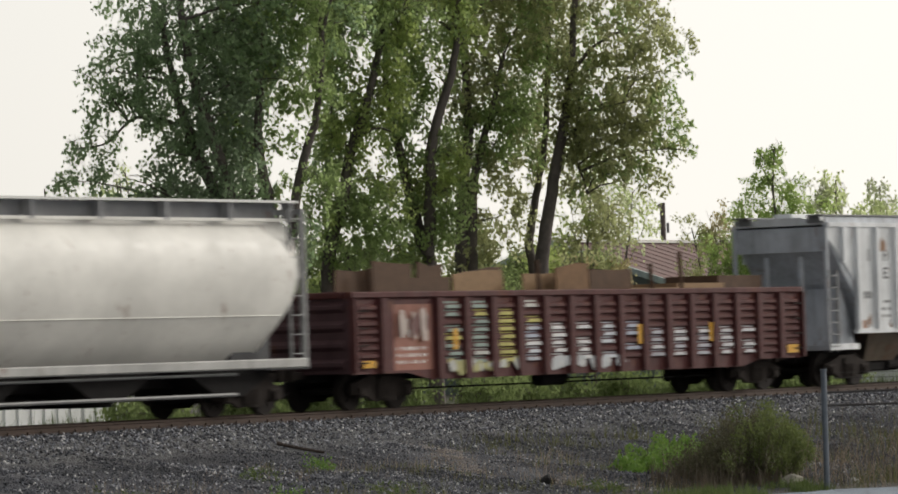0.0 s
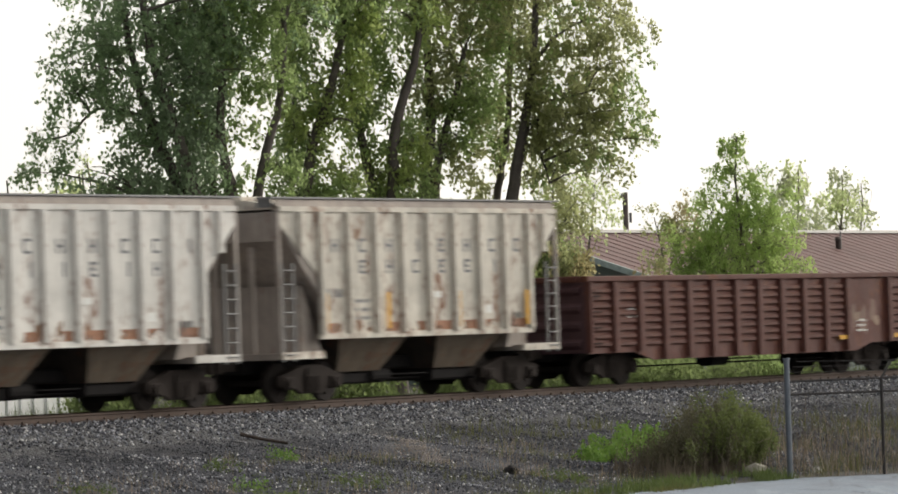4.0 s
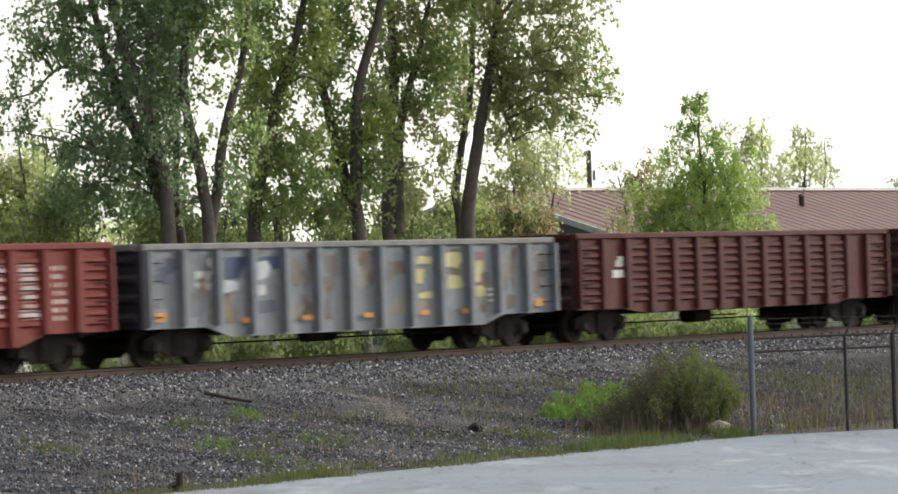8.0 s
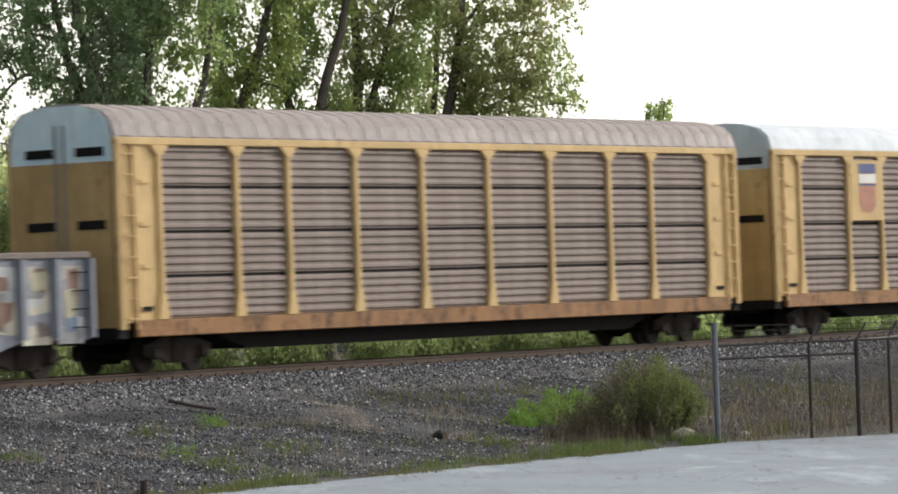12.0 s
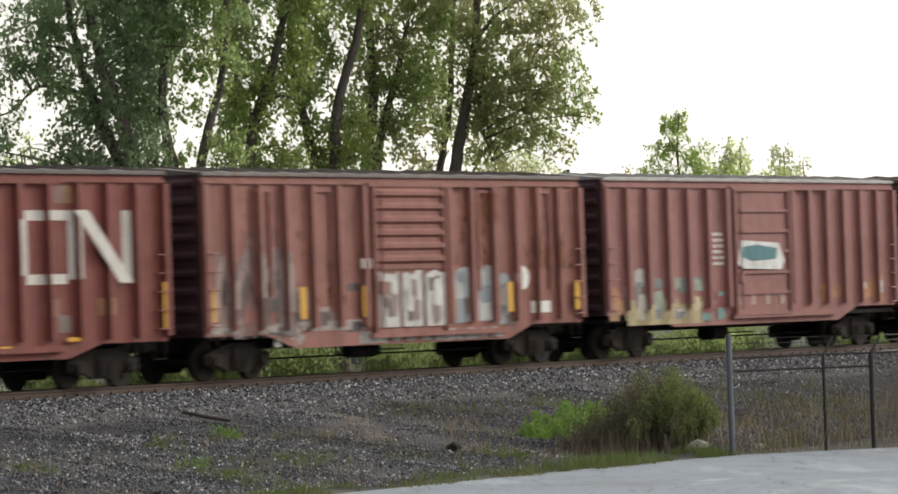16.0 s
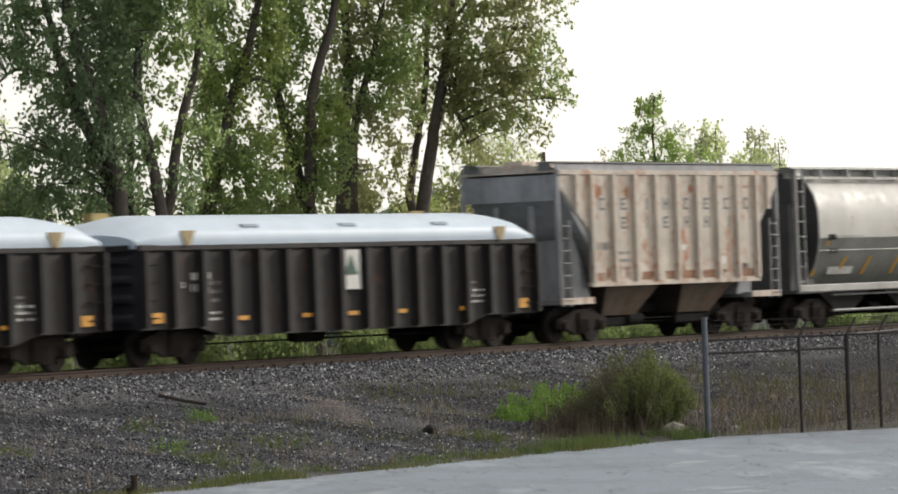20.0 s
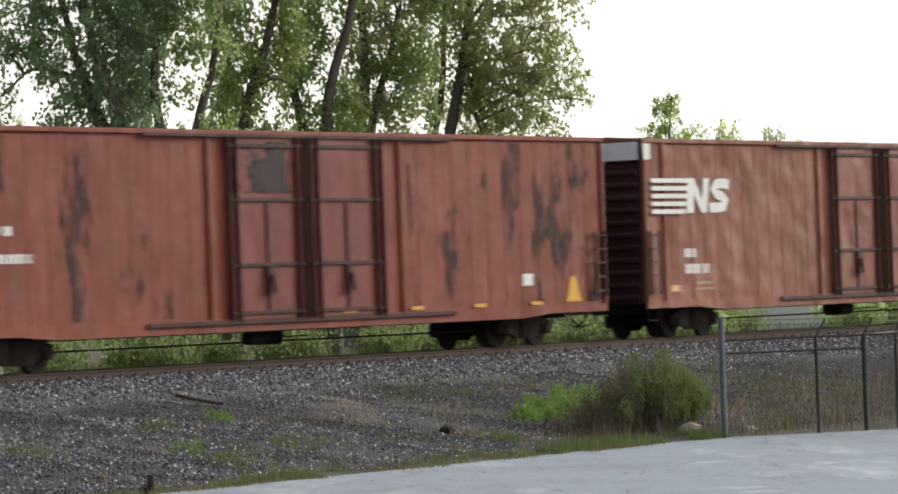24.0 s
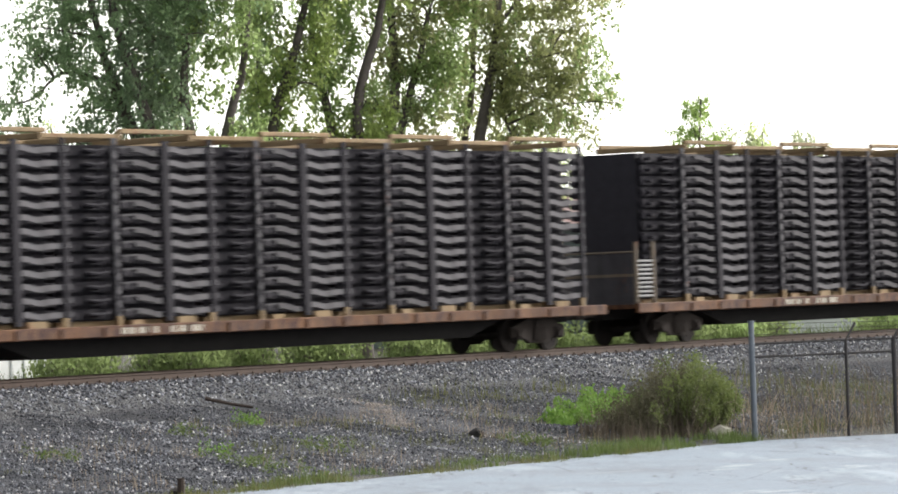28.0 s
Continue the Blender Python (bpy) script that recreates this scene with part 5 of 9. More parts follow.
    # low white ribbed wall behind the track
    box = new("white_container")
    box.location = (70.0, 12.0, -0.9)
    tagged(box, "low white ribbed container behind the track", "container")
    part("body", Geo().box(0, 12.4, 0, 2.4, 0.1, 1.35, 0.05), wall, box)
    for i in range(24):
        part("rib", kept("contrib", lambda: Geo().box(-0.06, 0.06, -0.04, 0, 0.15, 1.3).mesh("rib", wall)), None, box, at=pose(0.3 + i * 0.51, 0, 0))
    part("skid", Geo().box(0, 12.4, 0.2, 0.5, 0, 0.1).box(0, 12.4, 1.9, 2.2, 0, 0.1), BLACK, box)


def parked_car():
    """A red hatchback on the far side of the track."""
    root = new("parked_car")
    root.matrix_basis = pose(86.6, 21.0, -0.9, 0, 0, 200)
    tagged(root, "red parked car with a white bumper behind the track", "car")
    red, glass = plain("red_car_paint", (150, 34, 36), 0.3, 0, 0.1), plain("dark_car_glass", (24, 28, 32), 0.1, 0, 0.1)
    part("body", Geo().py([(-2.05, 0.32), (-2.1, 0.6), (-1.95, 0.86), (-0.95, 0.94), (0.2, 0.98), (1.9, 0.94), (2.05, 0.7), (2.0, 0.32)], -0.84, 0.84), red, root)
    part("cabin", Geo().py([(-0.95, 0.93), (-0.3, 1.42), (1.1, 1.46), (1.85, 0.94)], -0.7, 0.7), glass, root)
    part("roof", Geo().box(-0.32, 1.14, -0.66, 0.66, 1.43, 1.5, 0.03), red, root)
    for x in (-2.12, 2.06):
        part("bumper", Geo().box(x - 0.06, x + 0.06, -0.8, 0.8, 0.34, 0.52, 0.03), WHITE, root)
        for y in (-0.62, 0.62):
            part("lamp", Geo().box(x - 0.03, x + 0.03, y - 0.16, y + 0.16, 0.62, 0.76, 0.02), plain("lamp_glass", (220, 200, 190), 0.2), root)
    for x in (-1.3, 1.3):
        for y in (-0.8, 0.8):
            w = part("wheel", Geo().tube([(x, y - 0.1, 0.31), (x, y + 0.1, 0.31)], 0.31, 16), BLACK, root)
            part("rim", Geo().tube([(x, y - 0.11, 0.31), (x, y + 0.11, 0.31)], 0.18, 12), GREYM, w)


def litter():
    """Small things on the slope and the verge."""
    wood = plain("weathered_wood", (64, 54, 48), 0.95, 0, 0.4)
    z = ground_z(68.4, -4.3)
    thing("broken_plank", Geo().tube([(68.05, -3.9, ground_z(68.05, -3.9) + 0.09), (68.45, -4.3, z + 0.06), (68.75, -4.65, ground_z(68.75, -4.65) + 0.02)], 0.045, 6, 0.03), wood, "dark broken plank lying on the slope", "plank")
    for k, (x, y, s, c, nm) in enumerate(((68.3, -10.8, 0.17, (38, 36, 36), "dark"), (73.3, -13.6, 0.24, (150, 146, 134), "pale"), (54.45, -14.0, 0.12, (52, 48, 46), "dark"), (52.2, -11.2, 0.2, (120, 114, 108), "grey"), (75.9, -13.6, 0.12, (190, 190, 190), "white"))):
        bm = bmesh.new()
        bmesh.ops.create_icosphere(bm, subdivisions=2, radius=s)
        for v in bm.verts:
            v.co *= 1 + 0.35 * noise.noise(v.co * (2.5 / s) + Vector((k, 0, 0)))
            v.co.z *= 0.75
        me = bpy.data.meshes.new("rock")
        bm.to_mesh(me)
        bm.free()
        me.materials.append(plain("rock_" + nm, c, 0.95, 0, 0.35, 8.0, 0.6))
        o = tagged(new("rock", me), nm + " rough stone lying on the ground", "rock")
        o.location = (x, y, ground_z(x, y) + s * 0.45)
    thing("stump_post", Geo().tube([(54.4, -14.15, -1.9), (54.42, -14.15, -1.5)], 0.07, 8, 0.06), wood, "short dark wooden stump at the lot's edge", "post")
    # pale wash of gravel down the slope
    rg = np.random.default_rng(8)
    n = 900
    f = rg.uniform(0, 1, n)
    x, y = 72.6 - 3.4 * f + rg.normal(0, 0.2, n), -4.3 - 4.1 * f + rg.normal(0, 0.14, n)
    scatter_mesh("gravel_wash", np.array([(a, b, ground_z(a, b) + 0.005) for a, b in zip(x, y)]), rg.uniform(0.012, 0.035, n), plain("pale_gravel", (150, 142, 136), 0.95), "pale gravel washed down the slope", 9)


ground()
track()
stones()
cottonwoods()
far_trees()
weeds()
shrub()
fence()
shed()
parked_car()
litter()


# ---- cars ----
HW = 1.52
# end walls: red and grey paint with the ends' shade mixed in
RED_END_SHADE = paint((78, 54, 58), 0.1, 0.4)
GREY_END_SHADE = paint((54, 52, 60), 0.05, 0.4)


def sheet(pts, y0, y1):
    return Geo().py(pts, min(y0, y1), max(y0, y1))


def belly(L, end, mid, top, a=2.2, b=3.1):
    """The outline of a side whose sill is deeper between the trucks."""
    return [(0, top), (0, end), (a, end), (b, mid), (L - b, mid), (L - a, end), (L, end), (L, top)]


def ridged_end(root, x, s, z0, z1, mat, n=5, hw=HW, proud=0.09, name="end"):
    e = part(name, Geo().box(min(x, x + s * 0.05), max(x, x + s * 0.05), -hw + 0.03, hw - 0.03, z0, z1), mat, root)
    for i in range(n):
        z = z0 + (z1 - z0) * (i + 0.5) / n
        h = (z1 - z0) / n * 0.3
        pts = [(x - s * 0.001, z - h), (x - s * proud, z - h * 0.3), (x - s * proud, z + h * 0.3), (x - s * 0.001, z + h)]
        part("ridge", Geo().py(pts, -hw + 0.16, hw - 0.16), mat, e)
    return e


def gondola(p, L, rgb, label, panels=14, ridged=True, top=2.7, mid=0.6, end=0.84, rust=0.12, grime=0.4, smooth_at=(), chord=None, seed=1, a=2.2, b=3.1):
    root = base("gondola_car", p, label, "gondola car")
    m = paint(rgb, rust, grime)
    cm = paint(chord, rust, grime) if chord else m
    part("floor", Geo().box(0.05, L - 0.05, -1.42, 1.42, 1.0, 1.1), BLACK, root)
    ribs = [0.06 + (L - 0.12) * i / panels for i in range(panels + 1)]
    dp = 0.13 if ridged else 0.21
    for s in (-1, 1):
        part("side", sheet(belly(L, end, mid, top, a, b), s * HW, s * (HW - 0.03)), m, root)
        part("top_chord", Geo().box(-0.02, L + 0.02, s * 1.46 - 0.13, s * 1.46 + 0.13, top - 0.02, top + 0.13, 0.025), cm, root)
        for i, r in enumerate(ribs):
            if i in smooth_at and i - 1 in smooth_at:
                continue
            w = (0.14 if ridged else 0.1) if 0 < i < panels else 0.06
            z0 = mid + 0.04 if b < r < L - b else end + 0.03

            def rib():
                return Geo().pz([(-w, 0), (-w * 0.85, -dp), (w * 0.85, -dp), (w, 0)] if s < 0 else [(-w, 0), (w, 0), (w * 0.85, dp), (-w * 0.85, dp)], z0, top - 0.02).mesh("rib", m)
            part("rib", kept(("rib", m.name, w, z0, top, s), rib), None, root, at=pose(r, s * HW, 0))
        if ridged:
            for i in range(panels):
                if i in smooth_at:
                    continue
                x0, x1 = ribs[i] + 0.19, ribs[i + 1] - 0.19

                def corr():
                    nz = 8
                    pts = []
                    for k in range(nz):
                        z = 0.98 + (top - 1.0 - 0.12) * (k + 0.5) / nz
                        pts += [(0.004 * s, z - 0.085), (s * 0.065, z - 0.045), (s * 0.065, z + 0.03), (0.004 * s, z + 0.068)]
                    pts += [(-0.012 * s, pts[-1][1]), (-0.012 * s, pts[0][1])]
                    g = Geo().px(pts[::-s], 0, x1 - x0)
                    return g.mesh("pressed_panel", m)
                part("pressed_panel", kept(("corr", m.name, round(x1 - x0, 3), top, s), corr), None, root, at=pose(x0, s * HW, 0))
    for s, x in ((1, 0.0), (-1, L)):
        ridged_end(root, x, s, 0.86, top, RED_END_SHADE if rgb[0] > rgb[2] + 20 else GREY_END_SHADE, 4)
        part("end_chord", Geo().box(x - 0.1, x + 0.1, -1.33, 1.33, top - 0.02, top + 0.14, 0.025), cm, root)
    gear(root, L, 0.62)
    grabs(root, 0.12, -HW - 0.02, 1.1, 2.3, 0.42, 4)
    grabs(root, L - 0.55, -HW - 0.02, 1.1, 2.3, 0.42, 4)
    bars(root, 1.9, 2.1, 0.75, 2, WHITE, h=0.17, pitch=0.26, seed=seed)
    bars(root, L * 0.82, 1.5, 0.6, 3, WHITE, h=0.06, pitch=0.14, seed=seed + 5)
    return root, ribs


def panel_art(root, ribs, x0, x1, z0, z1, palette, seed, y=-1.52, count=4, wide=0.85, name="graffiti", label="worn spray paint in patches between the ribs"):
    """Sprayed patches that fill the sheets between the ribs, panel by panel, with ragged outlines."""
    rnd = random.Random(seed)
    layers = [Geo() for c in palette]
    for a, b in zip(ribs, ribs[1:]):
        if b < x0 + 0.1 or a > x1 - 0.1 or b - a < 0.3:
            continue
        lo, hi = max(a + 0.1, x0), min(b - 0.1, x1)
        for i in range(count):
            w, h = (hi - lo) * wide * rnd.uniform(0.55, 1.1), (z1 - z0) * rnd.uniform(0.18, 0.5)
            cx, cz = rnd.uniform(lo + 0.25 * (hi - lo), hi - 0.25 * (hi - lo)), rnd.uniform(z0, z1)
            pts = []
            for k in range(10):
                t = 0.6283 * (k + rnd.uniform(-0.3, 0.3))
                e = rnd.uniform(0.7, 1.15)
                pts.append((min(max(cx + w / 2 * e * math.copysign(abs(math.cos(t)) ** 0.5, math.cos(t)), lo), hi), min(max(cz + h / 2 * e * math.copysign(abs(math.sin(t)) ** 0.5, math.sin(t)), z0), z1)))
            k = rnd.randrange(len(palette))
            lift = 0.003 + 0.0015 * i + 0.0002 * k
            layers[k].py(pts, y - lift - 0.001, y - lift)
    for g, rgb in zip(layers, palette):
        if g.v:
            tagged(part(name, g, spray(rgb), root, label), kind="stuff")


def ragged_fill(root, x0, x1, z0, z1, rgb, seed, y=-1.52, ribs=(), depth=0.142, low=0.6, name="graffiti", label="filled field of spray paint with a ragged top"):
    rnd = random.Random(seed)
    n = max(4, int((x1 - x0) / 0.22))
    tops = [(x0 + (x1 - x0) * i / n, z0 + (z1 - z0) * rnd.uniform(low, 1)) for i in range(n + 1)]
    g = Geo()
    for (a, p), (b, q) in zip(tops, tops[1:]):
        g.py([(a, z0), (b, z0), (b, q), (a, p)], y - 0.006, y - 0.005)
    for r in ribs:
        if x0 < r < x1:
            g.box(r - 0.085, r + 0.085, y - depth - 0.004, y - depth - 0.002, z0 + 0.1, z0 + (z1 - z0) * rnd.uniform(low, 1))
    return tagged(part(name, g, spray(rgb), root, label), kind="stuff")


def louvre_paint(root, ribs, x0, x1, z0, z1, palette, seed, top=2.66):
    """Sprayed paint that shows on the crests of the pressed panels, panel by panel."""
    rnd = random.Random(seed)
    layers = [Geo() for c in palette]
    for a, b in zip(ribs, ribs[1:]):
        if b < x0 or a > x1:
            continue
        tone = rnd.randrange(len(palette))
        for k in range(8):
            z = 0.98 + (top - 1.12) * (k + 0.5) / 8
            if z0 <= z <= z1 and rnd.random() < 0.85:
                lo, hi = a + 0.2 + rnd.uniform(0, 0.14), b - 0.2 - rnd.uniform(0, 0.14)
                g = layers[tone if rnd.random() < 0.7 else rnd.randrange(len(palette))]
                g.py([(lo, z - 0.05), (hi, z - 0.048), (hi - rnd.uniform(0, 0.1), z + 0.036), (lo + rnd.uniform(0, 0.1), z + 0.036)], -HW - 0.072, -HW - 0.068)
                g.py([(lo, z + 0.07), (hi, z + 0.07), (hi, z + 0.115), (lo, z + 0.115)], -HW - 0.008, -HW - 0.005)
    for g, rgb in zip(layers, palette):
        if g.v:
            tagged(part("graffiti", g, spray(rgb), root, "spray paint on the pressed panels"), kind="stuff")


def boxcar(p, rgb, label, door="ridged", ribn=6, L=15.75, top=4.66, end=1.0, mid=0.72, rust=0.1, grime=0.35, roof=None, d0=6.45, d1=9.5, doorrgb=None, frames=(), belly_ab=(2.3, 3.4), fascia=0.22):
    root = base("boxcar", p, label, "boxcar")
    m = paint(rgb, rust, grime)
    rm = paint(roof or tuple(int(c * 0.95) for c in rgb), rust + 0.1, 0.5)
    dm = paint(doorrgb, rust, grime) if doorrgb else m
    fm = paint(tuple(int(c * 0.62) for c in (doorrgb or rgb)), rust, grime) if door == "plug" else dm
    ribs = []
    for s in (-1, 1):
        part("side", sheet(belly(L, end, mid, top, *belly_ab), s * HW, s * (HW - 0.04)), m, root)
        part("side_plate", Geo().box(0, L, s * (HW + 0.02) - 0.04, s * (HW + 0.02) + 0.04, top - fascia, top - fascia + 0.07), m, root)
        part("roof_edge", Geo().box(-0.02, L + 0.02, s * (HW + 0.01) - 0.05, s * (HW + 0.01) + 0.05, top - 0.05, top + 0.05, 0.015), rm, root)
        for x0, x1 in ((0.05, d0 - 0.25), (d1 + 0.25, L - 0.05)):
            for i in range(ribn + 1):
                r = x0 + (x1 - x0) * i / ribn
                if s < 0:
                    ribs.append(r)

                def rib():
                    w = 0.11
                    return Geo().pz([(-w, 0), (-w * 0.8, s * 0.14), (w * 0.8, s * 0.14), (w, 0)][::s], end + 0.12, top - fascia - 0.02).mesh("post", m)
                if not any(abs(r - f) < 0.05 for f in frames):
                    part("post", kept(("post", m.name, top, end, s), rib), None, root, at=pose(r, s * HW, 0))
        # sliding or plug door with its rails
        y = s * (HW + 0.05)
        dz0, dz1 = mid + 0.28, top - fascia - 0.04
        d = part("door", Geo().box(d0, d1, y - 0.05, y + 0.05, dz0, dz1, 0.02), dm, root, "closed steel door")
        part("door_rail", Geo().box(d0 - 0.1, d1 + 2.6, y - 0.08, y + 0.08, dz1, dz1 + 0.1), m, root)
        part("door_rail", Geo().box(d0 - 0.1, d1 + 2.6, y - 0.08, y + 0.08, mid + 0.16, mid + 0.28), m, root)
        n = {"ridged": 11, "panel": 6, "plug": 4}[door]
        for i in range(n + (door != "ridged")):
            z = dz0 + (dz1 - dz0) * (i + (0.5 if door == "ridged" else 0)) / n
            if door == "ridged" and z < 2.55:
                continue
            if door == "ridged":
                h = (dz1 - dz0) / n * 0.34
                part("ridge", Geo().px([(y + s * 0.05, z - h), (y + s * 0.12, z - h * 0.4), (y + s * 0.12, z + h * 0.4), (y + s * 0.05, z + h)], d0 + 0.12, d1 - 0.12), dm, d)
            else:
                part("ridge", Geo().box(d0, d1, min(y + s * 0.05, y + s * 0.1), max(y + s * 0.05, y + s * 0.1), z - 0.045, z + 0.045), fm, d)
        for z in (1.55, 2.12, 2.5) if door == "ridged" else ():
            part("ridge", Geo().box(d0, d1, min(y + s * 0.05, y + s * 0.08), max(y + s * 0.05, y + s * 0.08), z - 0.025, z + 0.025), dm, d)
        for x in (d0 + 0.05, d1 - 0.05):
            part("door_post", Geo().box(x - 0.05, x + 0.05, min(y, y + s * 0.12), max(y, y + s * 0.12), dz0, dz1), fm, d)
        part("lock_rod", Geo().tube([(d0 + 0.3, y + s * 0.12, dz0 + 0.1), (d0 + 0.3, y + s * 0.12, dz1 - 0.1)], 0.025, 6).box(d0 + 0.2, d0 + 0.4, min(y, y + s * 0.16), max(y, y + s * 0.16), 1.9, 2.2), dm, d)
        if door == "plug":
            for k in (0.33, 0.66):
                x = d0 + (d1 - d0) * k
                part("lock_rod", Geo().tube([(x, y + s * 0.12, dz0), (x, y + s * 0.12, dz1)], 0.03, 6).box(x - 0.12, x + 0.12, min(y, y + s * 0.17), max(y, y + s * 0.17), 2.0, 2.4), fm, d)
            part("lock_gear", Geo().box(d0 + 0.25, d1 - 0.25, min(y + s * 0.05, y + s * 0.11), max(y + s * 0.05, y + s * 0.11), dz0 + 0.12, dz0 + 0.3).box(d0 + 0.5, d1 - 0.5, min(y + s * 0.05, y + s * 0.09), max(y + s * 0.05, y + s * 0.09), 2.95, 3.05), fm, d)
    for f in frames:
        for z0, z1 in ((1.9, top - fascia - 0.1),):
            g = Geo().box(f - 0.36, f - 0.28, -HW - 0.06, -HW, z0, z1).box(f + 0.28, f + 0.36, -HW - 0.06, -HW, z0, z1).box(f - 0.28, f + 0.28, -HW - 0.06, -HW, z1 - 0.08, z1)
            part("panel_frame", g, m, root)
    roof_profile = [(-HW - 0.03, top), (-HW - 0.03, top + 0.03), (0, top + 0.2), (HW + 0.03, top + 0.03), (HW + 0.03, top)]
    r = part("roof", Geo().px(roof_profile, -0.02, L + 0.02), rm, root)
    for i in range(13):
        x = L * (i + 0.5) / 13
        part("seam", Geo().px([(-HW, top + 0.03), (-HW, top + 0.08), (0, top + 0.25), (HW, top + 0.08), (HW, top + 0.03), (0, top + 0.2)], x - 0.04, x + 0.04), rm, r)
    for s, x in ((1, 0.0), (-1, L)):
        ridged_end(root, x, s, end, top, RED_END_SHADE, 9)
    part("floor", Geo().box(0.05, L - 0.05, -1.45, 1.45, 0.95, 1.05), BLACK, root)
    gear(root, L, 0.63)
    for x in (0.08, L - 0.5):
        grabs(root, x, -HW - 0.1, 1.25, 2.9, 0.42, 5, m)
        part("stirrup", Geo().tube([(x, -1.5, end), (x, -1.52, end - 0.4), (x + 0.4, -1.52, end - 0.4), (x + 0.4, -1.5, end)], 0.02, 6), STEEL, root)
    return root, ribs


def covered_hopper(p, rgb, label, L=11.3, rust=0.25, grime=0.3, stripes=False, seed=1, rustrgb=None, endrgb=(168, 158, 150), rusty=((156, 116, 86), 7, 0.9)):
    root = base("covered_hopper", p, label, "covered hopper")
    m = paint(rgb, rust, grime, rustrgb=rustrgb)
    dk = paint(endrgb, 0.15, 0.5)
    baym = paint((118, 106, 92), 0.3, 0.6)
    # slope sheets: the same dirty tan, darkened to hold their shade
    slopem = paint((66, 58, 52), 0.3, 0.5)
    top = 4.45
    outline = [(0.04, top), (0.04, 4.08), (1.5, 2.84), (1.5, 1.5), (L - 1.3, 1.5), (L - 1.3, 2.84), (L - 0.04, 4.08), (L - 0.04, top)]
    ribs = [1.5 + (L - 2.8) * i / 8 for i in range(9)]
    for s in (-1, 1):
        part("side", sheet(outline, s * HW, s * (HW - 0.03)), m, root)
        part("side_sill", Geo().box(1.4, L - 1.2, s * HW - 0.06, s * HW + 0.06, 1.44, 1.56), m, root)
        part("top_chord", Geo().box(0, L, s * 1.48 - 0.08, s * 1.48 + 0.08, top - 0.06, top + 0.06), m, root)
        for i, r in enumerate(ribs + [0.75, L - 0.65]):
            z0 = 1.56 if i < 9 else 3.45

            def rib():
                return Geo().pz([(-0.09, 0), (-0.075, s * 0.12), (0.075, s * 0.12), (0.09, 0)][::s], z0, top - 0.06).mesh("rib", m)
            part("rib", kept(("hrib", m.name, z0, s), rib), None, root, at=pose(r, s * HW, 0))
    # roof, hatches and running boards
    rp = [(-HW, top), (-HW, top + 0.04), (-0.6, top + 0.22), (0.6, top + 0.22), (HW, top + 0.04), (HW, top)]
    r = part("roof", Geo().px(rp, 0.02, L - 0.02), m, root)
    for i in range(4):
        x = L * (i + 0.5) / 4
        part("hatch_cover", Geo().box(x - 1.2, x + 1.2, -0.3, 0.3, top + 0.22, top + 0.34, 0.03), m, r)
    for s in (-1, 1):
        part("fascia", Geo().box(0.0, L, s * 1.43 - 0.03, s * 1.43 + 0.03, top + 0.02, top + 0.22), dk, root)
        part("running_board", Geo().box(-0.2, L + 0.2, s * 1.2 - 0.3, s * 1.2 + 0.2, top + 0.24, top + 0.28), GREYM, root)
        for i in range(9):
            x = L * i / 8
            part("bracket", Geo().box(x - 0.03, x + 0.03, s * 1.1 - 0.2, s * 1.1 + 0.2, top + 0.05, top + 0.24), GREYM, root)
    # ends: slope sheets, end posts, ladders, platforms
    for s, x in ((1, 0.0), (-1, L)):
        def X(a):
            return x + s * a
        part("slope_sheet", Geo().py([(X(0.1), top - 0.05), (X(0.1), 4.0), (X(2.3), 1.55), (X(2.5), 1.55), (X(0.3), top - 0.05)][::s], -1.48, 1.48), dk, root)
        part("end_sheet", Geo().box(min(X(0.05), X(0.095)), max(X(0.05), X(0.095)), -1.44, 1.44, 3.72, top - 0.07), dk, root)
        for y in (-0.55, 0.55):
            part("end_post", Geo().box(min(X(0.12), X(0.22)), max(X(0.12), X(0.22)), y - 0.05, y + 0.05, 1.15, 3.6), dk, root)
        part("bulkhead", Geo().py([(X(1.1), 1.1), (X(1.1), 2.7), (X(1.2), 2.7), (X(1.9), 1.1)][::s], -1.2, 1.2), dk, root)
        part("platform", Geo().box(min(X(-0.02), X(1.6)), max(X(-0.02), X(1.6)), -1.5, 1.5, 1.0, 1.14), dk, root)
        for y in (-1.5, 1.5):
            part("end_sill", Geo().box(min(X(-0.02), X(1.55)), max(X(-0.02), X(1.55)), y - 0.03, y + 0.03, 1.0, 1.17), m, root)
        ladder(root, min(X(0.05), X(0.47)), -1.5, 0.95, 3.2, 0.42, 7, GREYM)
        ladder(root, min(X(0.05), X(0.47)), 1.5, 0.95, 3.2, 0.42, 7, GREYM)
        for y in (-1.46, 1.46):
            part("corner_post", Geo().box(min(X(-0.04), X(0.045)), max(X(-0.04), X(0.045)), y - 0.05, y + 0.05, 1.1, top), dk, root)
    # two bays that narrow to their outlet gates
    for c in (L / 2 - 1.95, L / 2 + 1.95):
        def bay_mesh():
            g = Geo()
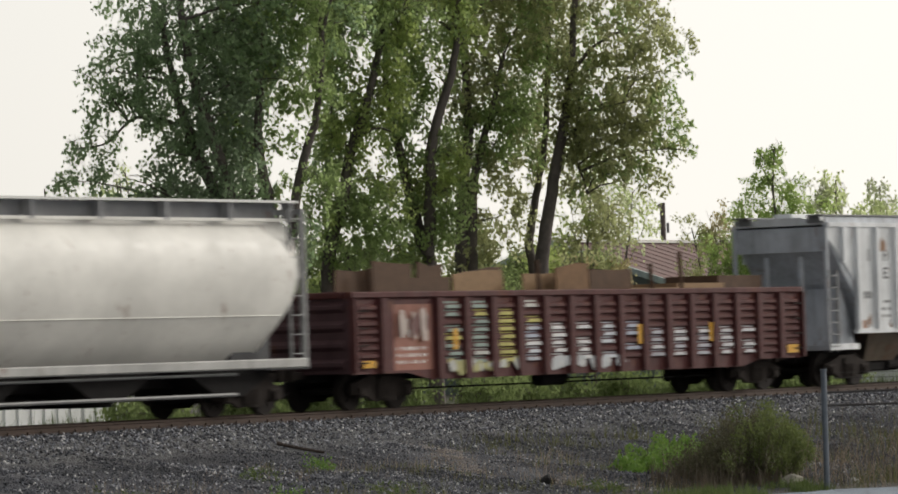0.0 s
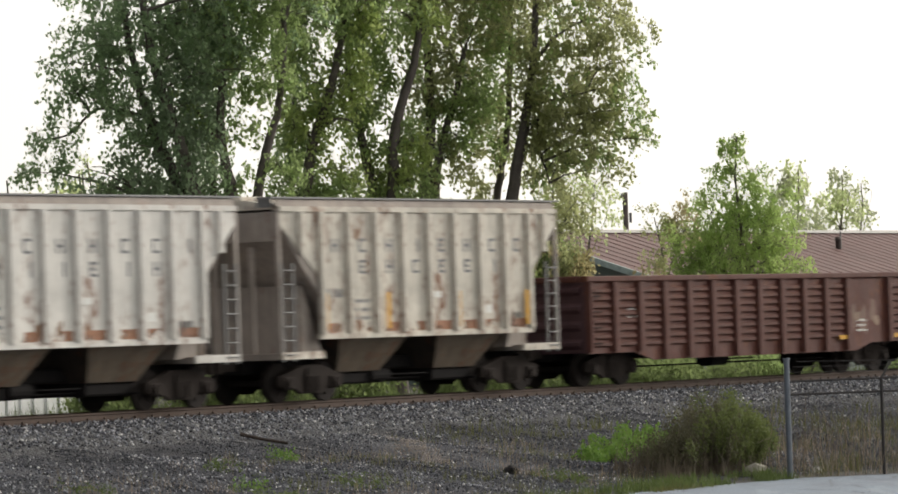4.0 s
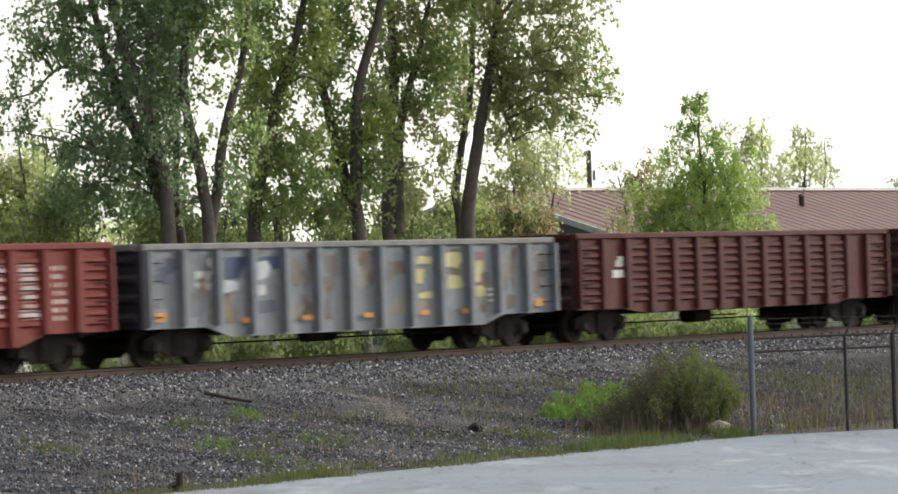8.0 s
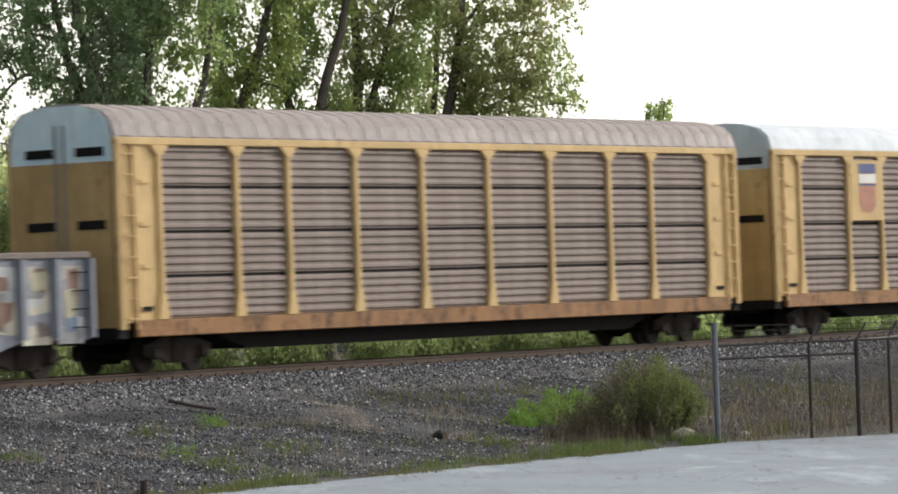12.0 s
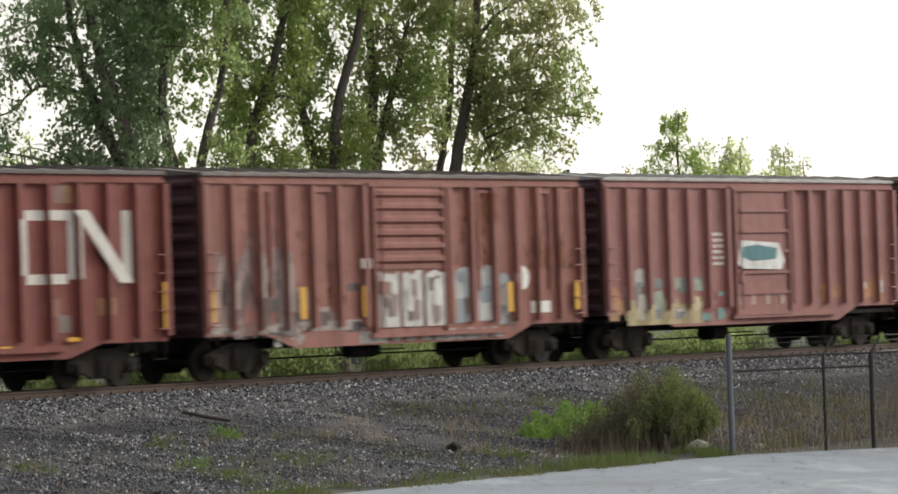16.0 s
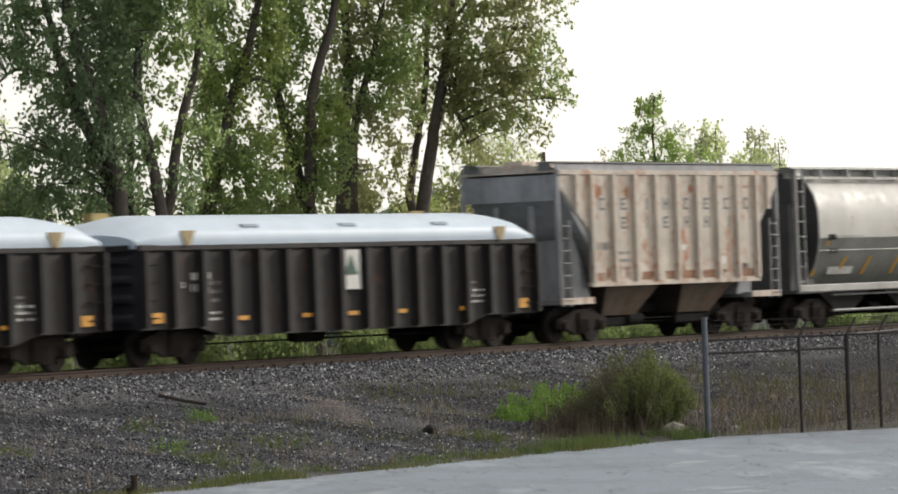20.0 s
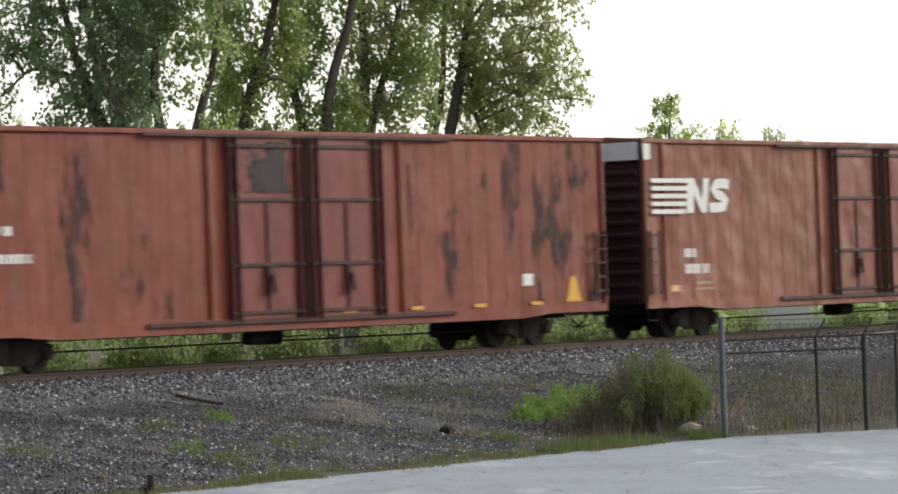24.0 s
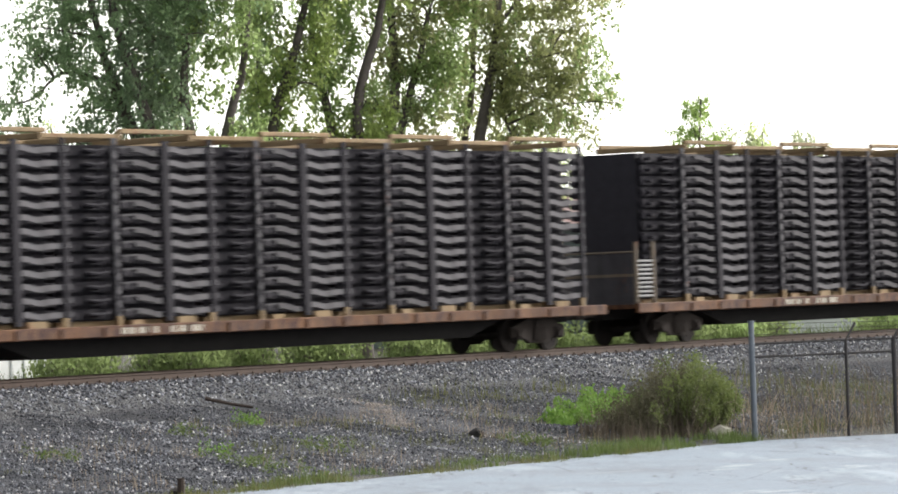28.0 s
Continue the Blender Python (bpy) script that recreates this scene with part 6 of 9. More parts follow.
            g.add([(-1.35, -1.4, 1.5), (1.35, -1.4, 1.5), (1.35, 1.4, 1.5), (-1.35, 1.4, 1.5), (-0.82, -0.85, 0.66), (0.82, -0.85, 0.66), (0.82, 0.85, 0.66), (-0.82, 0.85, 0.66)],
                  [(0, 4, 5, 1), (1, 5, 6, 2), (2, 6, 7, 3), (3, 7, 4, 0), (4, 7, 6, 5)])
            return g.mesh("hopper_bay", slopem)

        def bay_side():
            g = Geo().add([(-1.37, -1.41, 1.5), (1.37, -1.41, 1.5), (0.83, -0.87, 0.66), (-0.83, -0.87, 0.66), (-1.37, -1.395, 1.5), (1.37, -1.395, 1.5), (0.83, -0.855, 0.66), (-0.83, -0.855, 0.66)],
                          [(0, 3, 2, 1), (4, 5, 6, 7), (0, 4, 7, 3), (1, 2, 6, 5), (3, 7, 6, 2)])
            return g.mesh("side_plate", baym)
        bay = part("hopper_bay", kept(("bay", "hop"), bay_mesh), None, root, "dirty hopper bay, its slopes darkened for shade", at=pose(c, 0, 0))
        part("side_plate", kept(("bays", "hop"), bay_side), None, bay, "tan dusty side plate")
        part("outlet_gate", Geo().box(-0.8, 0.8, -0.8, 0.8, 0.36, 0.66, 0.05), BLACK, bay)
        part("gate_rod", Geo().tube([(0.6, -1.1, 0.4), (0.6, 1.1, 0.4)], 0.03, 6), BLACK, bay)
    gear(root, L, 0.75, 1.6)
    # rust that gathers at the foot of each panel
    for a, b in zip(ribs, ribs[1:]):
        decal(root, a + 0.16, b - 0.14, 1.58, 1.8, peeled((176, 130, 104), 0.5, (1, 1, 1), a), name="rust_spot", label="orange rust along the sill")
    # faded lettering between the ribs
    ink = plain("faded_lettering", (128, 128, 130), 0.7, 0, 0.3, 6.0)
    rnd = random.Random(seed)
    for i in range(8):
        c = (ribs[i] + ribs[i + 1]) / 2 + 0.06
        for row, zz in enumerate((3.45, 2.95)):
            if row and not 0 < i < 7:
                continue
            g = Geo()
            kind = rnd.randrange(4)
            if kind != 1:
                g.box(c - 0.15, c - 0.08, -HW - 0.006, -HW - 0.001, zz, zz + 0.32)
            if kind in (0, 1):
                g.box(c + 0.06, c + 0.13, -HW - 0.006, -HW - 0.001, zz, zz + 0.32)
            if kind in (0, 2):
                g.box(c - 0.08, c + 0.06, -HW - 0.006, -HW - 0.001, zz + 0.13, zz + 0.19)
            if kind in (2, 3):
                g.box(c - 0.08, c + 0.13, -HW - 0.006, -HW - 0.001, zz, zz + 0.06)
                g.box(c - 0.08, c + 0.13, -HW - 0.006, -HW - 0.001, zz + 0.26, zz + 0.32)
            part("lettering", g, ink, root)
    bars(root, ribs[0] + 0.2, 2.6, 0.7, 1, ink, h=0.2, seed=seed)
    bars(root, ribs[1] + 0.15, 2.35, 0.7, 3, ink, h=0.08, pitch=0.2, seed=seed + 1)
    bars(root, ribs[7] + 0.2, 1.95, 0.5, 2, plain("black_stencil", (40, 40, 42), 0.7), h=0.16, pitch=0.2, seed=seed + 2)
    part("placard", Geo().box(ribs[6] + 0.2, ribs[6] + 0.5, -HW - 0.02, -HW, 1.95, 2.15), WHITE, root)
    part("placard", Geo().box(ribs[4] + 0.2, ribs[4] + 0.5, -HW - 0.02, -HW, 2.35, 2.5), WHITE, root)
    rp, rn, low = rusty
    for k in range(rn):
        lowdown = rnd.random() < low
        x = rnd.choice(ribs[:8]) + rnd.uniform(0.1, 0.8)
        w, h = rnd.uniform(0.1, 0.4), rnd.uniform(0.12, 0.5)
        z = 1.57 if lowdown else 4.14 - h
        graffiti(root, x, x + w, z, z + h, [rp], seed * 10 + k, n=3, fat=1.3, name="rust_patch", label="orange rust patch")
    if stripes:
        for x in (1.58, 4.0, 6.9, L - 1.5):
            decal(root, x - 0.07, x + 0.07, 1.65, 2.5, YELLOW, y=-HW - 0.1 if x in (4.0,) else -HW - 0.09, name="reflector")
    return root


def round_hopper(p, L, rgb, label, x0, x1, top=4.62, low=None, seed=1, band=(150, 150, 152), deck=0.16, cut=2.35, tuck=0.6):
    root = base("covered_hopper", p, label, "covered hopper")
    m = paint(rgb, 0.02, 0.08, 0.5)
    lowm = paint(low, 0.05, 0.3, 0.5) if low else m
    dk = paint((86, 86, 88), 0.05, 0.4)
    half = [(0.0, top - 0.02), (0.5, top - 0.06), (0.9, top - 0.17), (1.2, top - 0.38), (1.42, top - 0.74), (1.53, top - 1.12), (1.56, top - 1.5), (1.51, 2.6), (1.39, 2.22), (1.19, 1.82), (0.96, 1.5), (0.72, 1.24)]
    prof = half + [(-y, z) for y, z in half[::-1][:-1]]
    prof = [(y, z) for y, z in prof][::-1]

    def inner(z):
        return tuck * max(0.0, 2.9 - z)
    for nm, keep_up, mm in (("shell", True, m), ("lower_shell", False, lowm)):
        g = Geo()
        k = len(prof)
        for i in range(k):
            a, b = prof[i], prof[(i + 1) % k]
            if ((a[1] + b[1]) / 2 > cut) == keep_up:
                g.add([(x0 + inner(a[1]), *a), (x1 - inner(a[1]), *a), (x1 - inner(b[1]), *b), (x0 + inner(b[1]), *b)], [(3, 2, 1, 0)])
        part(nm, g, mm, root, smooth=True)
    for x, s in ((x0, 1), (x1, -1)):
        pts = prof
        g = Geo()
        k = len(pts)
        mid = (x + s * inner(2.2), 0.0, 2.9)
        g.add([(x + s * inner(z), y, z) for y, z in pts] + [mid], [(i, (i + 1) % k, k)[::-s] for i in range(k)])
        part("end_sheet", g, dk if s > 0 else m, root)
        part("rim", Geo().tube([(x + s * inner(z), y, z) for y, z in pts] + [(x, *pts[0])], 0.025, 5), m, root)
    # roof walkway and hatches
    for s in (-1, 1):
        part("running_board", Geo().box(0.1, L - 0.1, s * 1.15 - 0.2, s * 1.15 + 0.2, top + deck, top + deck + 0.04), GREYM, root)
        for k in range(9):
            x = 0.3 + (L - 0.6) * k / 8
            part("bracket", Geo().box(x - 0.04, x + 0.04, s * 1.15 - 0.2, s * 1.15 + 0.1, top - 0.25, top + deck), paint(band, 0.05, 0.3), root)
        part("roof_fascia", Geo().box(x0 + 0.1, x1 - 0.1, s * 0.98 - 0.02, s * 0.98 + 0.02, top - 0.24, top + deck - 0.005), paint(band, 0.05, 0.3), root)
        part("rail", Geo().box(0.2, L - 0.2, s * 1.3 - 0.02, s * 1.3 + 0.02, top - 0.27, top - 0.2), m, root)
        part("edge_strip", Geo().box(0.1, L - 0.1, s * 1.36 - 0.01, s * 1.36 + 0.01, top + deck - 0.01, top + deck + 0.05), WHITE, root)
    for s in (-1, 1):
        part("weld_line", Geo().tube([(x0 + inner(2.24), s * 1.4, 2.24), (x1 - inner(2.24), s * 1.4, 2.24)], 0.014, 5), m, root)
    n = int(L / 3)
    for i in range(n):
        x = x0 + (x1 - x0) * (i + 0.5) / n
        part("hatch_cover", Geo().tube([(x, 0, top - 0.06), (x, 0, top + 0.05), (x, 0, top + 0.1)], 0.5, 16, 0.42), m, root)
    # sills, end frames, ladders
    for y in (-1.5, 1.5):
        part("side_sill", Geo().box(0.1, L - 0.1, y - 0.05, y + 0.05, 1.05, 1.27, 0.03), paint((176, 175, 172), 0.05, 0.4, 0.5), root)
    for s, x in ((1, 0.0), (-1, L)):
        def X(a):
            return x + s * a
        part("platform", Geo().box(min(X(0), X(1.6)), max(X(0), X(1.6)), -1.5, 1.5, 1.02, 1.12), dk, root)
        part("bulkhead", Geo().py([(X(0.7), 1.1), (X(0.7), 3.6), (X(0.8), 3.6), (X(2.2), 1.1)][::s], -0.9, 0.9), dk, root)
        for y in (-1.46, 1.46):
            part("corner_post", Geo().box(min(X(0.05), X(0.17)), max(X(0.05), X(0.17)), y - 0.06, y + 0.06, 1.1, top), GREYM, root)
            ladder(root, min(X(0.2), X(0.6)), y, 1.15, top, 0.4, 8, GREYM)
        part("end_beam", Geo().box(min(X(0.05), X(0.15)), max(X(0.05), X(0.15)), -1.5, 1.5, top - 0.1, top + 0.02), GREYM, root)
    nb = 3 if L < 15 else 4
    for i in range(nb):
        c = x0 + (x1 - x0) * (i + 0.5) / nb
        h = (x1 - x0) / nb / 2
        bay = part("hopper_bay", Geo().py([(c - h * 0.95, 1.25), (c - 0.45, 0.45), (c + 0.45, 0.45), (c + h * 0.95, 1.25)], -1.2, 1.2), BLACK, root)
        part("outlet_gate", Geo().box(c - 0.5, c + 0.5, -0.9, 0.9, 0.34, 0.46, 0.03), BLACK, bay)
    part("rod", Geo().tube([(2.4, -1.3, 0.95), (L - 2.4, -1.3, 0.95)], 0.035, 6), GREYM, root)
    part("rod", Geo().tube([(2.4, -1.3, 0.5), (L - 2.4, -1.3, 0.5)], 0.045, 6), GREYM, root)
    gear(root, L, 0.75, 1.7)
    bars(root, x0 + 0.6, 2.7, 0.5, 2, BLACK, y=-1.53, h=0.16, pitch=0.4, seed=seed)
    return root


def tank_car(p, L, label):
    root = base("tank_car", p, label, "tank car")
    m, blk, end = paint((244, 242, 237), 0.02, 0.06, 0.5), paint((40, 38, 37), 0.08, 0.3, 0.5), paint((188, 168, 150), 0.1, 0.35)
    r, zc, x0, x1 = 1.29, 2.53, 0.75, L - 0.75

    def ring_at(x, rr):
        return [(x, rr * math.cos(6.28319 * i / 48), zc + rr * math.sin(6.28319 * i / 48)) for i in range(48)]
    for nm, lo, hi, mm in (("shell", 1.6, 9, m), ("lower_shell", -9, 1.6, blk)):
        g = Geo()
        a, b = ring_at(x0, r), ring_at(x1, r)
        for i in range(48):
            j = (i + 1) % 48
            if lo < (a[i][2] + a[j][2]) / 2 < hi:
                g.add([a[i], b[i], b[j], a[j]], [(3, 2, 1, 0)])
        part(nm, g, mm, root, smooth=True)
    for x, s in ((x0, -1), (x1, 1)):
        g = Geo()
        rings = [ring_at(x + s * 0.42 * math.sin(k * 0.2618), r * math.cos(k * 0.2618)) for k in range(6)]
        for u, w in zip(rings, rings[1:]):
            for i in range(48):
                j = (i + 1) % 48
                g.add([u[i], u[j], w[j], w[i]], [(0, 1, 2, 3)[::s]])
        g.add(rings[-1], [tuple(range(48))[::s]])
        part("tank_head", g, end if s < 0 else m, root, smooth=True)
    c = L / 2
    part("weld_band", Geo().tube([(c - 0.02, r * 1.004 * math.cos(a * 0.1309), zc + r * 1.004 * math.sin(a * 0.1309)) for a in range(49)], 0.008, 5), m, root)
    # dome, platform and rails
    d = part("dome", Geo().tube([(c, 0, zc + r - 0.1), (c, 0, zc + r + 0.26)], 0.42, 18, 0.42).tube([(c, 0, zc + r + 0.26), (c, 0, zc + r + 0.4)], 0.42, 18, 0.3).tube([(c, 0, zc + r + 0.4), (c, 0, zc + r + 0.48)], 0.3, 18, 0.1), m, root, "manway dome on the tank's top", True)
    part("valve", Geo().tube([(c + 0.15, 0.1, zc + r + 0.4), (c + 0.15, 0.1, zc + r + 0.62)], 0.08, 8), GREYM, d)
    g = Geo().box(c - 1.1, c + 1.1, -1.05, -0.5, zc + r - 0.1, zc + r - 0.06).box(c - 1.1, c + 1.1, 0.5, 1.05, zc + r - 0.1, zc + r - 0.06)
    pf = part("platform", g, GREYM, root)
    for y in (-1.05, 1.05):
        part("handrail", Geo().tube([(c - 1.9, y, zc + r + 0.0), (c - 1.9, y, zc + r + 0.82), (c + 1.9, y, zc + r + 0.82), (c + 1.9, y, zc + r)], 0.013, 6), GREYM, pf)
        for k in (-0.9, 0.0, 0.9):
            part("handrail_post", Geo().tube([(c + k, y, zc + r - 0.06), (c + k, y, zc + r + 0.82)], 0.012, 6), GREYM, pf)
    part("ladder", Geo().tube([(c - 0.2, -1.42, 1.1), (c - 0.2, -1.36, 2.5), (c - 0.2, -1.0, 3.4)], 0.018, 6).tube([(c + 0.2, -1.42, 1.1), (c + 0.2, -1.36, 2.5), (c + 0.2, -1.0, 3.4)], 0.018, 6), WHITE, root)
    g = Geo()
    for i in range(10):
        a0, a1 = 4.55 - 0.15 * i, 4.4 - 0.15 * i
        a0, a1 = 6.28319 - a0, 6.28319 - a1
        w0, w1 = 1.3 - 0.07 * i, 1.23 - 0.07 * i
        rr = r + 0.006
        y0, z0, y1, z1 = -rr * math.sin(a0 - 1.5708), zc + rr * math.cos(a0 - 1.5708), -rr * math.sin(a1 - 1.5708), zc + rr * math.cos(a1 - 1.5708)
        g.add([(c - 0.4, y0, z0), (c + w0, y0, z0), (c + w1, y1, z1), (c - 0.4, y1, z1)], [(0, 1, 2, 3)])
    part("spill_stain", g, peeled((244, 230, 212), 0.48, (2.6, 1, 0.6), 3.0), root, "rusty stain below the dome", True)
    # saddles, walk boards, end rails
    for x in (1.7, L - 1.7):
        for y in (-1.36, 1.36):
            part("saddle_brace", Geo().tube([(x + 0.1, y, 1.1), (x, y * 0.97, 1.75), (x - 0.04, y * 0.9, 1.86)], 0.055, 6), WHITE, root)
        part("bolster", Geo().box(x - 0.2, x + 0.2, -1.45, 1.45, 0.98, 1.14), blk, root)
    for y in (-1.42, 1.42):
        part("walk_board", Geo().box(0.1, L - 0.1, y - 0.08, y + 0.12, 1.0, 1.07), BLACK, root)
        part("side_skirt", Geo().box(1.9, L - 1.9, y * 0.93 - 0.03, y * 0.93 + 0.03, 1.08, 1.5), BLACK, root)
        part("edge_strip", Geo().box(0.1, L - 0.1, y + math.copysign(0.12, y) - 0.012, y + math.copysign(0.12, y) + 0.012, 1.075, 1.1), WHITE, root)
        for k, (a, b) in enumerate(((0.1, 1.5), (L - 1.5, L - 0.1))):
            part("handrail", Geo().tube([(a, y, 1.14), (a, y, 2.0), (b, y, 2.0), (b, y, 1.14)], 0.025, 6), WHITE, root)
    part("end_sill", Geo().box(0.02, 1.9, -1.5, 1.5, 0.94, 1.08).box(L - 1.9, L - 0.02, -1.5, 1.5, 0.94, 1.08), blk, root)
    part("outlet", Geo().tube([(c, 0, 1.3), (c, 0, 0.6)], 0.16, 10).box(c - 0.5, c + 0.5, -1.0, 0.2, 0.62, 0.72), blk, root)
    gear(root, L, 0.62, 1.7, brake=False)
    bars(root, 2.1, 2.5, 2.0, 1, plain("faded_stencil", (150, 148, 144), 0.6), y=-1.265, h=0.24, seed=3)
    bars(root, 2.1, 2.12, 2.6, 1, GREYM, y=-1.27, h=0.06, seed=4)
    bars(root, 10.6, 2.1, 0.5, 3, BLACK, y=-1.25, h=0.08, pitch=0.2, seed=5)
    return root


def autorack(p, L, label, roofrgb=(146, 136, 135), endtop=(208, 238, 255), mark=False):
    root = base("autorack_car", p, label, "autorack car")
    yel = paint((204, 173, 120), 0.1, 0.3)
    side = paint((138, 125, 119), 0.12, 0.3, rustrgb=(104, 82, 68))
    rf = paint(roofrgb, 0.05, 0.25)
    eave, sill = 5.23, 1.2
    posts = [1.55, 4.4, 6.4, 9.1, 11.9, 14.8, 17.65, 20.5, 22.6, L - 1.55]
    for s in (-1, 1):
        part("side_sill", Geo().box(0.6, L - 0.6, s * 1.5 - 0.07, s * 1.5 + 0.07, 0.82, sill, 0.02), paint((146, 104, 64), 0.5, 0.6, rustrgb=(70, 48, 36)), root)
        part("top_rail", Geo().box(0, L, s * 1.5 - 0.07, s * 1.5 + 0.07, eave - 0.12, eave + 0.06, 0.02), yel, root)
        for x in posts:
            part("post", kept(("arpost", s), lambda: Geo().box(-0.085, 0.085, -0.08, 0.08, sill, eave - 0.1, 0.03).mesh("post", yel)), None, root, at=pose(x, s * 1.5, 0))
            part("gusset", kept(("gusset", s), lambda: Geo().py([(-0.32, eave - 0.12), (-0.1, eave - 0.34), (0.1, eave - 0.34), (0.32, eave - 0.12)], -0.09, 0.09).mesh("gusset", yel)), None, root, at=pose(x, s * 1.5, 0))
            part("foot_gusset", kept(("foot", s), lambda: Geo().py([(-0.2, sill), (0.2, sill), (0.09, sill + 0.55), (-0.09, sill + 0.55)], -0.085, 0.085).mesh("foot_gusset", yel)), None, root, at=pose(x, s * 1.5, 0))
        tiers = [(1.22, 2.13), (2.2, 3.13), (3.2, 4.14), (4.21, 5.11)]
        # black strips added behind the tier gaps as the dark of the inside
        for z in (2.165, 3.165, 4.175):
            part("tier_gap", Geo().box(1.6, L - 1.6, s * 1.4 - 0.02, s * 1.4 + 0.02, z - 0.08, z + 0.08), BLACK, root)
        for a, b in zip(posts, posts[1:]):
            for z0, z1 in tiers:
                w = b - a - 0.22

                def panel():
                    n = 5
                    pts = [(0.01, z0), (0.0, z0)]
                    for k in range(n):
                        z = z0 + (z1 - z0) * (k + 0.5) / n
                        h = (z1 - z0) / n / 2
                        pts += [(0, z - h * 0.75), (-0.05, z - h * 0.3), (-0.05, z + h * 0.3), (0, z + h * 0.75)]
                    g = Geo().px((pts + [(0, z1), (0.01, z1)])[::-1], 0, w)
                    return g.mesh("side_panel", side)
                part("side_panel", kept(("arp", round(w, 2), z0), panel), None, root, at=pose(a + 0.11 if s < 0 else b - 0.11, s * 1.44, 0, 0, 0, 0 if s < 0 else 180))
        for x, e in ((0.0, 1), (L, -1)):
            a, b = sorted((x + e * 0.05, x + e * 1.45))
            part("end_panel", Geo().box(a, b, s * 1.47 - 0.03, s * 1.47 + 0.03, 1.15, eave - 0.1), yel, root)
            part("corner_post", Geo().box(*sorted((x, x + e * 0.16)), s * 1.52 - 0.07, s * 1.52 + 0.07, 1.0, eave, 0.03), yel, root)
            ladder(root, min(x + e * 0.2, x + e * 0.62), s * 1.55, 1.0, eave - 0.1, 0.42, 9, yel)
            for k in range(4):
                part("hinge_plate", Geo().box(*sorted((x + e * 0.85, x + e * 1.2)), min(s * 1.5, s * 1.54), max(s * 1.5, s * 1.54), 1.4 + k * 0.95, 1.5 + k * 0.95), BLACK if k == 0 else yel, root)
    # rounded corrugated roof
    prof = [(-1.56, eave), (-1.56, eave + 0.08), (-1.45, eave + 0.42), (-1.2, eave + 0.66), (-0.6, eave + 0.82), (0, eave + 0.86), (0.6, eave + 0.82), (1.2, eave + 0.66), (1.45, eave + 0.42), (1.56, eave + 0.08), (1.56, eave)]
    r = part("roof", Geo().px(prof, 0.02, L - 0.02), rf, root)
    for i in range(0 if mark else int(L / 0.62)):
        x = 0.4 + 0.62 * i
        outer = [(y * 1.006, eave + (z - eave) * 1.008 + 0.006) for y, z in prof[1:-1]]
        part("roof_rib", kept(("roofrib", roofrgb), lambda: Geo().px(outer + [(y, z - 0.02) for y, z in prof[1:-1]][::-1], -0.14, 0.14).mesh("roof_rib", rf)), None, r, at=pose(x, 0, 0))
    # folding end doors
    for x, e in ((0.0, 1), (L, -1)):
        et = paint(endtop, 0.03, 0.2)
        eb = paint((186, 156, 104), 0.1, 0.35)
        x0, x1 = sorted((x - e * 0.02, x + e * 0.04))
        dr = part("end_door", Geo().box(x0, x1, -1.42, 1.42, 1.05, 4.75), eb, root, "closed end doors")
        part("upper_panel", Geo().px([(-1.44, 4.75), (-1.44, 5.28), (-1.35, 5.63), (-1.1, 5.88), (-0.55, 6.03), (0.55, 6.03), (1.1, 5.88), (1.35, 5.63), (1.44, 5.28), (1.44, 4.75)], x0 - 0.003, x1 + 0.003), et, root)
        for y in (-0.12, 0.12):
            part("door_rod", Geo().tube([(x - e * 0.05, y, 1.1), (x - e * 0.05, y, 5.6)], 0.03, 6), GREYM, dr)
        for y in (-0.85, 0.6):
            for z in (4.98, 3.35):
                part("vent", Geo().box(*sorted((x - e * 0.02, x - e * 0.045)), y - 0.4, y + 0.4, z - 0.1, z + 0.1), BLACK, dr)
        part("end_beam", Geo().box(*sorted((x, x + e * 0.3)), -1.5, 1.5, 0.8, 1.05), BLACK, root)
    part("deck", Geo().box(0.1, L - 0.1, -1.4, 1.4, 0.98, 1.1), BLACK, root)
    part("middle_deck", Geo().box(0.3, L - 0.3, -1.38, 1.38, 3.1, 3.16), BLACK, root)
    part("fish_belly", Geo().py([(3.6, 0.95), (5.2, 0.45), (L - 5.2, 0.45), (L - 3.6, 0.95)], -1.1, 1.1), BLACK, root)
    gear(root, L, 0.85, 2.6, 0.38, brake=False)
    if mark:
        part("sign_board", Geo().box(4.45, 6.35, -1.6, -1.55, 3.25, 5.0), yel, root)
        blue, red = plain("blue_enamel", (60, 72, 128), 0.5), plain("faded_red", (196, 128, 122), 0.5)
        g = Geo().py([(4.95, 4.9), (5.95, 4.9), (5.95, 4.62), (4.95, 4.62)][::-1], -1.612, -1.604)
        part("emblem", g, blue, root)
        part("emblem", Geo().box(4.95, 5.95, -1.612, -1.604, 4.34, 4.6), WHITE, root)
        part("emblem", Geo().box(4.95, 5.95, -1.612, -1.604, 4.26, 4.32), blue, root)
        for k in range(7):
            part("emblem", Geo().box(4.95 + k * 0.145, 5.03 + k * 0.145, -1.612, -1.604, 3.5 + (0.12 if k in (0, 6) else 0), 4.24), red, root)
        crest, valley = Geo(), Geo()
        rnd = random.Random(5)
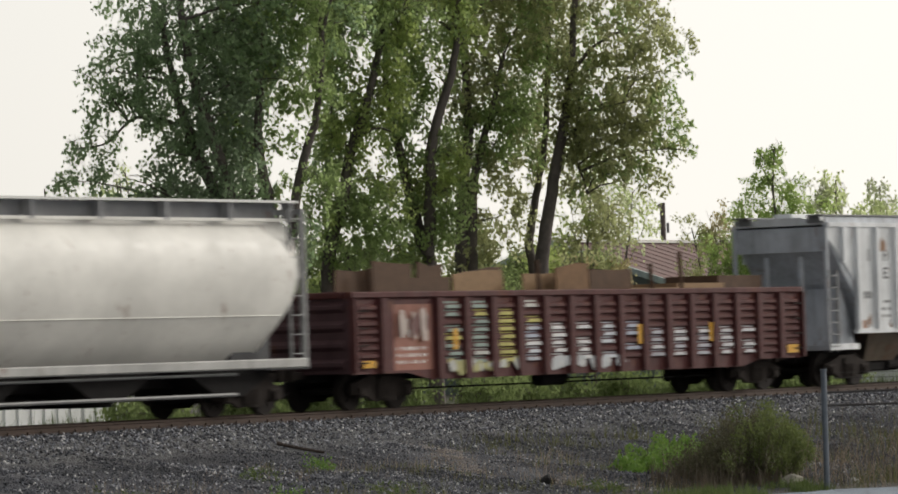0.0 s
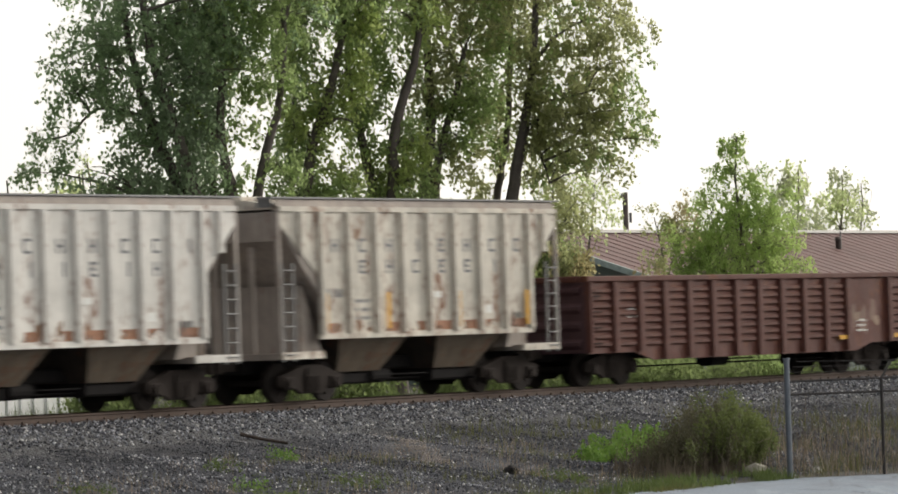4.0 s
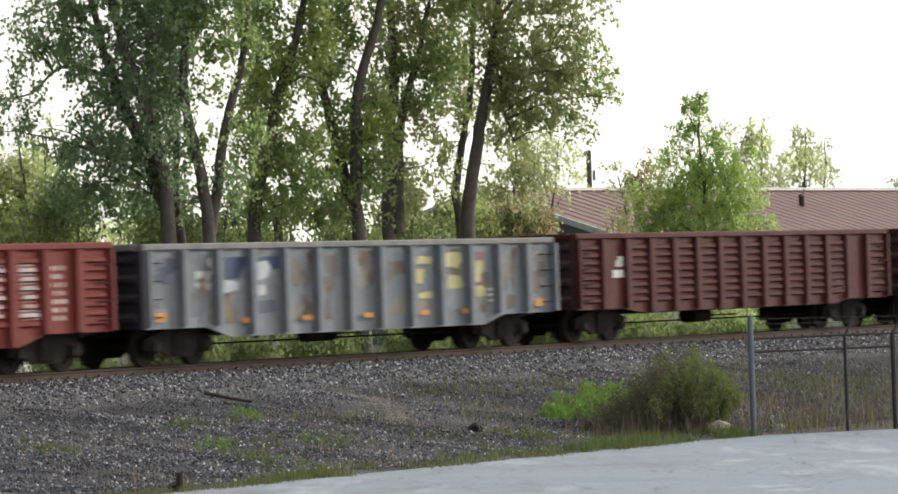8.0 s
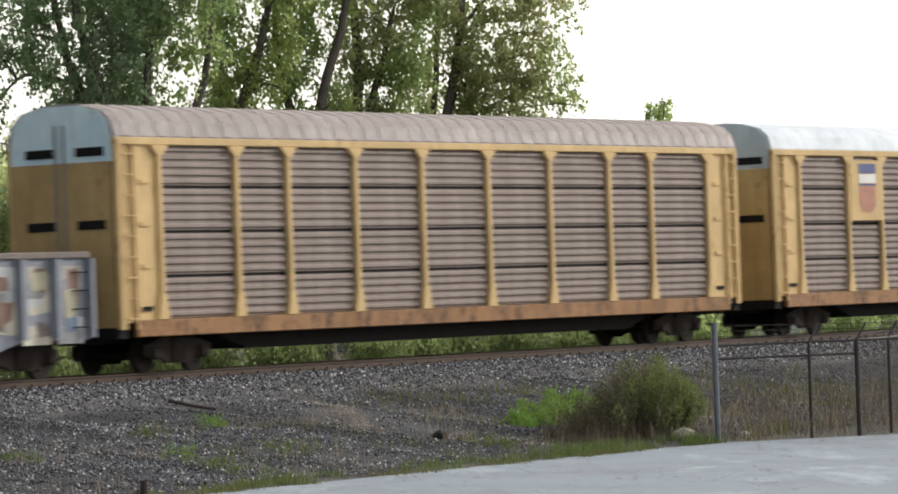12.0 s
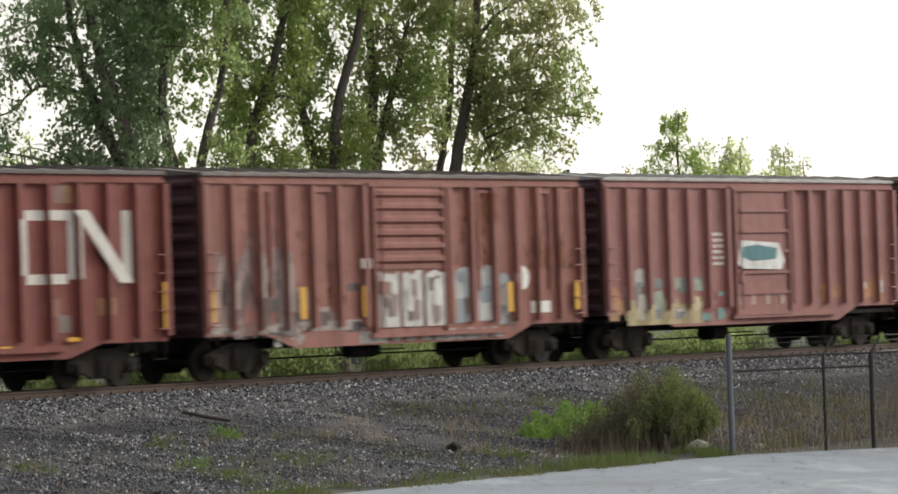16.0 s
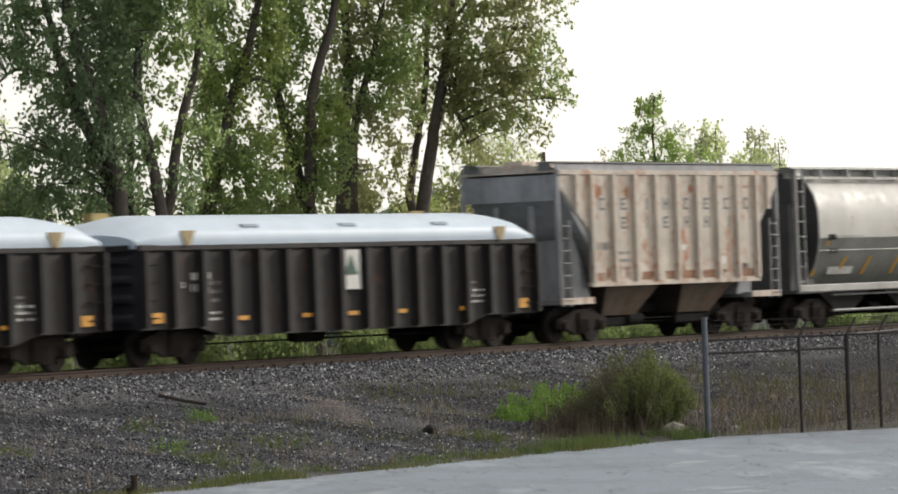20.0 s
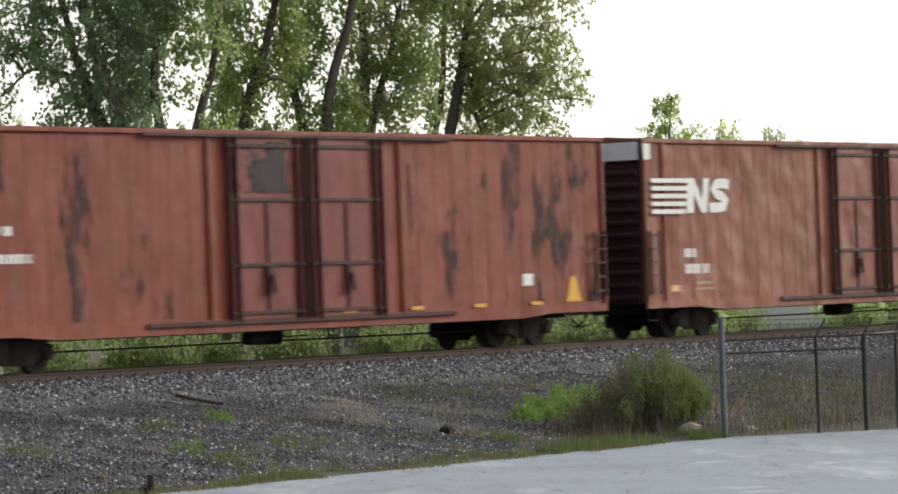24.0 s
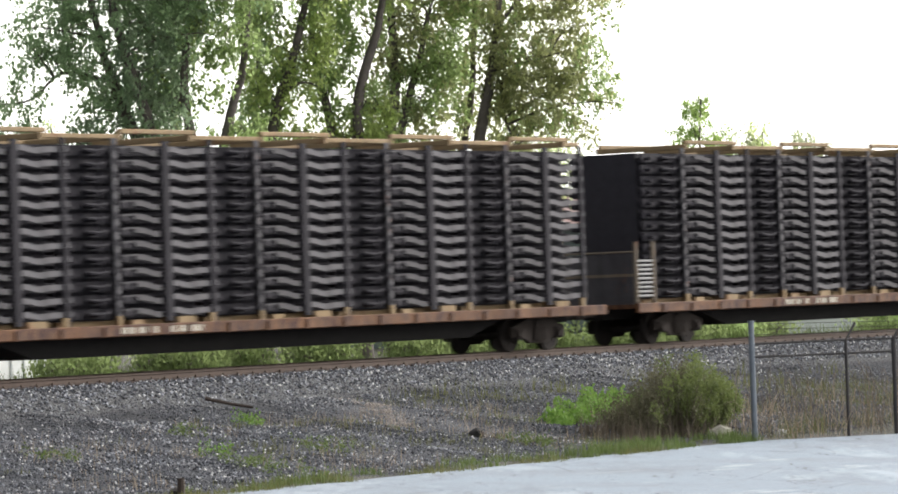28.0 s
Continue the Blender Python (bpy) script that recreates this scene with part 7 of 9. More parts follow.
        for x0, x1, peaks in ((11.95, 15.25, (2.2, 1.75, 2.05, 2.2, 1.5)), (17.75, 21.7, (1.7, 2.35, 2.55, 2.0, 1.7, 1.45))):
            n = int((x1 - x0) / 0.13)
            for i in range(n):
                f = i / n * (len(peaks) - 1)
                k = int(f)
                high = peaks[k] + (peaks[k + 1] - peaks[k]) * (f - k) + rnd.uniform(-0.12, 0.12)
                a, b = x0 + (x1 - x0) * i / n, x0 + (x1 - x0) * (i + 1) / n
                for z0, z1 in tiers:
                    for j in range(5):
                        z, h = z0 + (z1 - z0) * (j + 0.5) / 5, (z1 - z0) / 10
                        if z < high and not (0.3 < f - k < 0.45 and z > 1.5):
                            crest.py([(a, z - h * 0.45), (b, z - h * 0.45), (b, z + h * 0.4), (a, z + h * 0.4)], -1.4955, -1.4925)
                            valley.py([(a, z + h * 0.5), (b, z + h * 0.5), (b, z + h * 1.4), (a, z + h * 1.4)], -1.4465, -1.4435)
        # valleys take a darker turquoise, which holds the shade between the slats
        for g, c in ((crest, (104, 194, 176)), (valley, (84, 162, 148))):
            tagged(part("graffiti", g, spray(c), root, "turquoise spray paint on the side slats"), kind="stuff")
        for x, z0, z1 in ((14.82, 0.86, 2.1), (17.75, 1.15, 1.6), (19.2, 0.95, 1.2), (20.6, 0.98, 1.2)):
            decal(root, x - 0.1, x + 0.25, z0, z1, spray((96, 176, 160)), y=-1.583, name="graffiti")
    return root


def high_cube(p, rgb, label, L=26.35, rust=0.05, grime=0.25, patch=(236, 242, 250), seams=12, warp=0.35, rustrgb=None, d0=10.05, d1=16.2, doorrgb=None):
    root = base("high_cube_boxcar", p, label, "boxcar")
    m = paint(rgb, rust, grime, 0.55, warp, rustrgb)
    fr = paint(tuple(int(c * 0.5) for c in rgb), rust, grime)
    # dark maroon end paint that also holds the ends' shade
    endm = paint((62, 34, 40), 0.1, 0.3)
    dm = paint(doorrgb, rust + 0.1, grime, 0.5, warp) if doorrgb else m
    top, end = 5.29, 0.98
    for s in (-1, 1):
        part("side", sheet([(0, top), (0, end), (L, end), (L, top)], s * HW, s * (HW - 0.04)), m, root)
        part("side_sill", sheet(belly(L, 0.82, 0.72, 1.02, 2.6, 4.0), s * (HW + 0.05), s * (HW - 0.02)), m, root)
        part("roof_edge", Geo().box(-0.03, L + 0.03, s * (HW + 0.02) - 0.05, s * (HW + 0.02) + 0.05, top - 0.06, top + 0.06, 0.02), m, root)
        for x in (0.06, 1.0, d0 - 0.6, d1 + 0.8, L - 0.06):
            part("post", Geo().box(x - 0.05, x + 0.05, min(s * HW, s * (HW + 0.07)), max(s * HW, s * (HW + 0.07)), 1.02, top - 0.06), fr if 0.5 < x < L - 0.5 and warp > 0.9 else m, root)
        if warp > 0.5:
            for a, b in ((0.1, d0 - 0.7), (d1 + 0.9, L - 0.1)):
                part("weld_strip", Geo().box(a, b, min(s * HW, s * (HW + 0.012)), max(s * HW, s * (HW + 0.012)), 1.98, 2.03), m, root)
        n = seams
        for a, b in ((1.0, d0 - 0.6), (d1 + 0.8, L - 0.1)):
            for i in range(1, n):
                x = a + (b - a) * i / n
                part("seam", kept(("hcseam", m.name, s), lambda: Geo().box(-0.018, 0.018, min(s * HW, s * (HW + 0.008)), max(s * HW, s * (HW + 0.008)), 1.03, top - 0.06).mesh("seam", m)), None, root, at=pose(x, 0, 0))
        mid = (d0 + d1) / 2
        for a, b in ((d0, mid - 0.06), (mid + 0.06, d1)):
            y = s * (HW + 0.03)
            d = part("plug_door", Geo().box(a, b, y - 0.035, y + 0.035, 1.0, top - 0.1, 0.02), dm, root, "closed plug door with lock rods")
            for x in (a + 0.06, a + 0.35, b - 0.35, b - 0.06):
                part("lock_rod", Geo().tube([(x, y + s * 0.08, 0.95), (x, y + s * 0.08, top - 0.08)], 0.05, 6), fr, d)
            for z in (1.15, 2.25, 3.75, 5.0):
                part("crossbar", Geo().box(a, b, min(y + s * 0.035, y + s * 0.08), max(y + s * 0.035, y + s * 0.08), z - 0.04, z + 0.04), fr, d)
            x = (a + b) / 2
            part("crossbar", Geo().box(x - 0.04, x + 0.04, min(y + s * 0.035, y + s * 0.07), max(y + s * 0.035, y + s * 0.07), 1.15, 3.75), fr, d)
            part("latch", Geo().box(x - 0.13, x + 0.13, min(y + s * 0.035, y + s * 0.13), max(y + s * 0.035, y + s * 0.13), 1.55, 2.2, 0.03), fr, d)
            part("lever", Geo().tube([(x, y + s * 0.15, 2.0), (x + 0.03, y + s * 0.2, 1.6)], 0.03, 6), BLACK, d)
        part("door_rail", Geo().box(d0 - 3.0, d1 + 3.0, min(s * HW, s * (HW + 0.12)), max(s * HW, s * (HW + 0.12)), 0.9, 0.99), fr, root)
        part("door_rail", Geo().box(d0 - 3.0, d1 + 3.0, min(s * HW, s * (HW + 0.12)), max(s * HW, s * (HW + 0.12)), top - 0.1, top - 0.03), fr, root)
    r = part("roof", Geo().px([(-HW, top), (-HW, top + 0.03), (0, top + 0.14), (HW, top + 0.03), (HW, top)], 0, L), m, root)
    for i in range(20):
        x = L * (i + 0.5) / 20
        part("seam", kept(("hcroof", m.name), lambda: Geo().px([(-HW, top + 0.03), (-HW, top + 0.06), (0, top + 0.18), (HW, top + 0.06), (HW, top + 0.03), (0, top + 0.14)], -0.03, 0.03).mesh("seam", m)), None, r, at=pose(x, 0, 0))
    for s, x in ((1, 0.0), (-1, L)):
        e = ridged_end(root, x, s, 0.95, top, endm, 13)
        if patch:
            pm = plain("pale_panel", patch, 0.5, 0, 0.15, 3.0)
            part("end_panel", Geo().box(*sorted((x - s * 0.095, x - s * 0.1)), -HW + 0.05, HW - 0.05, top - 0.5, top - 0.02), pm, e)
            part("corner_panel", Geo().box(*sorted((x - s * 0.02, x + s * 0.32)), -HW - 0.075, -HW - 0.07, top - 0.5, top - 0.07), WHITE, root)
        for z in (0, 1, 2, 3, 4):
            part("grab_iron", Geo().tube([(x + s * 0.12, -HW, 1.35 + 0.36 * z), (x + s * 0.12, -HW - 0.12, 1.35 + 0.36 * z), (x + s * 0.6, -HW - 0.12, 1.35 + 0.36 * z), (x + s * 0.6, -HW, 1.35 + 0.36 * z)], 0.018, 6), fr, root)
        part("ladder", Geo().box(*sorted((x + s * 0.1, x + s * 0.16)), -HW - 0.14, -HW - 0.09, 1.2, 2.9).box(*sorted((x + s * 0.56, x + s * 0.62)), -HW - 0.14, -HW - 0.09, 1.2, 2.9), fr, root)
        part("stirrup", Geo().tube([(x + s * 0.1, -1.5, 0.95), (x + s * 0.1, -1.52, 0.5), (x + s * 0.55, -1.52, 0.5), (x + s * 0.55, -1.5, 0.95)], 0.025, 6), STEEL, root)
    part("floor", Geo().box(0.05, L - 0.05, -1.45, 1.45, 0.92, 1.02), BLACK, root)
    gear(root, L, 1.02, 3.2)
    return root


def frame_flat(p, L, label, stacks=5):
    root = base("flat_car", p, label, "flat car")
    deckm = paint((104, 68, 40), 0.8, 0.8, rustrgb=(58, 32, 28))
    yel = paint((138, 115, 82), 0.3, 0.5)
    rail = paint((112, 100, 86), 0.3, 0.45)
    board = paint((70, 67, 71), 0.15, 0.6)
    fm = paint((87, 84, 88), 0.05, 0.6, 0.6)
    # front rails: the same steel, darkened for dirt and their angle to the light
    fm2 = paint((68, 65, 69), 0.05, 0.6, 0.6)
    # dark chassis parts, and the blocks that stand for shade inside the stacks
    fd = plain("chassis_paint_and_shade", (45, 42, 48), 0.85, 0.0, 0.3)
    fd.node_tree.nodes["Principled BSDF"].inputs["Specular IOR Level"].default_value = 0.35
    part("deck", Geo().box(0.0, L, -1.36, 1.36, 0.96, 1.07), deckm, root)
    for y in (-1.45, 1.45):
        part("side_sill", Geo().box(0.02, L - 0.02, y - 0.06, y + 0.06, 0.84, 1.1, 0.02), deckm, root)
    part("fish_belly", Geo().py([(3.6, 0.95), (5.4, 0.42), (L - 5.4, 0.42), (L - 3.6, 0.95)], -0.9, 0.9), BLACK, root)
    for i in range(18):
        x = 1.2 + (L - 2.4) * i / 17
        part("stake_pocket", kept("stake", lambda: Geo().box(-0.07, 0.07, -1.55, -1.505, 0.84, 1.06, 0.02).mesh("stake_pocket", deckm)), None, root, at=pose(x, 0, 0))
    # end platform with its gate and hand rails
    for x in (0.12, 0.98):
        part("gate_post", Geo().box(x - 0.05, x + 0.05, -1.42, -1.32, 1.06, 2.72, 0.02), rail, root)
        part("gate_post", Geo().box(x - 0.05, x + 0.05, 1.32, 1.42, 1.06, 2.72, 0.02), rail, root)
    for k in range(9):
        part("slat", kept("slat", lambda: Geo().box(0.2, 0.9, -1.4, -1.34, 0, 0.07, 0.02).mesh("slat", GREYM)), None, root, at=pose(0, 0, 1.25 + k * 0.115))
    part("handrail", Geo().tube([(0.1, -1.35, 2.45), (0.1, 1.35, 2.45)], 0.03, 6).tube([(0.1, -0.4, 1.3), (0.1, -0.4, 2.45)], 0.03, 6).tube([(0.1, 0.5, 1.3), (0.1, 0.5, 2.45)], 0.03, 6), rail, root)
    part("end_panel", Geo().box(0.06, 0.12, -1.3, 1.3, 1.07, 1.8), board, root)
    part("panel_cap", Geo().box(0.05, 0.13, -1.33, 1.33, 1.8, 1.88), rail, root)
    part("end_panel", Geo().box(0.07, 0.11, -1.3, 1.3, 1.88, 2.4), board, root)
    # one vehicle frame lying flat: stamped side rails in two bent lengths, dark axle ends and brackets
    W = 5.1
    F = 5.06
    N = 13
    step = 0.298

    def stamped(line, mat):
        pts = [(F * a, b + 0.065) for a, b in line] + [(F * a, b - 0.06) for a, b in line[::-1]]
        return Geo().py(pts, -0.05, 0.05).mesh("side_rail", mat)

    def front_rail():
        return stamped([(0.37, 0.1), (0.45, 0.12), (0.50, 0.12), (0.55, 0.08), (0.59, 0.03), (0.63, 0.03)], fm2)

    def rear_rail():
        return stamped([(0.715, 0.12), (0.75, 0.12), (0.79, 0.075), (0.84, 0.055), (0.88, 0.085), (1.03, 0.105)], fm)

    def cross():
        g = Geo()
        for a in (0.06, 0.2):
            g.tube([(F * a, -1.3, 0.07), (F * a, 1.3, 0.07)], 0.05, 8)
        g.box(F * 0.16, F * 0.26, -1.33, -1.2, 0.05, 0.09)
        for a in (0.38, 0.41, 0.665, 0.69):
            g.tube([(F * a, -1.42, 0.07), (F * a, 1.42, 0.07)], 0.075, 8)
        for a in (0.43, 0.45):
            g.tube([(F * a, -1.43, 0.0), (F * a + 0.03, -1.42, 0.07), (F * a, -1.43, 0.15)], 0.02, 5)
        # long dark boxes back the side rails in place of inner shade
        g.box(F * 0.02, F * 0.99, -1.12, -1.04, -0.02, 0.2)
        g.box(F * 0.02, F * 0.99, 1.04, 1.12, -0.02, 0.2)
        for a in (0.1, 0.33, 0.55, 0.8, 0.96):
            g.box(F * a - 0.06, F * a + 0.06, -1.1, 1.1, 0.0, 0.1)
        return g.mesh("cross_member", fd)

    def axle():
        g = Geo().tube([(F * 0.2, -1.42, 0.07), (F * 0.2, 1.42, 0.07)], 0.06, 8)
        g.tube([(F * 0.13, -1.4, 0.1), (F * 0.2, -1.43, 0.07), (F * 0.27, -1.4, 0.1)], 0.04, 6)
        return g.tube([(F * 0.225, -1.44, -0.06), (F * 0.225, -1.44, 0.2)], 0.03, 6).mesh("axle", fd)

    for i in range(stacks):
        x0 = 0.87 + W * i
        st = part("load_bed", Geo().box(x0 + 0.1, x0 + F - 0.1, -1.0, 1.0, 1.07, 1.2).box(x0 + F * 0.42, x0 + F * 0.5, -1.42, 1.42, 1.07, 1.2).box(x0 + F * 0.74, x0 + F * 0.86, -1.42, 1.42, 1.07, 1.24), yel, root, "stack of dark steel vehicle frames")
        # a solid dark block is added where the stack's inside lies in shade
        part("inner_core", Geo().box(x0 + F * 0.03, x0 + F * 0.985, -0.9, 0.9, 1.21, 1.26 + step * N - 0.06), fd, st, "solid dark block standing for the shade inside the stack")
        for k in range(N):
            tagged(part("cross_member", kept(("cross", round(F, 3)), cross), None, st, at=pose(x0, 0, 1.27 + step * k)), kind="stuff")
            part("axle", kept(("axle", round(F, 3)), axle), None, st, at=pose(x0, 0, 1.27 + step * k))
            for y in (-1.36, 1.36):
                part("side_rail", kept(("frail", round(F, 3)), front_rail), None, st, "dark stamped steel rail", at=pose(x0, y, 1.27 + step * k))
                part("side_rail", kept(("rrail", round(F, 3)), rear_rail), None, st, "grey stamped steel rail", at=pose(x0, y, 1.27 + step * k))
        for a in (0.325, 0.992):
            g = Geo().box(x0 + F * a - 0.07, x0 + F * a + 0.07, -1.47, -1.41, 1.1, 5.2, 0.01)
            sn = part("stanchion", g, fm if a < 0.5 else fd, st)
            # the holes' darkness is put on as dark plates
            if a < 0.5:
                for k in range(13):
                    part("hole", kept("stanhole", lambda: Geo().box(-0.03, 0.045, -1.478, -1.471, 0, 0.15).mesh("hole", fd)), None, sn, at=pose(x0 + F * a, 0, 1.34 + step * k))
        # dark strip added to stand for the bracketed joint between the rails
        part("tie_column", Geo().box(x0 + F * 0.655, x0 + F * 0.7, -1.46, -1.4, 1.15, 5.15, 0.01), fd, st)
        for a in (0.325, 0.97):
            part("foot", Geo().box(x0 + F * a - 0.08, x0 + F * a + 0.08, -1.5, -1.4, 1.07, 1.3, 0.02), yel, st)
        for y in (-1.36, 1.36):
            part("hold_down", Geo().box(x0 + F * 0.38, x0 + F * 0.9, y - 0.06, y + 0.06, 5.3, 5.41, 0.02), yel, st)
            part("hold_down", Geo().box(x0 + F * 0.88, x0 + F * 1.38, y - 0.05, y + 0.05, 5.18, 5.29, 0.02) if i < stacks - 1 else Geo().box(x0 + F * 0.88, x0 + F, y - 0.05, y + 0.05, 5.18, 5.29, 0.02), yel, st)
        for a in (0.375, 0.86):
            part("cross_bar", Geo().box(x0 + F * a - 0.05, x0 + F * a + 0.05, -1.44, 1.44, 5.16, 5.3, 0.02), yel, st)
    gear(root, L, 0.75, 2.6, 0.42, brake=False)
    ink = plain("pale_stencil", (190, 182, 168), 0.7)
    bars(root, 7.6, 1.04, 1.3, 1, ink, y=-1.515, h=0.14, seed=4)
    bars(root, 9.3, 1.04, 1.2, 1, ink, y=-1.515, h=0.14, seed=9)
    return root


# ---- the train, from its front to its rear ----
def train():
    round_hopper(54.2, 18.15, (222, 219, 212), "white round-sided covered hopper with silver sills", 1.2, 17.75, 4.64, seed=2)
    RG = dict(y=-1.588, depth=0.066)
    BX = dict(depth=0.142)
    # maroon gondola with scrap
    r, ribs = gondola(73.9, 20.1, (82, 40, 39), "maroon gondola with graffiti, loaded with brown scrap", 18, True, 2.62, 0.66, 0.84, 0.2, 0.5, (1, 2), seed=3)
    decal(r, 1.65, 3.15, 0.9, 2.45, paint((150, 100, 86), 0.2, 0.4), ribs=(), name="painted_panel")
    graffiti(r, 1.8, 3.0, 1.55, 2.4, [(206, 186, 176), (120, 70, 66)], 3, n=3, **RG)
    bars(r, 1.75, 1.45, 1.2, 3, WHITE, h=0.08, pitch=0.16, seed=8)
    louvre_paint(r, ribs, 3.4, 6.8, 0.75, 2.4, [(150, 170, 160), (206, 196, 96), (214, 214, 206)], 4, 2.62)
    louvre_paint(r, ribs, 7.8, 11.4, 0.7, 1.9, [(206, 212, 220), (226, 226, 226), (170, 178, 196)], 5, 2.62)
    louvre_paint(r, ribs, 12.6, 17.2, 0.8, 1.75, [(176, 176, 186), (212, 212, 216)], 6, 2.62)
    graffiti(r, 8.0, 11.3, 0.7, 1.2, [(206, 210, 214), (226, 226, 226)], 5, n=6, **RG)
    graffiti(r, 3.6, 6.8, 0.72, 1.2, [(196, 190, 120), (206, 206, 200)], 6, n=6, **RG)
    for x in (4.0, 7.85, 12.0, 15.4, 18.9):
        decal(r, x - 0.09, x + 0.09, 1.35, 1.85, YELLOW, y=-1.6, name="reflector")
    decal(r, 0.35, 0.8, 0.98, 1.15, YELLOW, y=-1.6, name="reflector")
    decal(r, 19.2, 19.75, 0.98, 1.2, YELLOW, y=-1.6, name="reflector")
    rnd = random.Random(12)
    scrap = [plain("brown_sheet", (128, 98, 70), 0.85, 0, 0.35), plain("dark_sheet", (92, 70, 54), 0.85, 0, 0.35), plain("pale_sheet", (150, 122, 92), 0.85)]
    load = part("load", Geo().box(0.2, 19.9, -1.35, 1.35, 1.1, 2.3), scrap[1], r, "heaped brown scrap sheets")
    x = 0.2
    while x < 12.4:
        w = rnd.uniform(0.9, 2.3)
        h = rnd.uniform(0.35, 0.75)
        t = rnd.uniform(-0.1, 0.1)
        y = rnd.uniform(-1.1, 0.2)
        part("scrap_sheet", Geo().py([(x, 2.2), (x + w, 2.2), (x + w + t, 2.72 + h), (x + w * 0.6, 2.72 + h * rnd.uniform(0.85, 1.1)), (x + t, 2.72 + h * rnd.uniform(0.8, 1.1))], y - 0.03, y + 0.03), scrap[rnd.randrange(3)], load)
        x += w * rnd.uniform(0.55, 0.95)
    for x, h in ((8.2, 0.8), (13.3, 0.7), (14.7, 1.0), (1.3, 0.6)):
        part("scrap_post", Geo().tube([(x, -1.2, 2.0), (x - 0.12, -1.2, 2.7 + h)], 0.06, 6), scrap[1], load)
    part("scrap_sheet", Geo().box(12.2, 14.6, -1.2, 0.9, 2.3, 2.78).box(14.9, 17.2, -0.9, 1.1, 2.3, 2.9), plain("pale_sheet", (150, 122, 92), 0.85), load)
    part("scrap_sheet", Geo().box(17.4, 19.6, -0.6, 1.1, 2.3, 3.1), scrap[1], load)

    covered_hopper(95.5, (216, 218, 220), "white covered hopper with faded lettering and dark end slopes", rust=0.1, seed=1, endrgb=(196, 200, 206))
    covered_hopper(108.35, (206, 190, 166), "tan rust-stained covered hopper with faded lettering", rust=0.95, grime=0.4, seed=2, rustrgb=(176, 126, 84), endrgb=(104, 84, 72), rusty=((176, 122, 78), 14, 0.7))
    covered_hopper(121.05, (212, 204, 188), "cream covered hopper streaked with rust", rust=0.55, grime=0.4, seed=3, rustrgb=(184, 136, 96), rusty=((176, 126, 88), 12, 0.7))
    covered_hopper(133.95, (214, 212, 206), "off-white covered hopper with rust along its sill", rust=0.3, seed=4)
    covered_hopper(146.75, (210, 207, 201), "grey-white covered hopper with rust spots", rust=0.36, seed=5)
    covered_hopper(159.62, (206, 200, 188), "grey covered hopper with yellow reflector stripes", rust=0.45, grime=0.45, stripes=True, seed=6)

    r, ribs = gondola(172.2, 16.75, (90, 52, 44), "rusty brown gondola with a smooth panel", 14, True, 2.68, 0.62, rust=0.3, grime=0.5, smooth_at=(11, 12), seed=7)
    graffiti(r, 13.2, 14.9, 1.0, 2.2, [(128, 92, 76), (150, 120, 96)], 9)
    for x in (12.6, 15.6):
        decal(r, x, x + 0.6, 0.95, 1.07, YELLOW, y=-1.6, name="reflector")
    r, ribs = gondola(190.3, 16.2, (80, 67, 62), "dark grey-brown gondola with flat sheets", 13, False, 2.68, 0.7, rust=0.3, grime=0.55, seed=8, chord=(108, 80, 66))
    bars(r, 1.6, 2.3, 0.85, 4, WHITE, h=0.11, pitch=0.2, seed=12)
    panel_art(r, ribs, 0.2, 16.0, 0.8, 1.4, [(132, 116, 102), (146, 128, 108), (120, 108, 104)], 19, count=3, wide=1.0, name="worn_coat", label="pale dusty patches low on the sheets")
    decal(r, 0.3, 15.9, 0.9, 2.6, peeled((142, 128, 120), 0.51, (1, 1, 0.6), 3.0), name="worn_coat", label="pale worn patches")
    decal(r, 0.3, 15.9, 0.9, 2.6, peeled((44, 36, 34), 0.52, (1, 1, 0.4), 8.0), y=-1.526, name="worn_coat", label="dark worn patches")
    r, ribs = gondola(207.8, 16.2, (56, 29, 28), "dark maroon gondola with yellow reflectors", 14, True, 2.66, 0.66, rust=0.2, grime=0.5, smooth_at=(1, 11, 12), seed=9)
    for x in (0.45, 3.2, 6.0, 8.7, 11.6, 14.9):
        decal(r, x - 0.1, x + 0.1, 1.45, 1.95, YELLOW, y=-1.6, name="reflector")
    decal(r, 1.85, 2.75, 1.6, 1.85, WHITE, name="marking")
    decal(r, 2.1, 2.5, 1.95, 2.25, WHITE, name="marking")
    bars(r, 12.9, 1.3, 0.6, 3, WHITE, h=0.1, pitch=0.16, seed=7)
    r, ribs = gondola(225.25, 16.5, (122, 48, 43), "faded red gondola with white lettering", 15, True, 2.66, 0.58, rust=0.12, grime=0.3, smooth_at=(1, 13), seed=10)
    decal(r, 1.75, 2.9, 0.8, 2.35, paint((168, 106, 92), 0.1, 0.3), name="painted_panel")
    decal(r, 2.0, 2.7, 1.75, 2.1, WHITE, name="marking")
    louvre_paint(r, ribs, 4.2, 13.2, 1.2, 2.35, [(186, 146, 136), (206, 188, 182), (196, 164, 154)], 21)
    bars(r, 14.2, 2.3, 0.8, 7, plain("pale_lettering", (206, 188, 182), 0.7), h=0.1, pitch=0.18, seed=29)
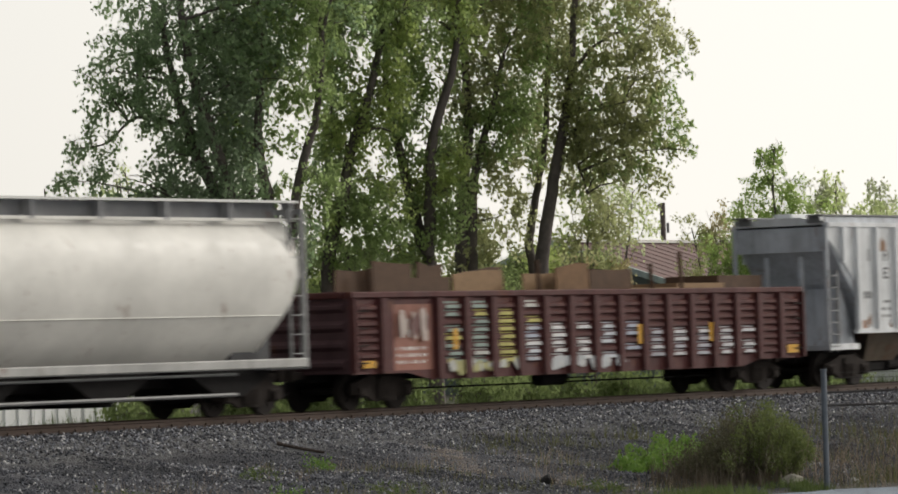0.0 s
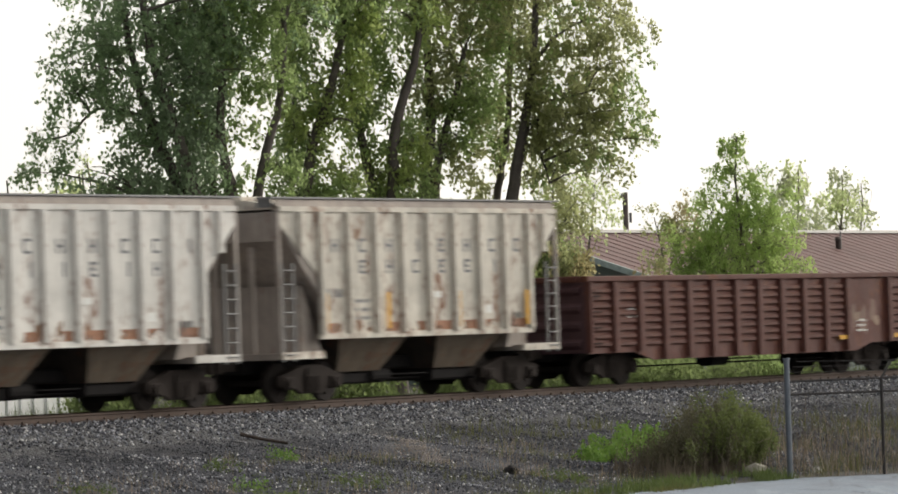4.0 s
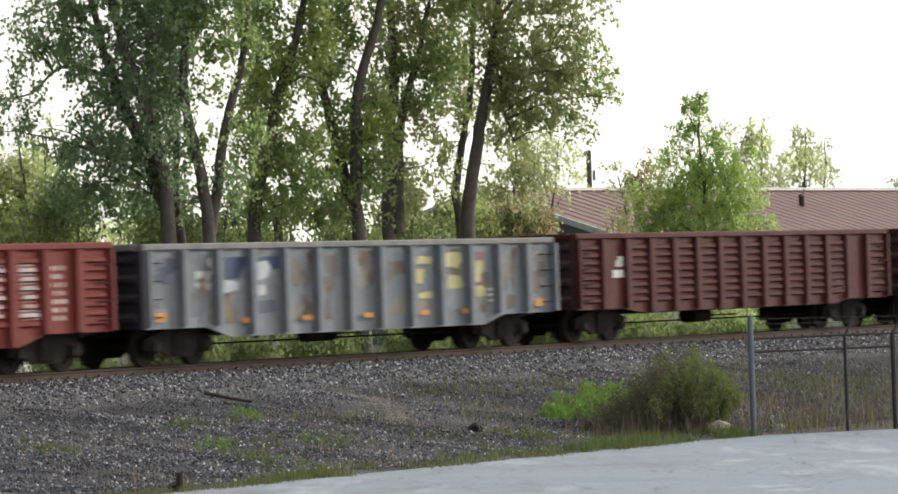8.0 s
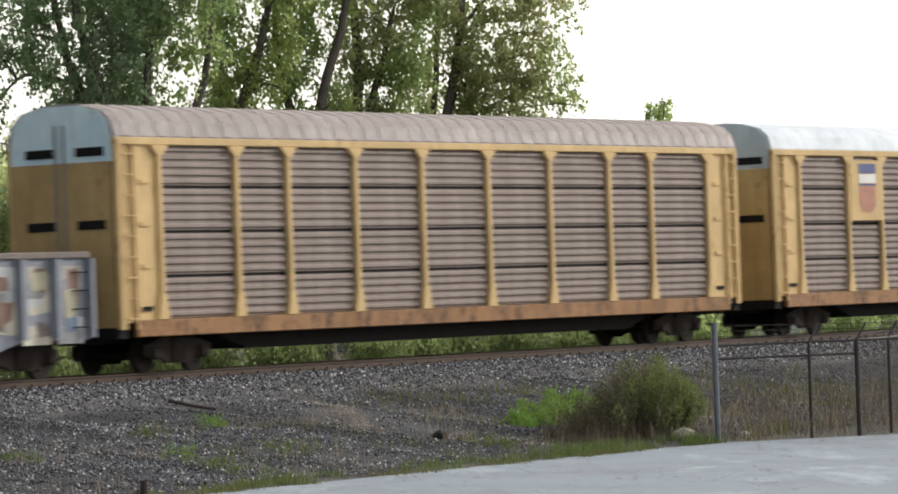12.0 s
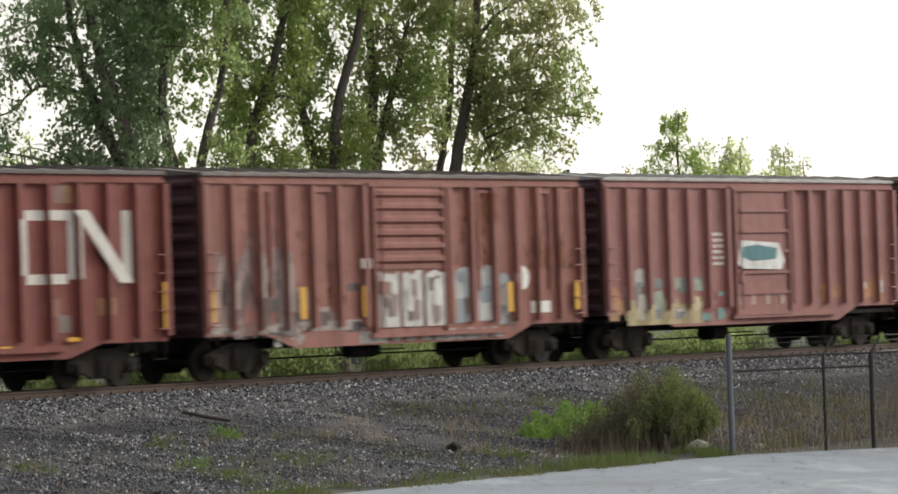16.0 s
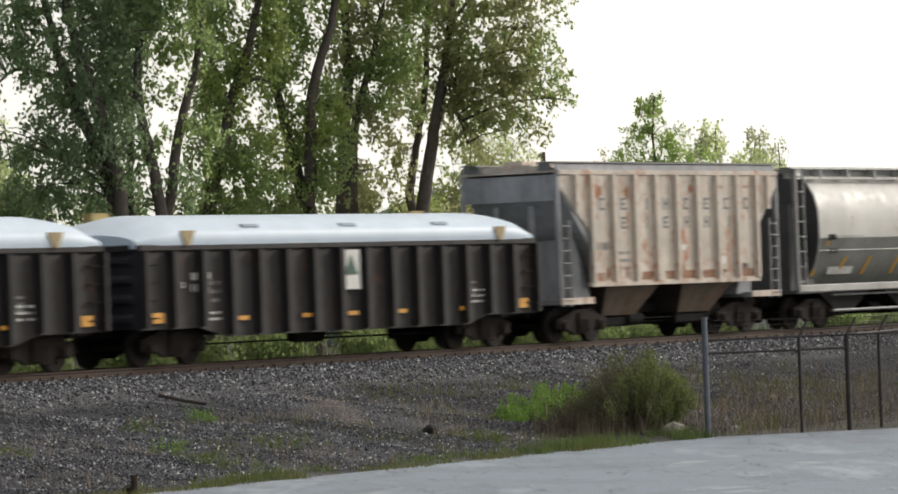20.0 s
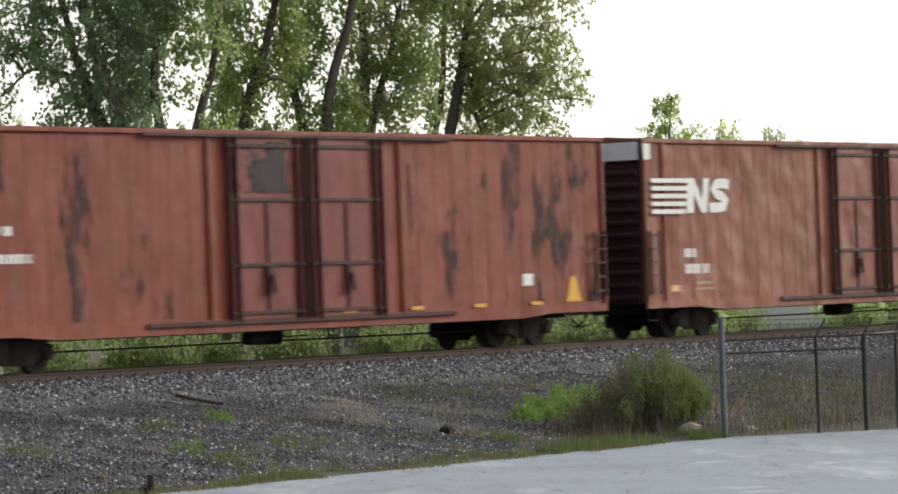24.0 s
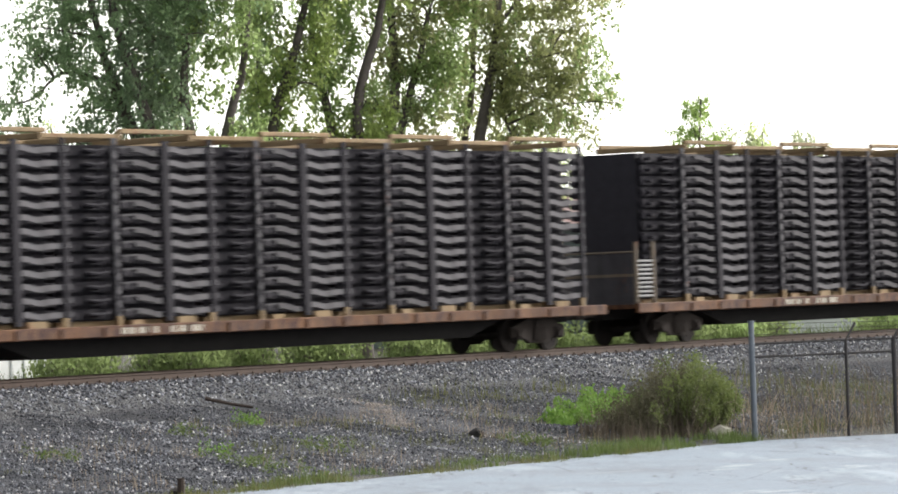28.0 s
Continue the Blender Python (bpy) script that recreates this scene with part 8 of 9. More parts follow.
    r, ribs = gondola(242.83, 16.35, (128, 134, 142), "grey-blue gondola with patches of blue and yellow graffiti", 13, False, 2.6, 0.6, rust=0.15, grime=0.5, seed=11, chord=(128, 128, 126))
    panel_art(r, ribs, 0.2, 5.0, 1.0, 2.4, [(96, 106, 128), (120, 130, 146), (146, 152, 158)], 31, count=4)
    panel_art(r, ribs, 2.4, 5.0, 1.5, 2.4, [(62, 80, 122), (54, 74, 116)], 33, y=-1.53, count=3)
    panel_art(r, ribs, 2.2, 5.0, 1.5, 2.4, [(196, 202, 208)], 34, y=-1.536, count=2, wide=0.6)
    panel_art(r, ribs, 5.0, 16.2, 0.9, 2.4, [(150, 146, 132), (128, 118, 108), (142, 150, 156)], 38, count=3, wide=0.7)
    panel_art(r, ribs, 10.0, 13.4, 1.3, 2.4, [(206, 198, 122), (214, 206, 140)], 37, y=-1.53, count=3, wide=0.75)
    panel_art(r, ribs, 12.0, 13.4, 1.2, 2.4, [(160, 108, 118)], 39, y=-1.528, count=2, wide=0.5)
    decal(r, 0.3, 16.0, 0.9, 2.5, peeled((150, 128, 104), 0.54, (1, 1, 0.5), 9.0), y=-1.526, name="rust_bloom", label="tan rust patches")
    for x in (0.5, 3.6, 5.9, 8.3, 10.6, 12.4, 15.6):
        decal(r, x - 0.2, x + 0.2, 0.9 if 1 < x < 15 else 1.0, 1.02 if 1 < x < 15 else 1.2, plain("orange_marking", (206, 140, 62), 0.6), y=-1.6, name="reflector")
    r, ribs = gondola(260.3, 16.4, (80, 29, 24), "brown-red gondola with pressed panels", 14, True, 2.68, 0.72, rust=0.15, grime=0.4, smooth_at=(1, 12), seed=12)
    decal(r, 1.75, 2.55, 1.65, 1.85, WHITE, name="marking")
    decal(r, 2.0, 2.4, 1.95, 2.2, WHITE, name="marking")
    decal(r, 13.4, 14.3, 0.95, 2.45, paint((84, 58, 52), 0.1, 0.3), name="painted_panel")
    r, ribs = gondola(277.92, 16.4, (72, 30, 27), "brown-red gondola with a white ring mark", 14, True, 2.68, 0.74, rust=0.15, grime=0.35, smooth_at=(1, 11), seed=13)
    decal(r, 1.65, 2.8, 1.55, 1.75, WHITE, name="marking")
    decal(r, 1.9, 2.5, 1.85, 2.15, WHITE, name="marking")
    part("ring_mark", ribbon([(13.6 + 0.3 * math.cos(a * 0.4488), 1.95 + 0.4 * math.sin(a * 0.4488)) for a in range(13)], 0.15, -1.53), WHITE, r)
    graffiti(r, 14.6, 15.7, 1.5, 2.2, [(206, 190, 170)], 41, n=4, **RG)
    r, ribs = gondola(295.5, 16.15, (66, 26, 24), "brown-red gondola with a pink panel and an orange panel", 15, True, 2.68, 0.7, rust=0.12, grime=0.35, smooth_at=(1, 12), seed=14)
    decal(r, 1.75, 3.05, 0.95, 2.35, paint((196, 150, 142), 0.05, 0.2), name="painted_panel")
    decal(r, 1.8, 3.0, 1.45, 1.65, WHITE, y=-1.528, name="marking")
    decal(r, 2.15, 2.6, 1.9, 2.2, WHITE, y=-1.528, name="marking")
    decal(r, 13.3, 14.9, 0.75, 2.35, paint((164, 92, 74), 0.15, 0.4), name="painted_panel")
    part("ring_mark", Geo().tube([(14.1 + 0.42 * math.cos(a * 0.4488), -1.53, 1.65 + 0.48 * math.sin(a * 0.4488)) for a in range(15)], 0.03, 6), paint((196, 140, 116), 0.05, 0.2), r)
    r, ribs = gondola(312.9, 16.2, (136, 142, 154), "blue-grey gondola covered with blue and cream graffiti", 14, False, 2.62, 0.55, rust=0.15, grime=0.5, seed=15, chord=(120, 110, 106), a=2.2, b=3.4)
    panel_art(r, ribs, 0.2, 16.0, 0.75, 2.45, [(206, 210, 214), (186, 178, 168), (150, 150, 156), (214, 208, 190)], 51, count=8, wide=1.1)
    panel_art(r, ribs, 0.2, 6.4, 0.9, 2.4, [(58, 84, 132), (84, 112, 156), (226, 228, 230), (60, 100, 120)], 52, y=-1.532, count=3, wide=0.8)
    panel_art(r, ribs, 6.4, 16.0, 0.9, 2.4, [(150, 116, 100), (110, 130, 160), (132, 118, 116), (196, 190, 160)], 53, y=-1.532, count=3, wide=0.6)
    for x in (3.5, 8.1, 12.6):
        decal(r, x - 0.1, x + 0.1, 1.2, 1.7, YELLOW, y=-1.74, name="reflector")

    autorack(330.15, 27.1, "yellow autorack with a grey ribbed roof and brown-grey panels")
    autorack(359.25, 26.95, "yellow autorack with turquoise graffiti and a shield emblem", (198, 206, 216), (176, 184, 190), True)
    tank_car(387.1, 14.55, "white tank car with a black belly and a railed dome")

    # boxcars
    r, ribs = boxcar(402.5, (125, 65, 59), "brown-red boxcar with a plug door and a large white emblem", "plug", 6, top=4.73, end=0.98, mid=0.68, grime=0.5, doorrgb=(108, 60, 56), roof=(104, 98, 98))
    mk = plain("white_emblem", (206, 202, 196), 0.6, 0, 0.2, 2.0)
    for a, b, c, d in ((10.7, 11.05, 2.5, 3.7), (10.95, 12.45, 3.68, 3.9), (10.95, 12.35, 2.3, 2.52), (12.4, 12.72, 2.4, 3.9), (14.25, 14.58, 2.3, 3.9)):
        decal(r, a, b, c, d, mk, ribs=ribs, name="emblem")
    part("emblem", Geo().py([(12.48, 3.9), (12.94, 3.9), (14.44, 2.3), (13.98, 2.3)], -HW - 0.15, -HW - 0.144), mk, r)
    for i in range(4):
        bars(r, 0.9, 3.85 - 0.34 * i, 2.1, 1, plain("pale_lettering", (206, 188, 182), 0.7), h=0.15, fill=0.85, ribs=ribs, seed=60 + i)
    bars(r, 0.9, 2.3, 2.4, 4, plain("grey_lettering", (170, 160, 154), 0.7), h=0.07, pitch=0.28, ribs=ribs, seed=66)
    bars(r, 3.9, 3.0, 0.9, 4, plain("grey_lettering", (170, 160, 154), 0.7), h=0.08, pitch=0.18, seed=67)
    rnd = random.Random(70)
    for k in range(16):
        x, z = rnd.uniform(0.8, 14.6), rnd.choice((1.25, 1.6, 4.05))
        if not 6.2 < x < 9.8:
            decal(r, x, x + 0.5, z, z + 0.38, paint(rnd.choice(((140, 96, 84), (122, 108, 104), (150, 110, 80))), 0.1, 0.3), ribs=ribs, name="repaint_patch")
    for x in (0.12, 15.5):
        decal(r, x, x + 0.24, 1.25, 2.3, YELLOW, y=-1.64, name="reflector")
    for x in (3.1, 5.3, 7.8, 9.9, 12.2):
        decal(r, x, x + 0.45, 0.92 if 3.4 < x < 12 else 1.05, 1.0 if 3.4 < x < 12 else 1.14, YELLOW, y=-1.6, name="reflector")

    r, ribs = boxcar(419.6, (145, 94, 86), "brown boxcar with a ridged door and white graffiti", "ridged", 6, top=4.73, end=1.02, mid=0.68, rust=0.2, grime=0.5, frames=(2.2, 4.6, 11.4, 14.0), roof=(120, 114, 112))
    decal(r, 0.3, 6.3, 1.06, 1.3, peeled((192, 182, 176), 0.44, (0.5, 1, 1.5), 4.0), name="pale_streak", label="pale dust along the sill")
    for k in range(3):
        ragged_fill(r, 6.62 + 0.98 * k, 7.46 + 0.98 * k, 1.08, 2.46, (206, 206, 203), 70 + k, y=-1.65, low=0.9)
        panel_art(r, (6.55 + 0.98 * k, 7.55 + 0.98 * k), 6.5, 9.6, 1.1, 2.3, [(110, 96, 92), (150, 128, 120), (226, 226, 224)], 75 + k, y=-1.66, count=5, wide=0.45)
    decal(r, 2.6, 11.8, 0.72, 1.0, peeled((206, 202, 200), 0.46, (1, 1, 1), 2.0), name="sprayed_sill", label="white overspray along the sill")
    decal(r, 0.15, 3.6, 0.95, 3.5, peeled((158, 142, 140), 0.5, (1, 1, 0.7), 5.0), ribs=ribs, name="sprayed_smear", label="grey overspray")
    decal(r, 3.6, 6.2, 1.05, 4.4, peeled((150, 92, 62), 0.54, (1, 1, 0.5), 1.0), ribs=ribs, name="rust_bloom", label="orange rust showing through")
    decal(r, 9.8, 15.4, 2.4, 4.4, peeled((150, 92, 62), 0.55, (1, 1, 0.5), 4.0), ribs=ribs, name="rust_bloom", label="orange rust showing through")
    for a, b in ((10.0, 10.72), (11.0, 11.75)):
        ragged_fill(r, a, b, 1.15, 2.55, (190, 196, 200), 90 + int(a), low=0.85)
    panel_art(r, ribs, 9.75, 12.6, 1.0, 2.4, [(206, 206, 204), (120, 100, 96), (150, 160, 170)], 72, y=-1.527, count=4)
    panel_art(r, ribs, 2.0, 6.2, 1.0, 2.3, [(112, 100, 98), (168, 150, 146), (88, 76, 76)], 79, count=3)
    for k in range(9):
        decal(r, 6.7 + 0.62 * k, 7.05 + 0.62 * k, 0.74, 0.96, spray((214, 212, 208)), name="graffiti")
    part("round_patch", Geo().tube([(12.9, -1.62, 2.2), (12.9, -1.63, 2.2)], 0.3, 18), WHITE, r)
    decal(r, 13.4, 14.3, 1.3, 1.6, WHITE, ribs=ribs, name="marking")
    graffiti(r, 0.5, 3.4, 0.9, 3.2, [(150, 122, 116), (92, 62, 60), (168, 146, 140)], 73, ribs=ribs, **BX)
    for x in (0.15, 3.6, 6.1, 9.75, 12.3, 15.4):
        decal(r, x - 0.1, x + 0.14, 1.35, 2.1, YELLOW, y=-1.63, name="reflector")
    decal(r, 6.0, 6.4, 2.5, 2.75, WHITE, y=-1.63, name="marking")

    r, ribs = boxcar(436.55, (146, 98, 94), "faded pink-brown boxcar with yellow and teal graffiti", "panel", 6, top=4.73, end=1.15, mid=0.78, rust=0.06, grime=0.25, roof=(176, 174, 174))
    ragged_fill(r, 1.0, 4.9, 0.86, 1.55, (190, 170, 122), 80, ribs=ribs, low=0.7)
    panel_art(r, ribs, 0.9, 5.0, 1.0, 2.1, [(206, 196, 150), (158, 176, 158), (128, 134, 134), (206, 200, 186)], 81, y=-1.53, count=5, wide=0.7)
    ragged_fill(r, 1.45, 1.9, 1.9, 2.4, (196, 194, 192), 87, low=0.8)
    panel_art(r, (0.05, 1.0), 0.1, 1.0, 1.0, 1.9, [(186, 112, 70), (190, 140, 96)], 84, count=3)
    panel_art(r, (4.6, 5.4, 6.2), 4.7, 6.1, 0.9, 1.7, [(110, 150, 148), (160, 74, 76)], 89, y=-1.54, count=3)
    graffiti(r, 0.2, 0.9, 1.2, 2.0, [(190, 120, 70)], 82, ribs=ribs, n=1, **BX)
    graffiti(r, 5.0, 6.0, 0.85, 1.6, [(160, 70, 70)], 83, n=2)
    part("graffiti_panel", Geo().py([(6.55, 2.45), (6.8, 2.3), (8.9, 2.25), (9.1, 2.5), (8.8, 3.0), (6.7, 3.08)], -1.69, -1.686), spray((232, 234, 234)), r, "white sprayed panel")
    part("graffiti_panel", Geo().py([(6.75, 2.62), (7.3, 2.5), (8.6, 2.55), (8.7, 2.85), (7.6, 2.95), (6.85, 2.9)], -1.696, -1.692), spray((62, 130, 142)), r, "teal sprayed shape")
    graffiti(r, 11.2, 12.6, 1.25, 1.9, [(186, 122, 76), (150, 96, 80)], 85, ribs=ribs, n=2, **BX)
    graffiti(r, 13.6, 15.0, 1.25, 2.1, [(196, 128, 80), (206, 190, 180)], 86, ribs=ribs, n=2, **BX)
    bars(r, 5.4, 3.3, 0.7, 6, WHITE, h=0.09, pitch=0.16, seed=88)
    for x in (6.6, 7.4, 8.2, 9.0):
        decal(r, x - 0.12, x + 0.12, 1.3, 1.6, paint((176, 148, 140), 0.05, 0.3), y=-1.63, name="patch")

    def lettered(p, seed):
        r, ribs = boxcar(p, (96, 42, 40), "dark red-brown boxcar with three lines of white lettering", "panel", 6, top=4.75, end=1.05, mid=0.8, rust=0.04, grime=0.3, roof=(120, 108, 106))
        for i, w in enumerate((2.5, 1.75, 2.05)):
            bars(r, 1.0, 4.06 - 0.42 * i, w, 1, WHITE, h=0.17, fill=0.97, ribs=ribs, seed=seed + i)
        bars(r, 1.0, 2.72, 0.5, 1, WHITE, h=0.2, ribs=ribs, seed=seed + 4)
        bars(r, 1.0, 2.32, 1.5, 1, WHITE, h=0.2, ribs=ribs, seed=seed + 5)
        bars(r, 1.0, 1.95, 1.8, 2, WHITE, h=0.09, pitch=0.22, ribs=ribs, seed=seed + 6)
        bars(r, 2.9, 2.85, 0.4, 2, GREYM, h=0.09, pitch=0.16, ribs=ribs, seed=seed + 7)
        bars(r, 13.6, 2.8, 0.6, 8, plain("grey_lettering", (170, 160, 154), 0.7), h=0.06, pitch=0.14, ribs=ribs, seed=seed + 8)
        decal(r, 13.7, 14.2, 1.55, 1.8, WHITE, ribs=ribs, name="marking")
        for k in ribs:
            decal(r, k - 0.2, k + 0.2, 1.08, 1.17, paint((196, 140, 132), 0.05, 0.3), y=-1.6, name="rib_foot")
        part("panel_frame", Geo().box(13.3, 13.38, -1.6, -1.52, 1.3, 4.1).box(14.4, 14.48, -1.6, -1.52, 1.3, 4.1).box(13.38, 14.4, -1.6, -1.52, 4.02, 4.1), paint((106, 52, 50), 0.04, 0.3), r)
        return r, ribs
    r, ribs = lettered(453.6, 100)
    graffiti(r, 9.8, 11.2, 1.1, 2.1, [(190, 132, 92), (200, 150, 96)], 105, ribs=ribs, n=2, **BX)
    graffiti(r, 11.6, 13.4, 1.25, 2.0, [(150, 142, 146), (180, 176, 180)], 106, ribs=ribs, n=3, **BX)
    graffiti(r, 3.4, 6.1, 1.2, 1.7, [(140, 84, 80), (156, 100, 92)], 107, ribs=ribs, n=4, **BX)
    r, ribs = lettered(470.55, 120)
    graffiti(r, 1.9, 3.7, 0.85, 1.8, [(128, 150, 172), (150, 168, 184), (112, 128, 156)], 121, ribs=ribs, n=4, fat=1.5, **BX)
    decal(r, 6.95, 8.85, 1.2, 1.85, paint((150, 146, 142), 0.05, 0.3), y=-1.63, name="repaint_patch")
    bars(r, 7.1, 1.8, 1.6, 2, GREYM, y=-1.64, h=0.08, pitch=0.3, seed=122)

    # covered black gondolas
    for p, seed in ((487.6, 1), (505.05, 2)):
        r, ribs = gondola(p, 16.15, (50, 47, 47), "black gondola with a white domed cover and orange reflectors", 15, False, 2.62, 0.62, rust=0.05, grime=0.4, seed=130 + seed)
        wm = plain("white_cover", (204, 219, 234), 0.5, 0, 0.1, 1.5)
        prof = [(-1.57, 2.66), (-1.6, 2.8), (-1.6, 2.98), (-1.52, 3.1), (-1.35, 3.22), (-1.0, 3.35), (-0.5, 3.43), (0, 3.46), (0.5, 3.43), (1.0, 3.35), (1.35, 3.22), (1.52, 3.1), (1.6, 2.98), (1.6, 2.8), (1.57, 2.66)]
        taper = [(y * 0.93, 2.66 + (z - 2.66) * 0.45) for y, z in prof]
        g = Geo()
        n = len(prof)
        rings = [[(x, y, z) for y, z in pr] for x, pr in ((-0.05, taper), (0.7, [(y, 2.66 + (z - 2.66) * 0.86) for y, z in prof]), (1.4, prof), (14.75, prof), (15.5, [(y, 2.66 + (z - 2.66) * 0.86) for y, z in prof]), (16.2, taper))]
        g.add([q for ring_ in rings for q in ring_], [(i * n + k + 1, i * n + k, (i + 1) * n + k, (i + 1) * n + k + 1) for i in range(5) for k in range(n - 1)] + [tuple(range(n)), tuple(range(5 * n, 6 * n))[::-1]])
        cv = part("cover", g, wm, r, "white domed fibreglass cover", True)
        for x in (4.2, 8.1, 12.0):
            part("vent", Geo().box(x - 0.3, x + 0.3, -1.52, -1.2, 2.98, 3.2, 0.05), plain("cover_shade", (150, 165, 180), 0.6), cv)
        for x in (1.7, 14.5):
            part("strap_bracket", Geo().py([(x - 0.25, 2.98), (x - 0.2, 3.06), (x + 0.25, 3.06), (x + 0.08, 2.72), (x - 0.08, 2.72)], -1.64, -1.5), plain("tan_strap", (176, 156, 118), 0.7), cv)
            part("strap_bracket", Geo().box(x - 0.3, x + 0.3, 0.9, 1.2, 3.3, 3.55), plain("dull_yellow", (170, 150, 96), 0.7), cv)
        part("sign", Geo().box(7.6, 8.35, -1.63, -1.6, 1.6, 2.55), WHITE, r, "white sign with a dark green mark")
        part("sign_mark", Geo().py([(7.7, 1.95), (8.25, 1.95), (7.98, 2.45)], -1.64, -1.635), plain("dark_green", (60, 96, 84), 0.6), r)
        for x in (0.35, 3.5, 6.0, 7.85, 9.9, 12.6, 15.3):
            e = x < 1 or x > 15
            decal(r, x, x + 0.4, 0.98 if e else 0.98, 1.22 if e else 1.08, plain("orange_reflector", (220, 158, 60), 0.5), y=-1.6, name="reflector")
        bars(r, 1.3, 1.9, 0.4, 1, WHITE, h=0.14, seed=seed)
        bars(r, 2.2, 1.9, 0.8, 3, GREYM, h=0.08, pitch=0.2, seed=seed + 3)
        bars(r, 2.2, 1.2, 0.8, 2, WHITE, h=0.06, pitch=0.14, seed=seed + 4)
        bars(r, 13.0, 1.7, 0.5, 3, GREYM, h=0.06, pitch=0.14, seed=seed + 6)
        decal(r, 8.6, 8.9, 1.0, 1.3, WHITE, name="marking")

    covered_hopper(522.5, (206, 196, 184), "weathered cream covered hopper with rust patches at its top", L=11.4, rust=0.42, grime=0.4, seed=9, rustrgb=(176, 108, 66), endrgb=(168, 170, 174), rusty=((184, 112, 68), 12, 0.3))
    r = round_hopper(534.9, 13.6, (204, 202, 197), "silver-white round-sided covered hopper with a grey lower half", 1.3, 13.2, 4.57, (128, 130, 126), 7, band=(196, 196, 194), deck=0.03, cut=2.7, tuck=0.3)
    for x in (1.75, 3.2, 4.7, 6.5, 9.0, 11.0, 12.6):
        e = x < 2 or x > 12
        part("stripe", Geo().add([(x - 0.12, -1.02, 1.52), (x + 0.04, -1.02, 1.52), (x + (0.3 if e else 0.16), -1.5 if e else -1.33, 2.5 if e else 2.05), (x + (0.14 if e else 0.0), -1.5 if e else -1.33, 2.5 if e else 2.05)], [(0, 1, 2, 3)]), YELLOW, r)
    part("stencil_plate", Geo().add([(2.5, -1.06, 1.55), (4.0, -1.06, 1.55), (4.0, -1.53, 2.66), (2.5, -1.53, 2.66)], [(0, 1, 2, 3)]), paint((196, 198, 196), 0.02, 0.2), r, "pale painted field")

    r, ribs = boxcar(550.1, (140, 103, 98), "grey-brown boxcar with pink graffiti and a ridged door", "ridged", 6, top=4.68, end=1.0, mid=0.66, rust=0.12, grime=0.5, frames=(2.2, 4.6, 11.4, 14.0), roof=(130, 116, 112))
    ragged_fill(r, 1.5, 6.25, 0.72, 1.95, (196, 100, 126), 140, ribs=ribs, low=0.82)
    panel_art(r, ribs, 1.6, 6.2, 1.0, 1.95, [(206, 132, 150), (150, 72, 96), (196, 150, 156)], 141, y=-1.53, count=4, wide=0.6)
    graffiti(r, 2.5, 4.9, 1.75, 2.1, [(104, 150, 112)], 142, ribs=ribs, n=3, **BX)
    graffiti(r, 6.7, 9.4, 0.8, 1.35, [(196, 116, 128), (110, 150, 118)], 143, y=-1.69, n=4)
    decal(r, 0.2, 6.2, 2.0, 4.3, peeled((112, 84, 77), 0.54, (0.8, 1, 0.7), 2.0), ribs=ribs, name="soot_stain", label="dark weather stains")
    decal(r, 9.8, 15.5, 1.2, 4.3, peeled((150, 116, 106), 0.53, (0.8, 1, 0.7), 6.0), ribs=ribs, name="faded_stain", label="pale weather stains")
    decal(r, 6.8, 9.2, 1.4, 1.55, paint((206, 186, 110), 0.05, 0.3), y=-1.69, name="marking")
    graffiti(r, 0.6, 1.6, 1.0, 2.4, [(176, 164, 160), (190, 178, 172)], 144, ribs=ribs, n=2, **BX)
    bars(r, 14.2, 1.9, 0.7, 4, WHITE, h=0.07, pitch=0.14, seed=145, ribs=ribs)
    r, ribs = boxcar(567.05, (153, 92, 88), "faded red boxcar with a panelled door", "panel", 6, L=15.95, top=4.7, end=1.12, mid=0.8, rust=0.04, grime=0.22, d0=6.55, d1=9.55, roof=(170, 150, 150))
    bars(r, 1.9, 2.5, 0.5, 4, WHITE, h=0.16, pitch=0.34, ribs=ribs, seed=150)
    bars(r, 2.6, 1.95, 0.6, 2, WHITE, h=0.18, pitch=0.3, ribs=ribs, seed=151)
    bars(r, 5.4, 3.4, 0.7, 10, WHITE, h=0.07, pitch=0.15, ribs=ribs, seed=152)
    bars(r, 13.4, 1.75, 1.6, 2, GREYM, h=0.1, pitch=0.2, ribs=ribs, seed=153)
    for x in (6.9, 9.2):
        decal(r, x - 0.15, x + 0.15, 1.25, 1.55, paint((186, 160, 150), 0.05, 0.3), y=-1.63, name="patch")

    # long high boxcars
    r = high_cube(584.5, (126, 60, 42), "rusty orange-brown high boxcar with dark peeling patches", L=26.2, rust=0.15, grime=0.4, patch=None, warp=0.15, rustrgb=(90, 50, 40), doorrgb=(118, 56, 50))
    decal(r, 17.4, 25.9, 1.1, 5.18, peeled((66, 46, 38), 0.545), y=-1.538, name="peeling_coat", label="dark patches of an older coat")
    decal(r, 1.2, 9.3, 1.1, 5.18, peeled((70, 48, 40), 0.56, seed=7.0), y=-1.538, name="peeling_coat", label="dark patches of an older coat")
    decal(r, 10.2, 12.9, 3.9, 5.1, peeled((62, 48, 46), 0.5, (1, 1, 1), 3.0), y=-1.59, name="peeling_coat", label="dark patches of an older coat")
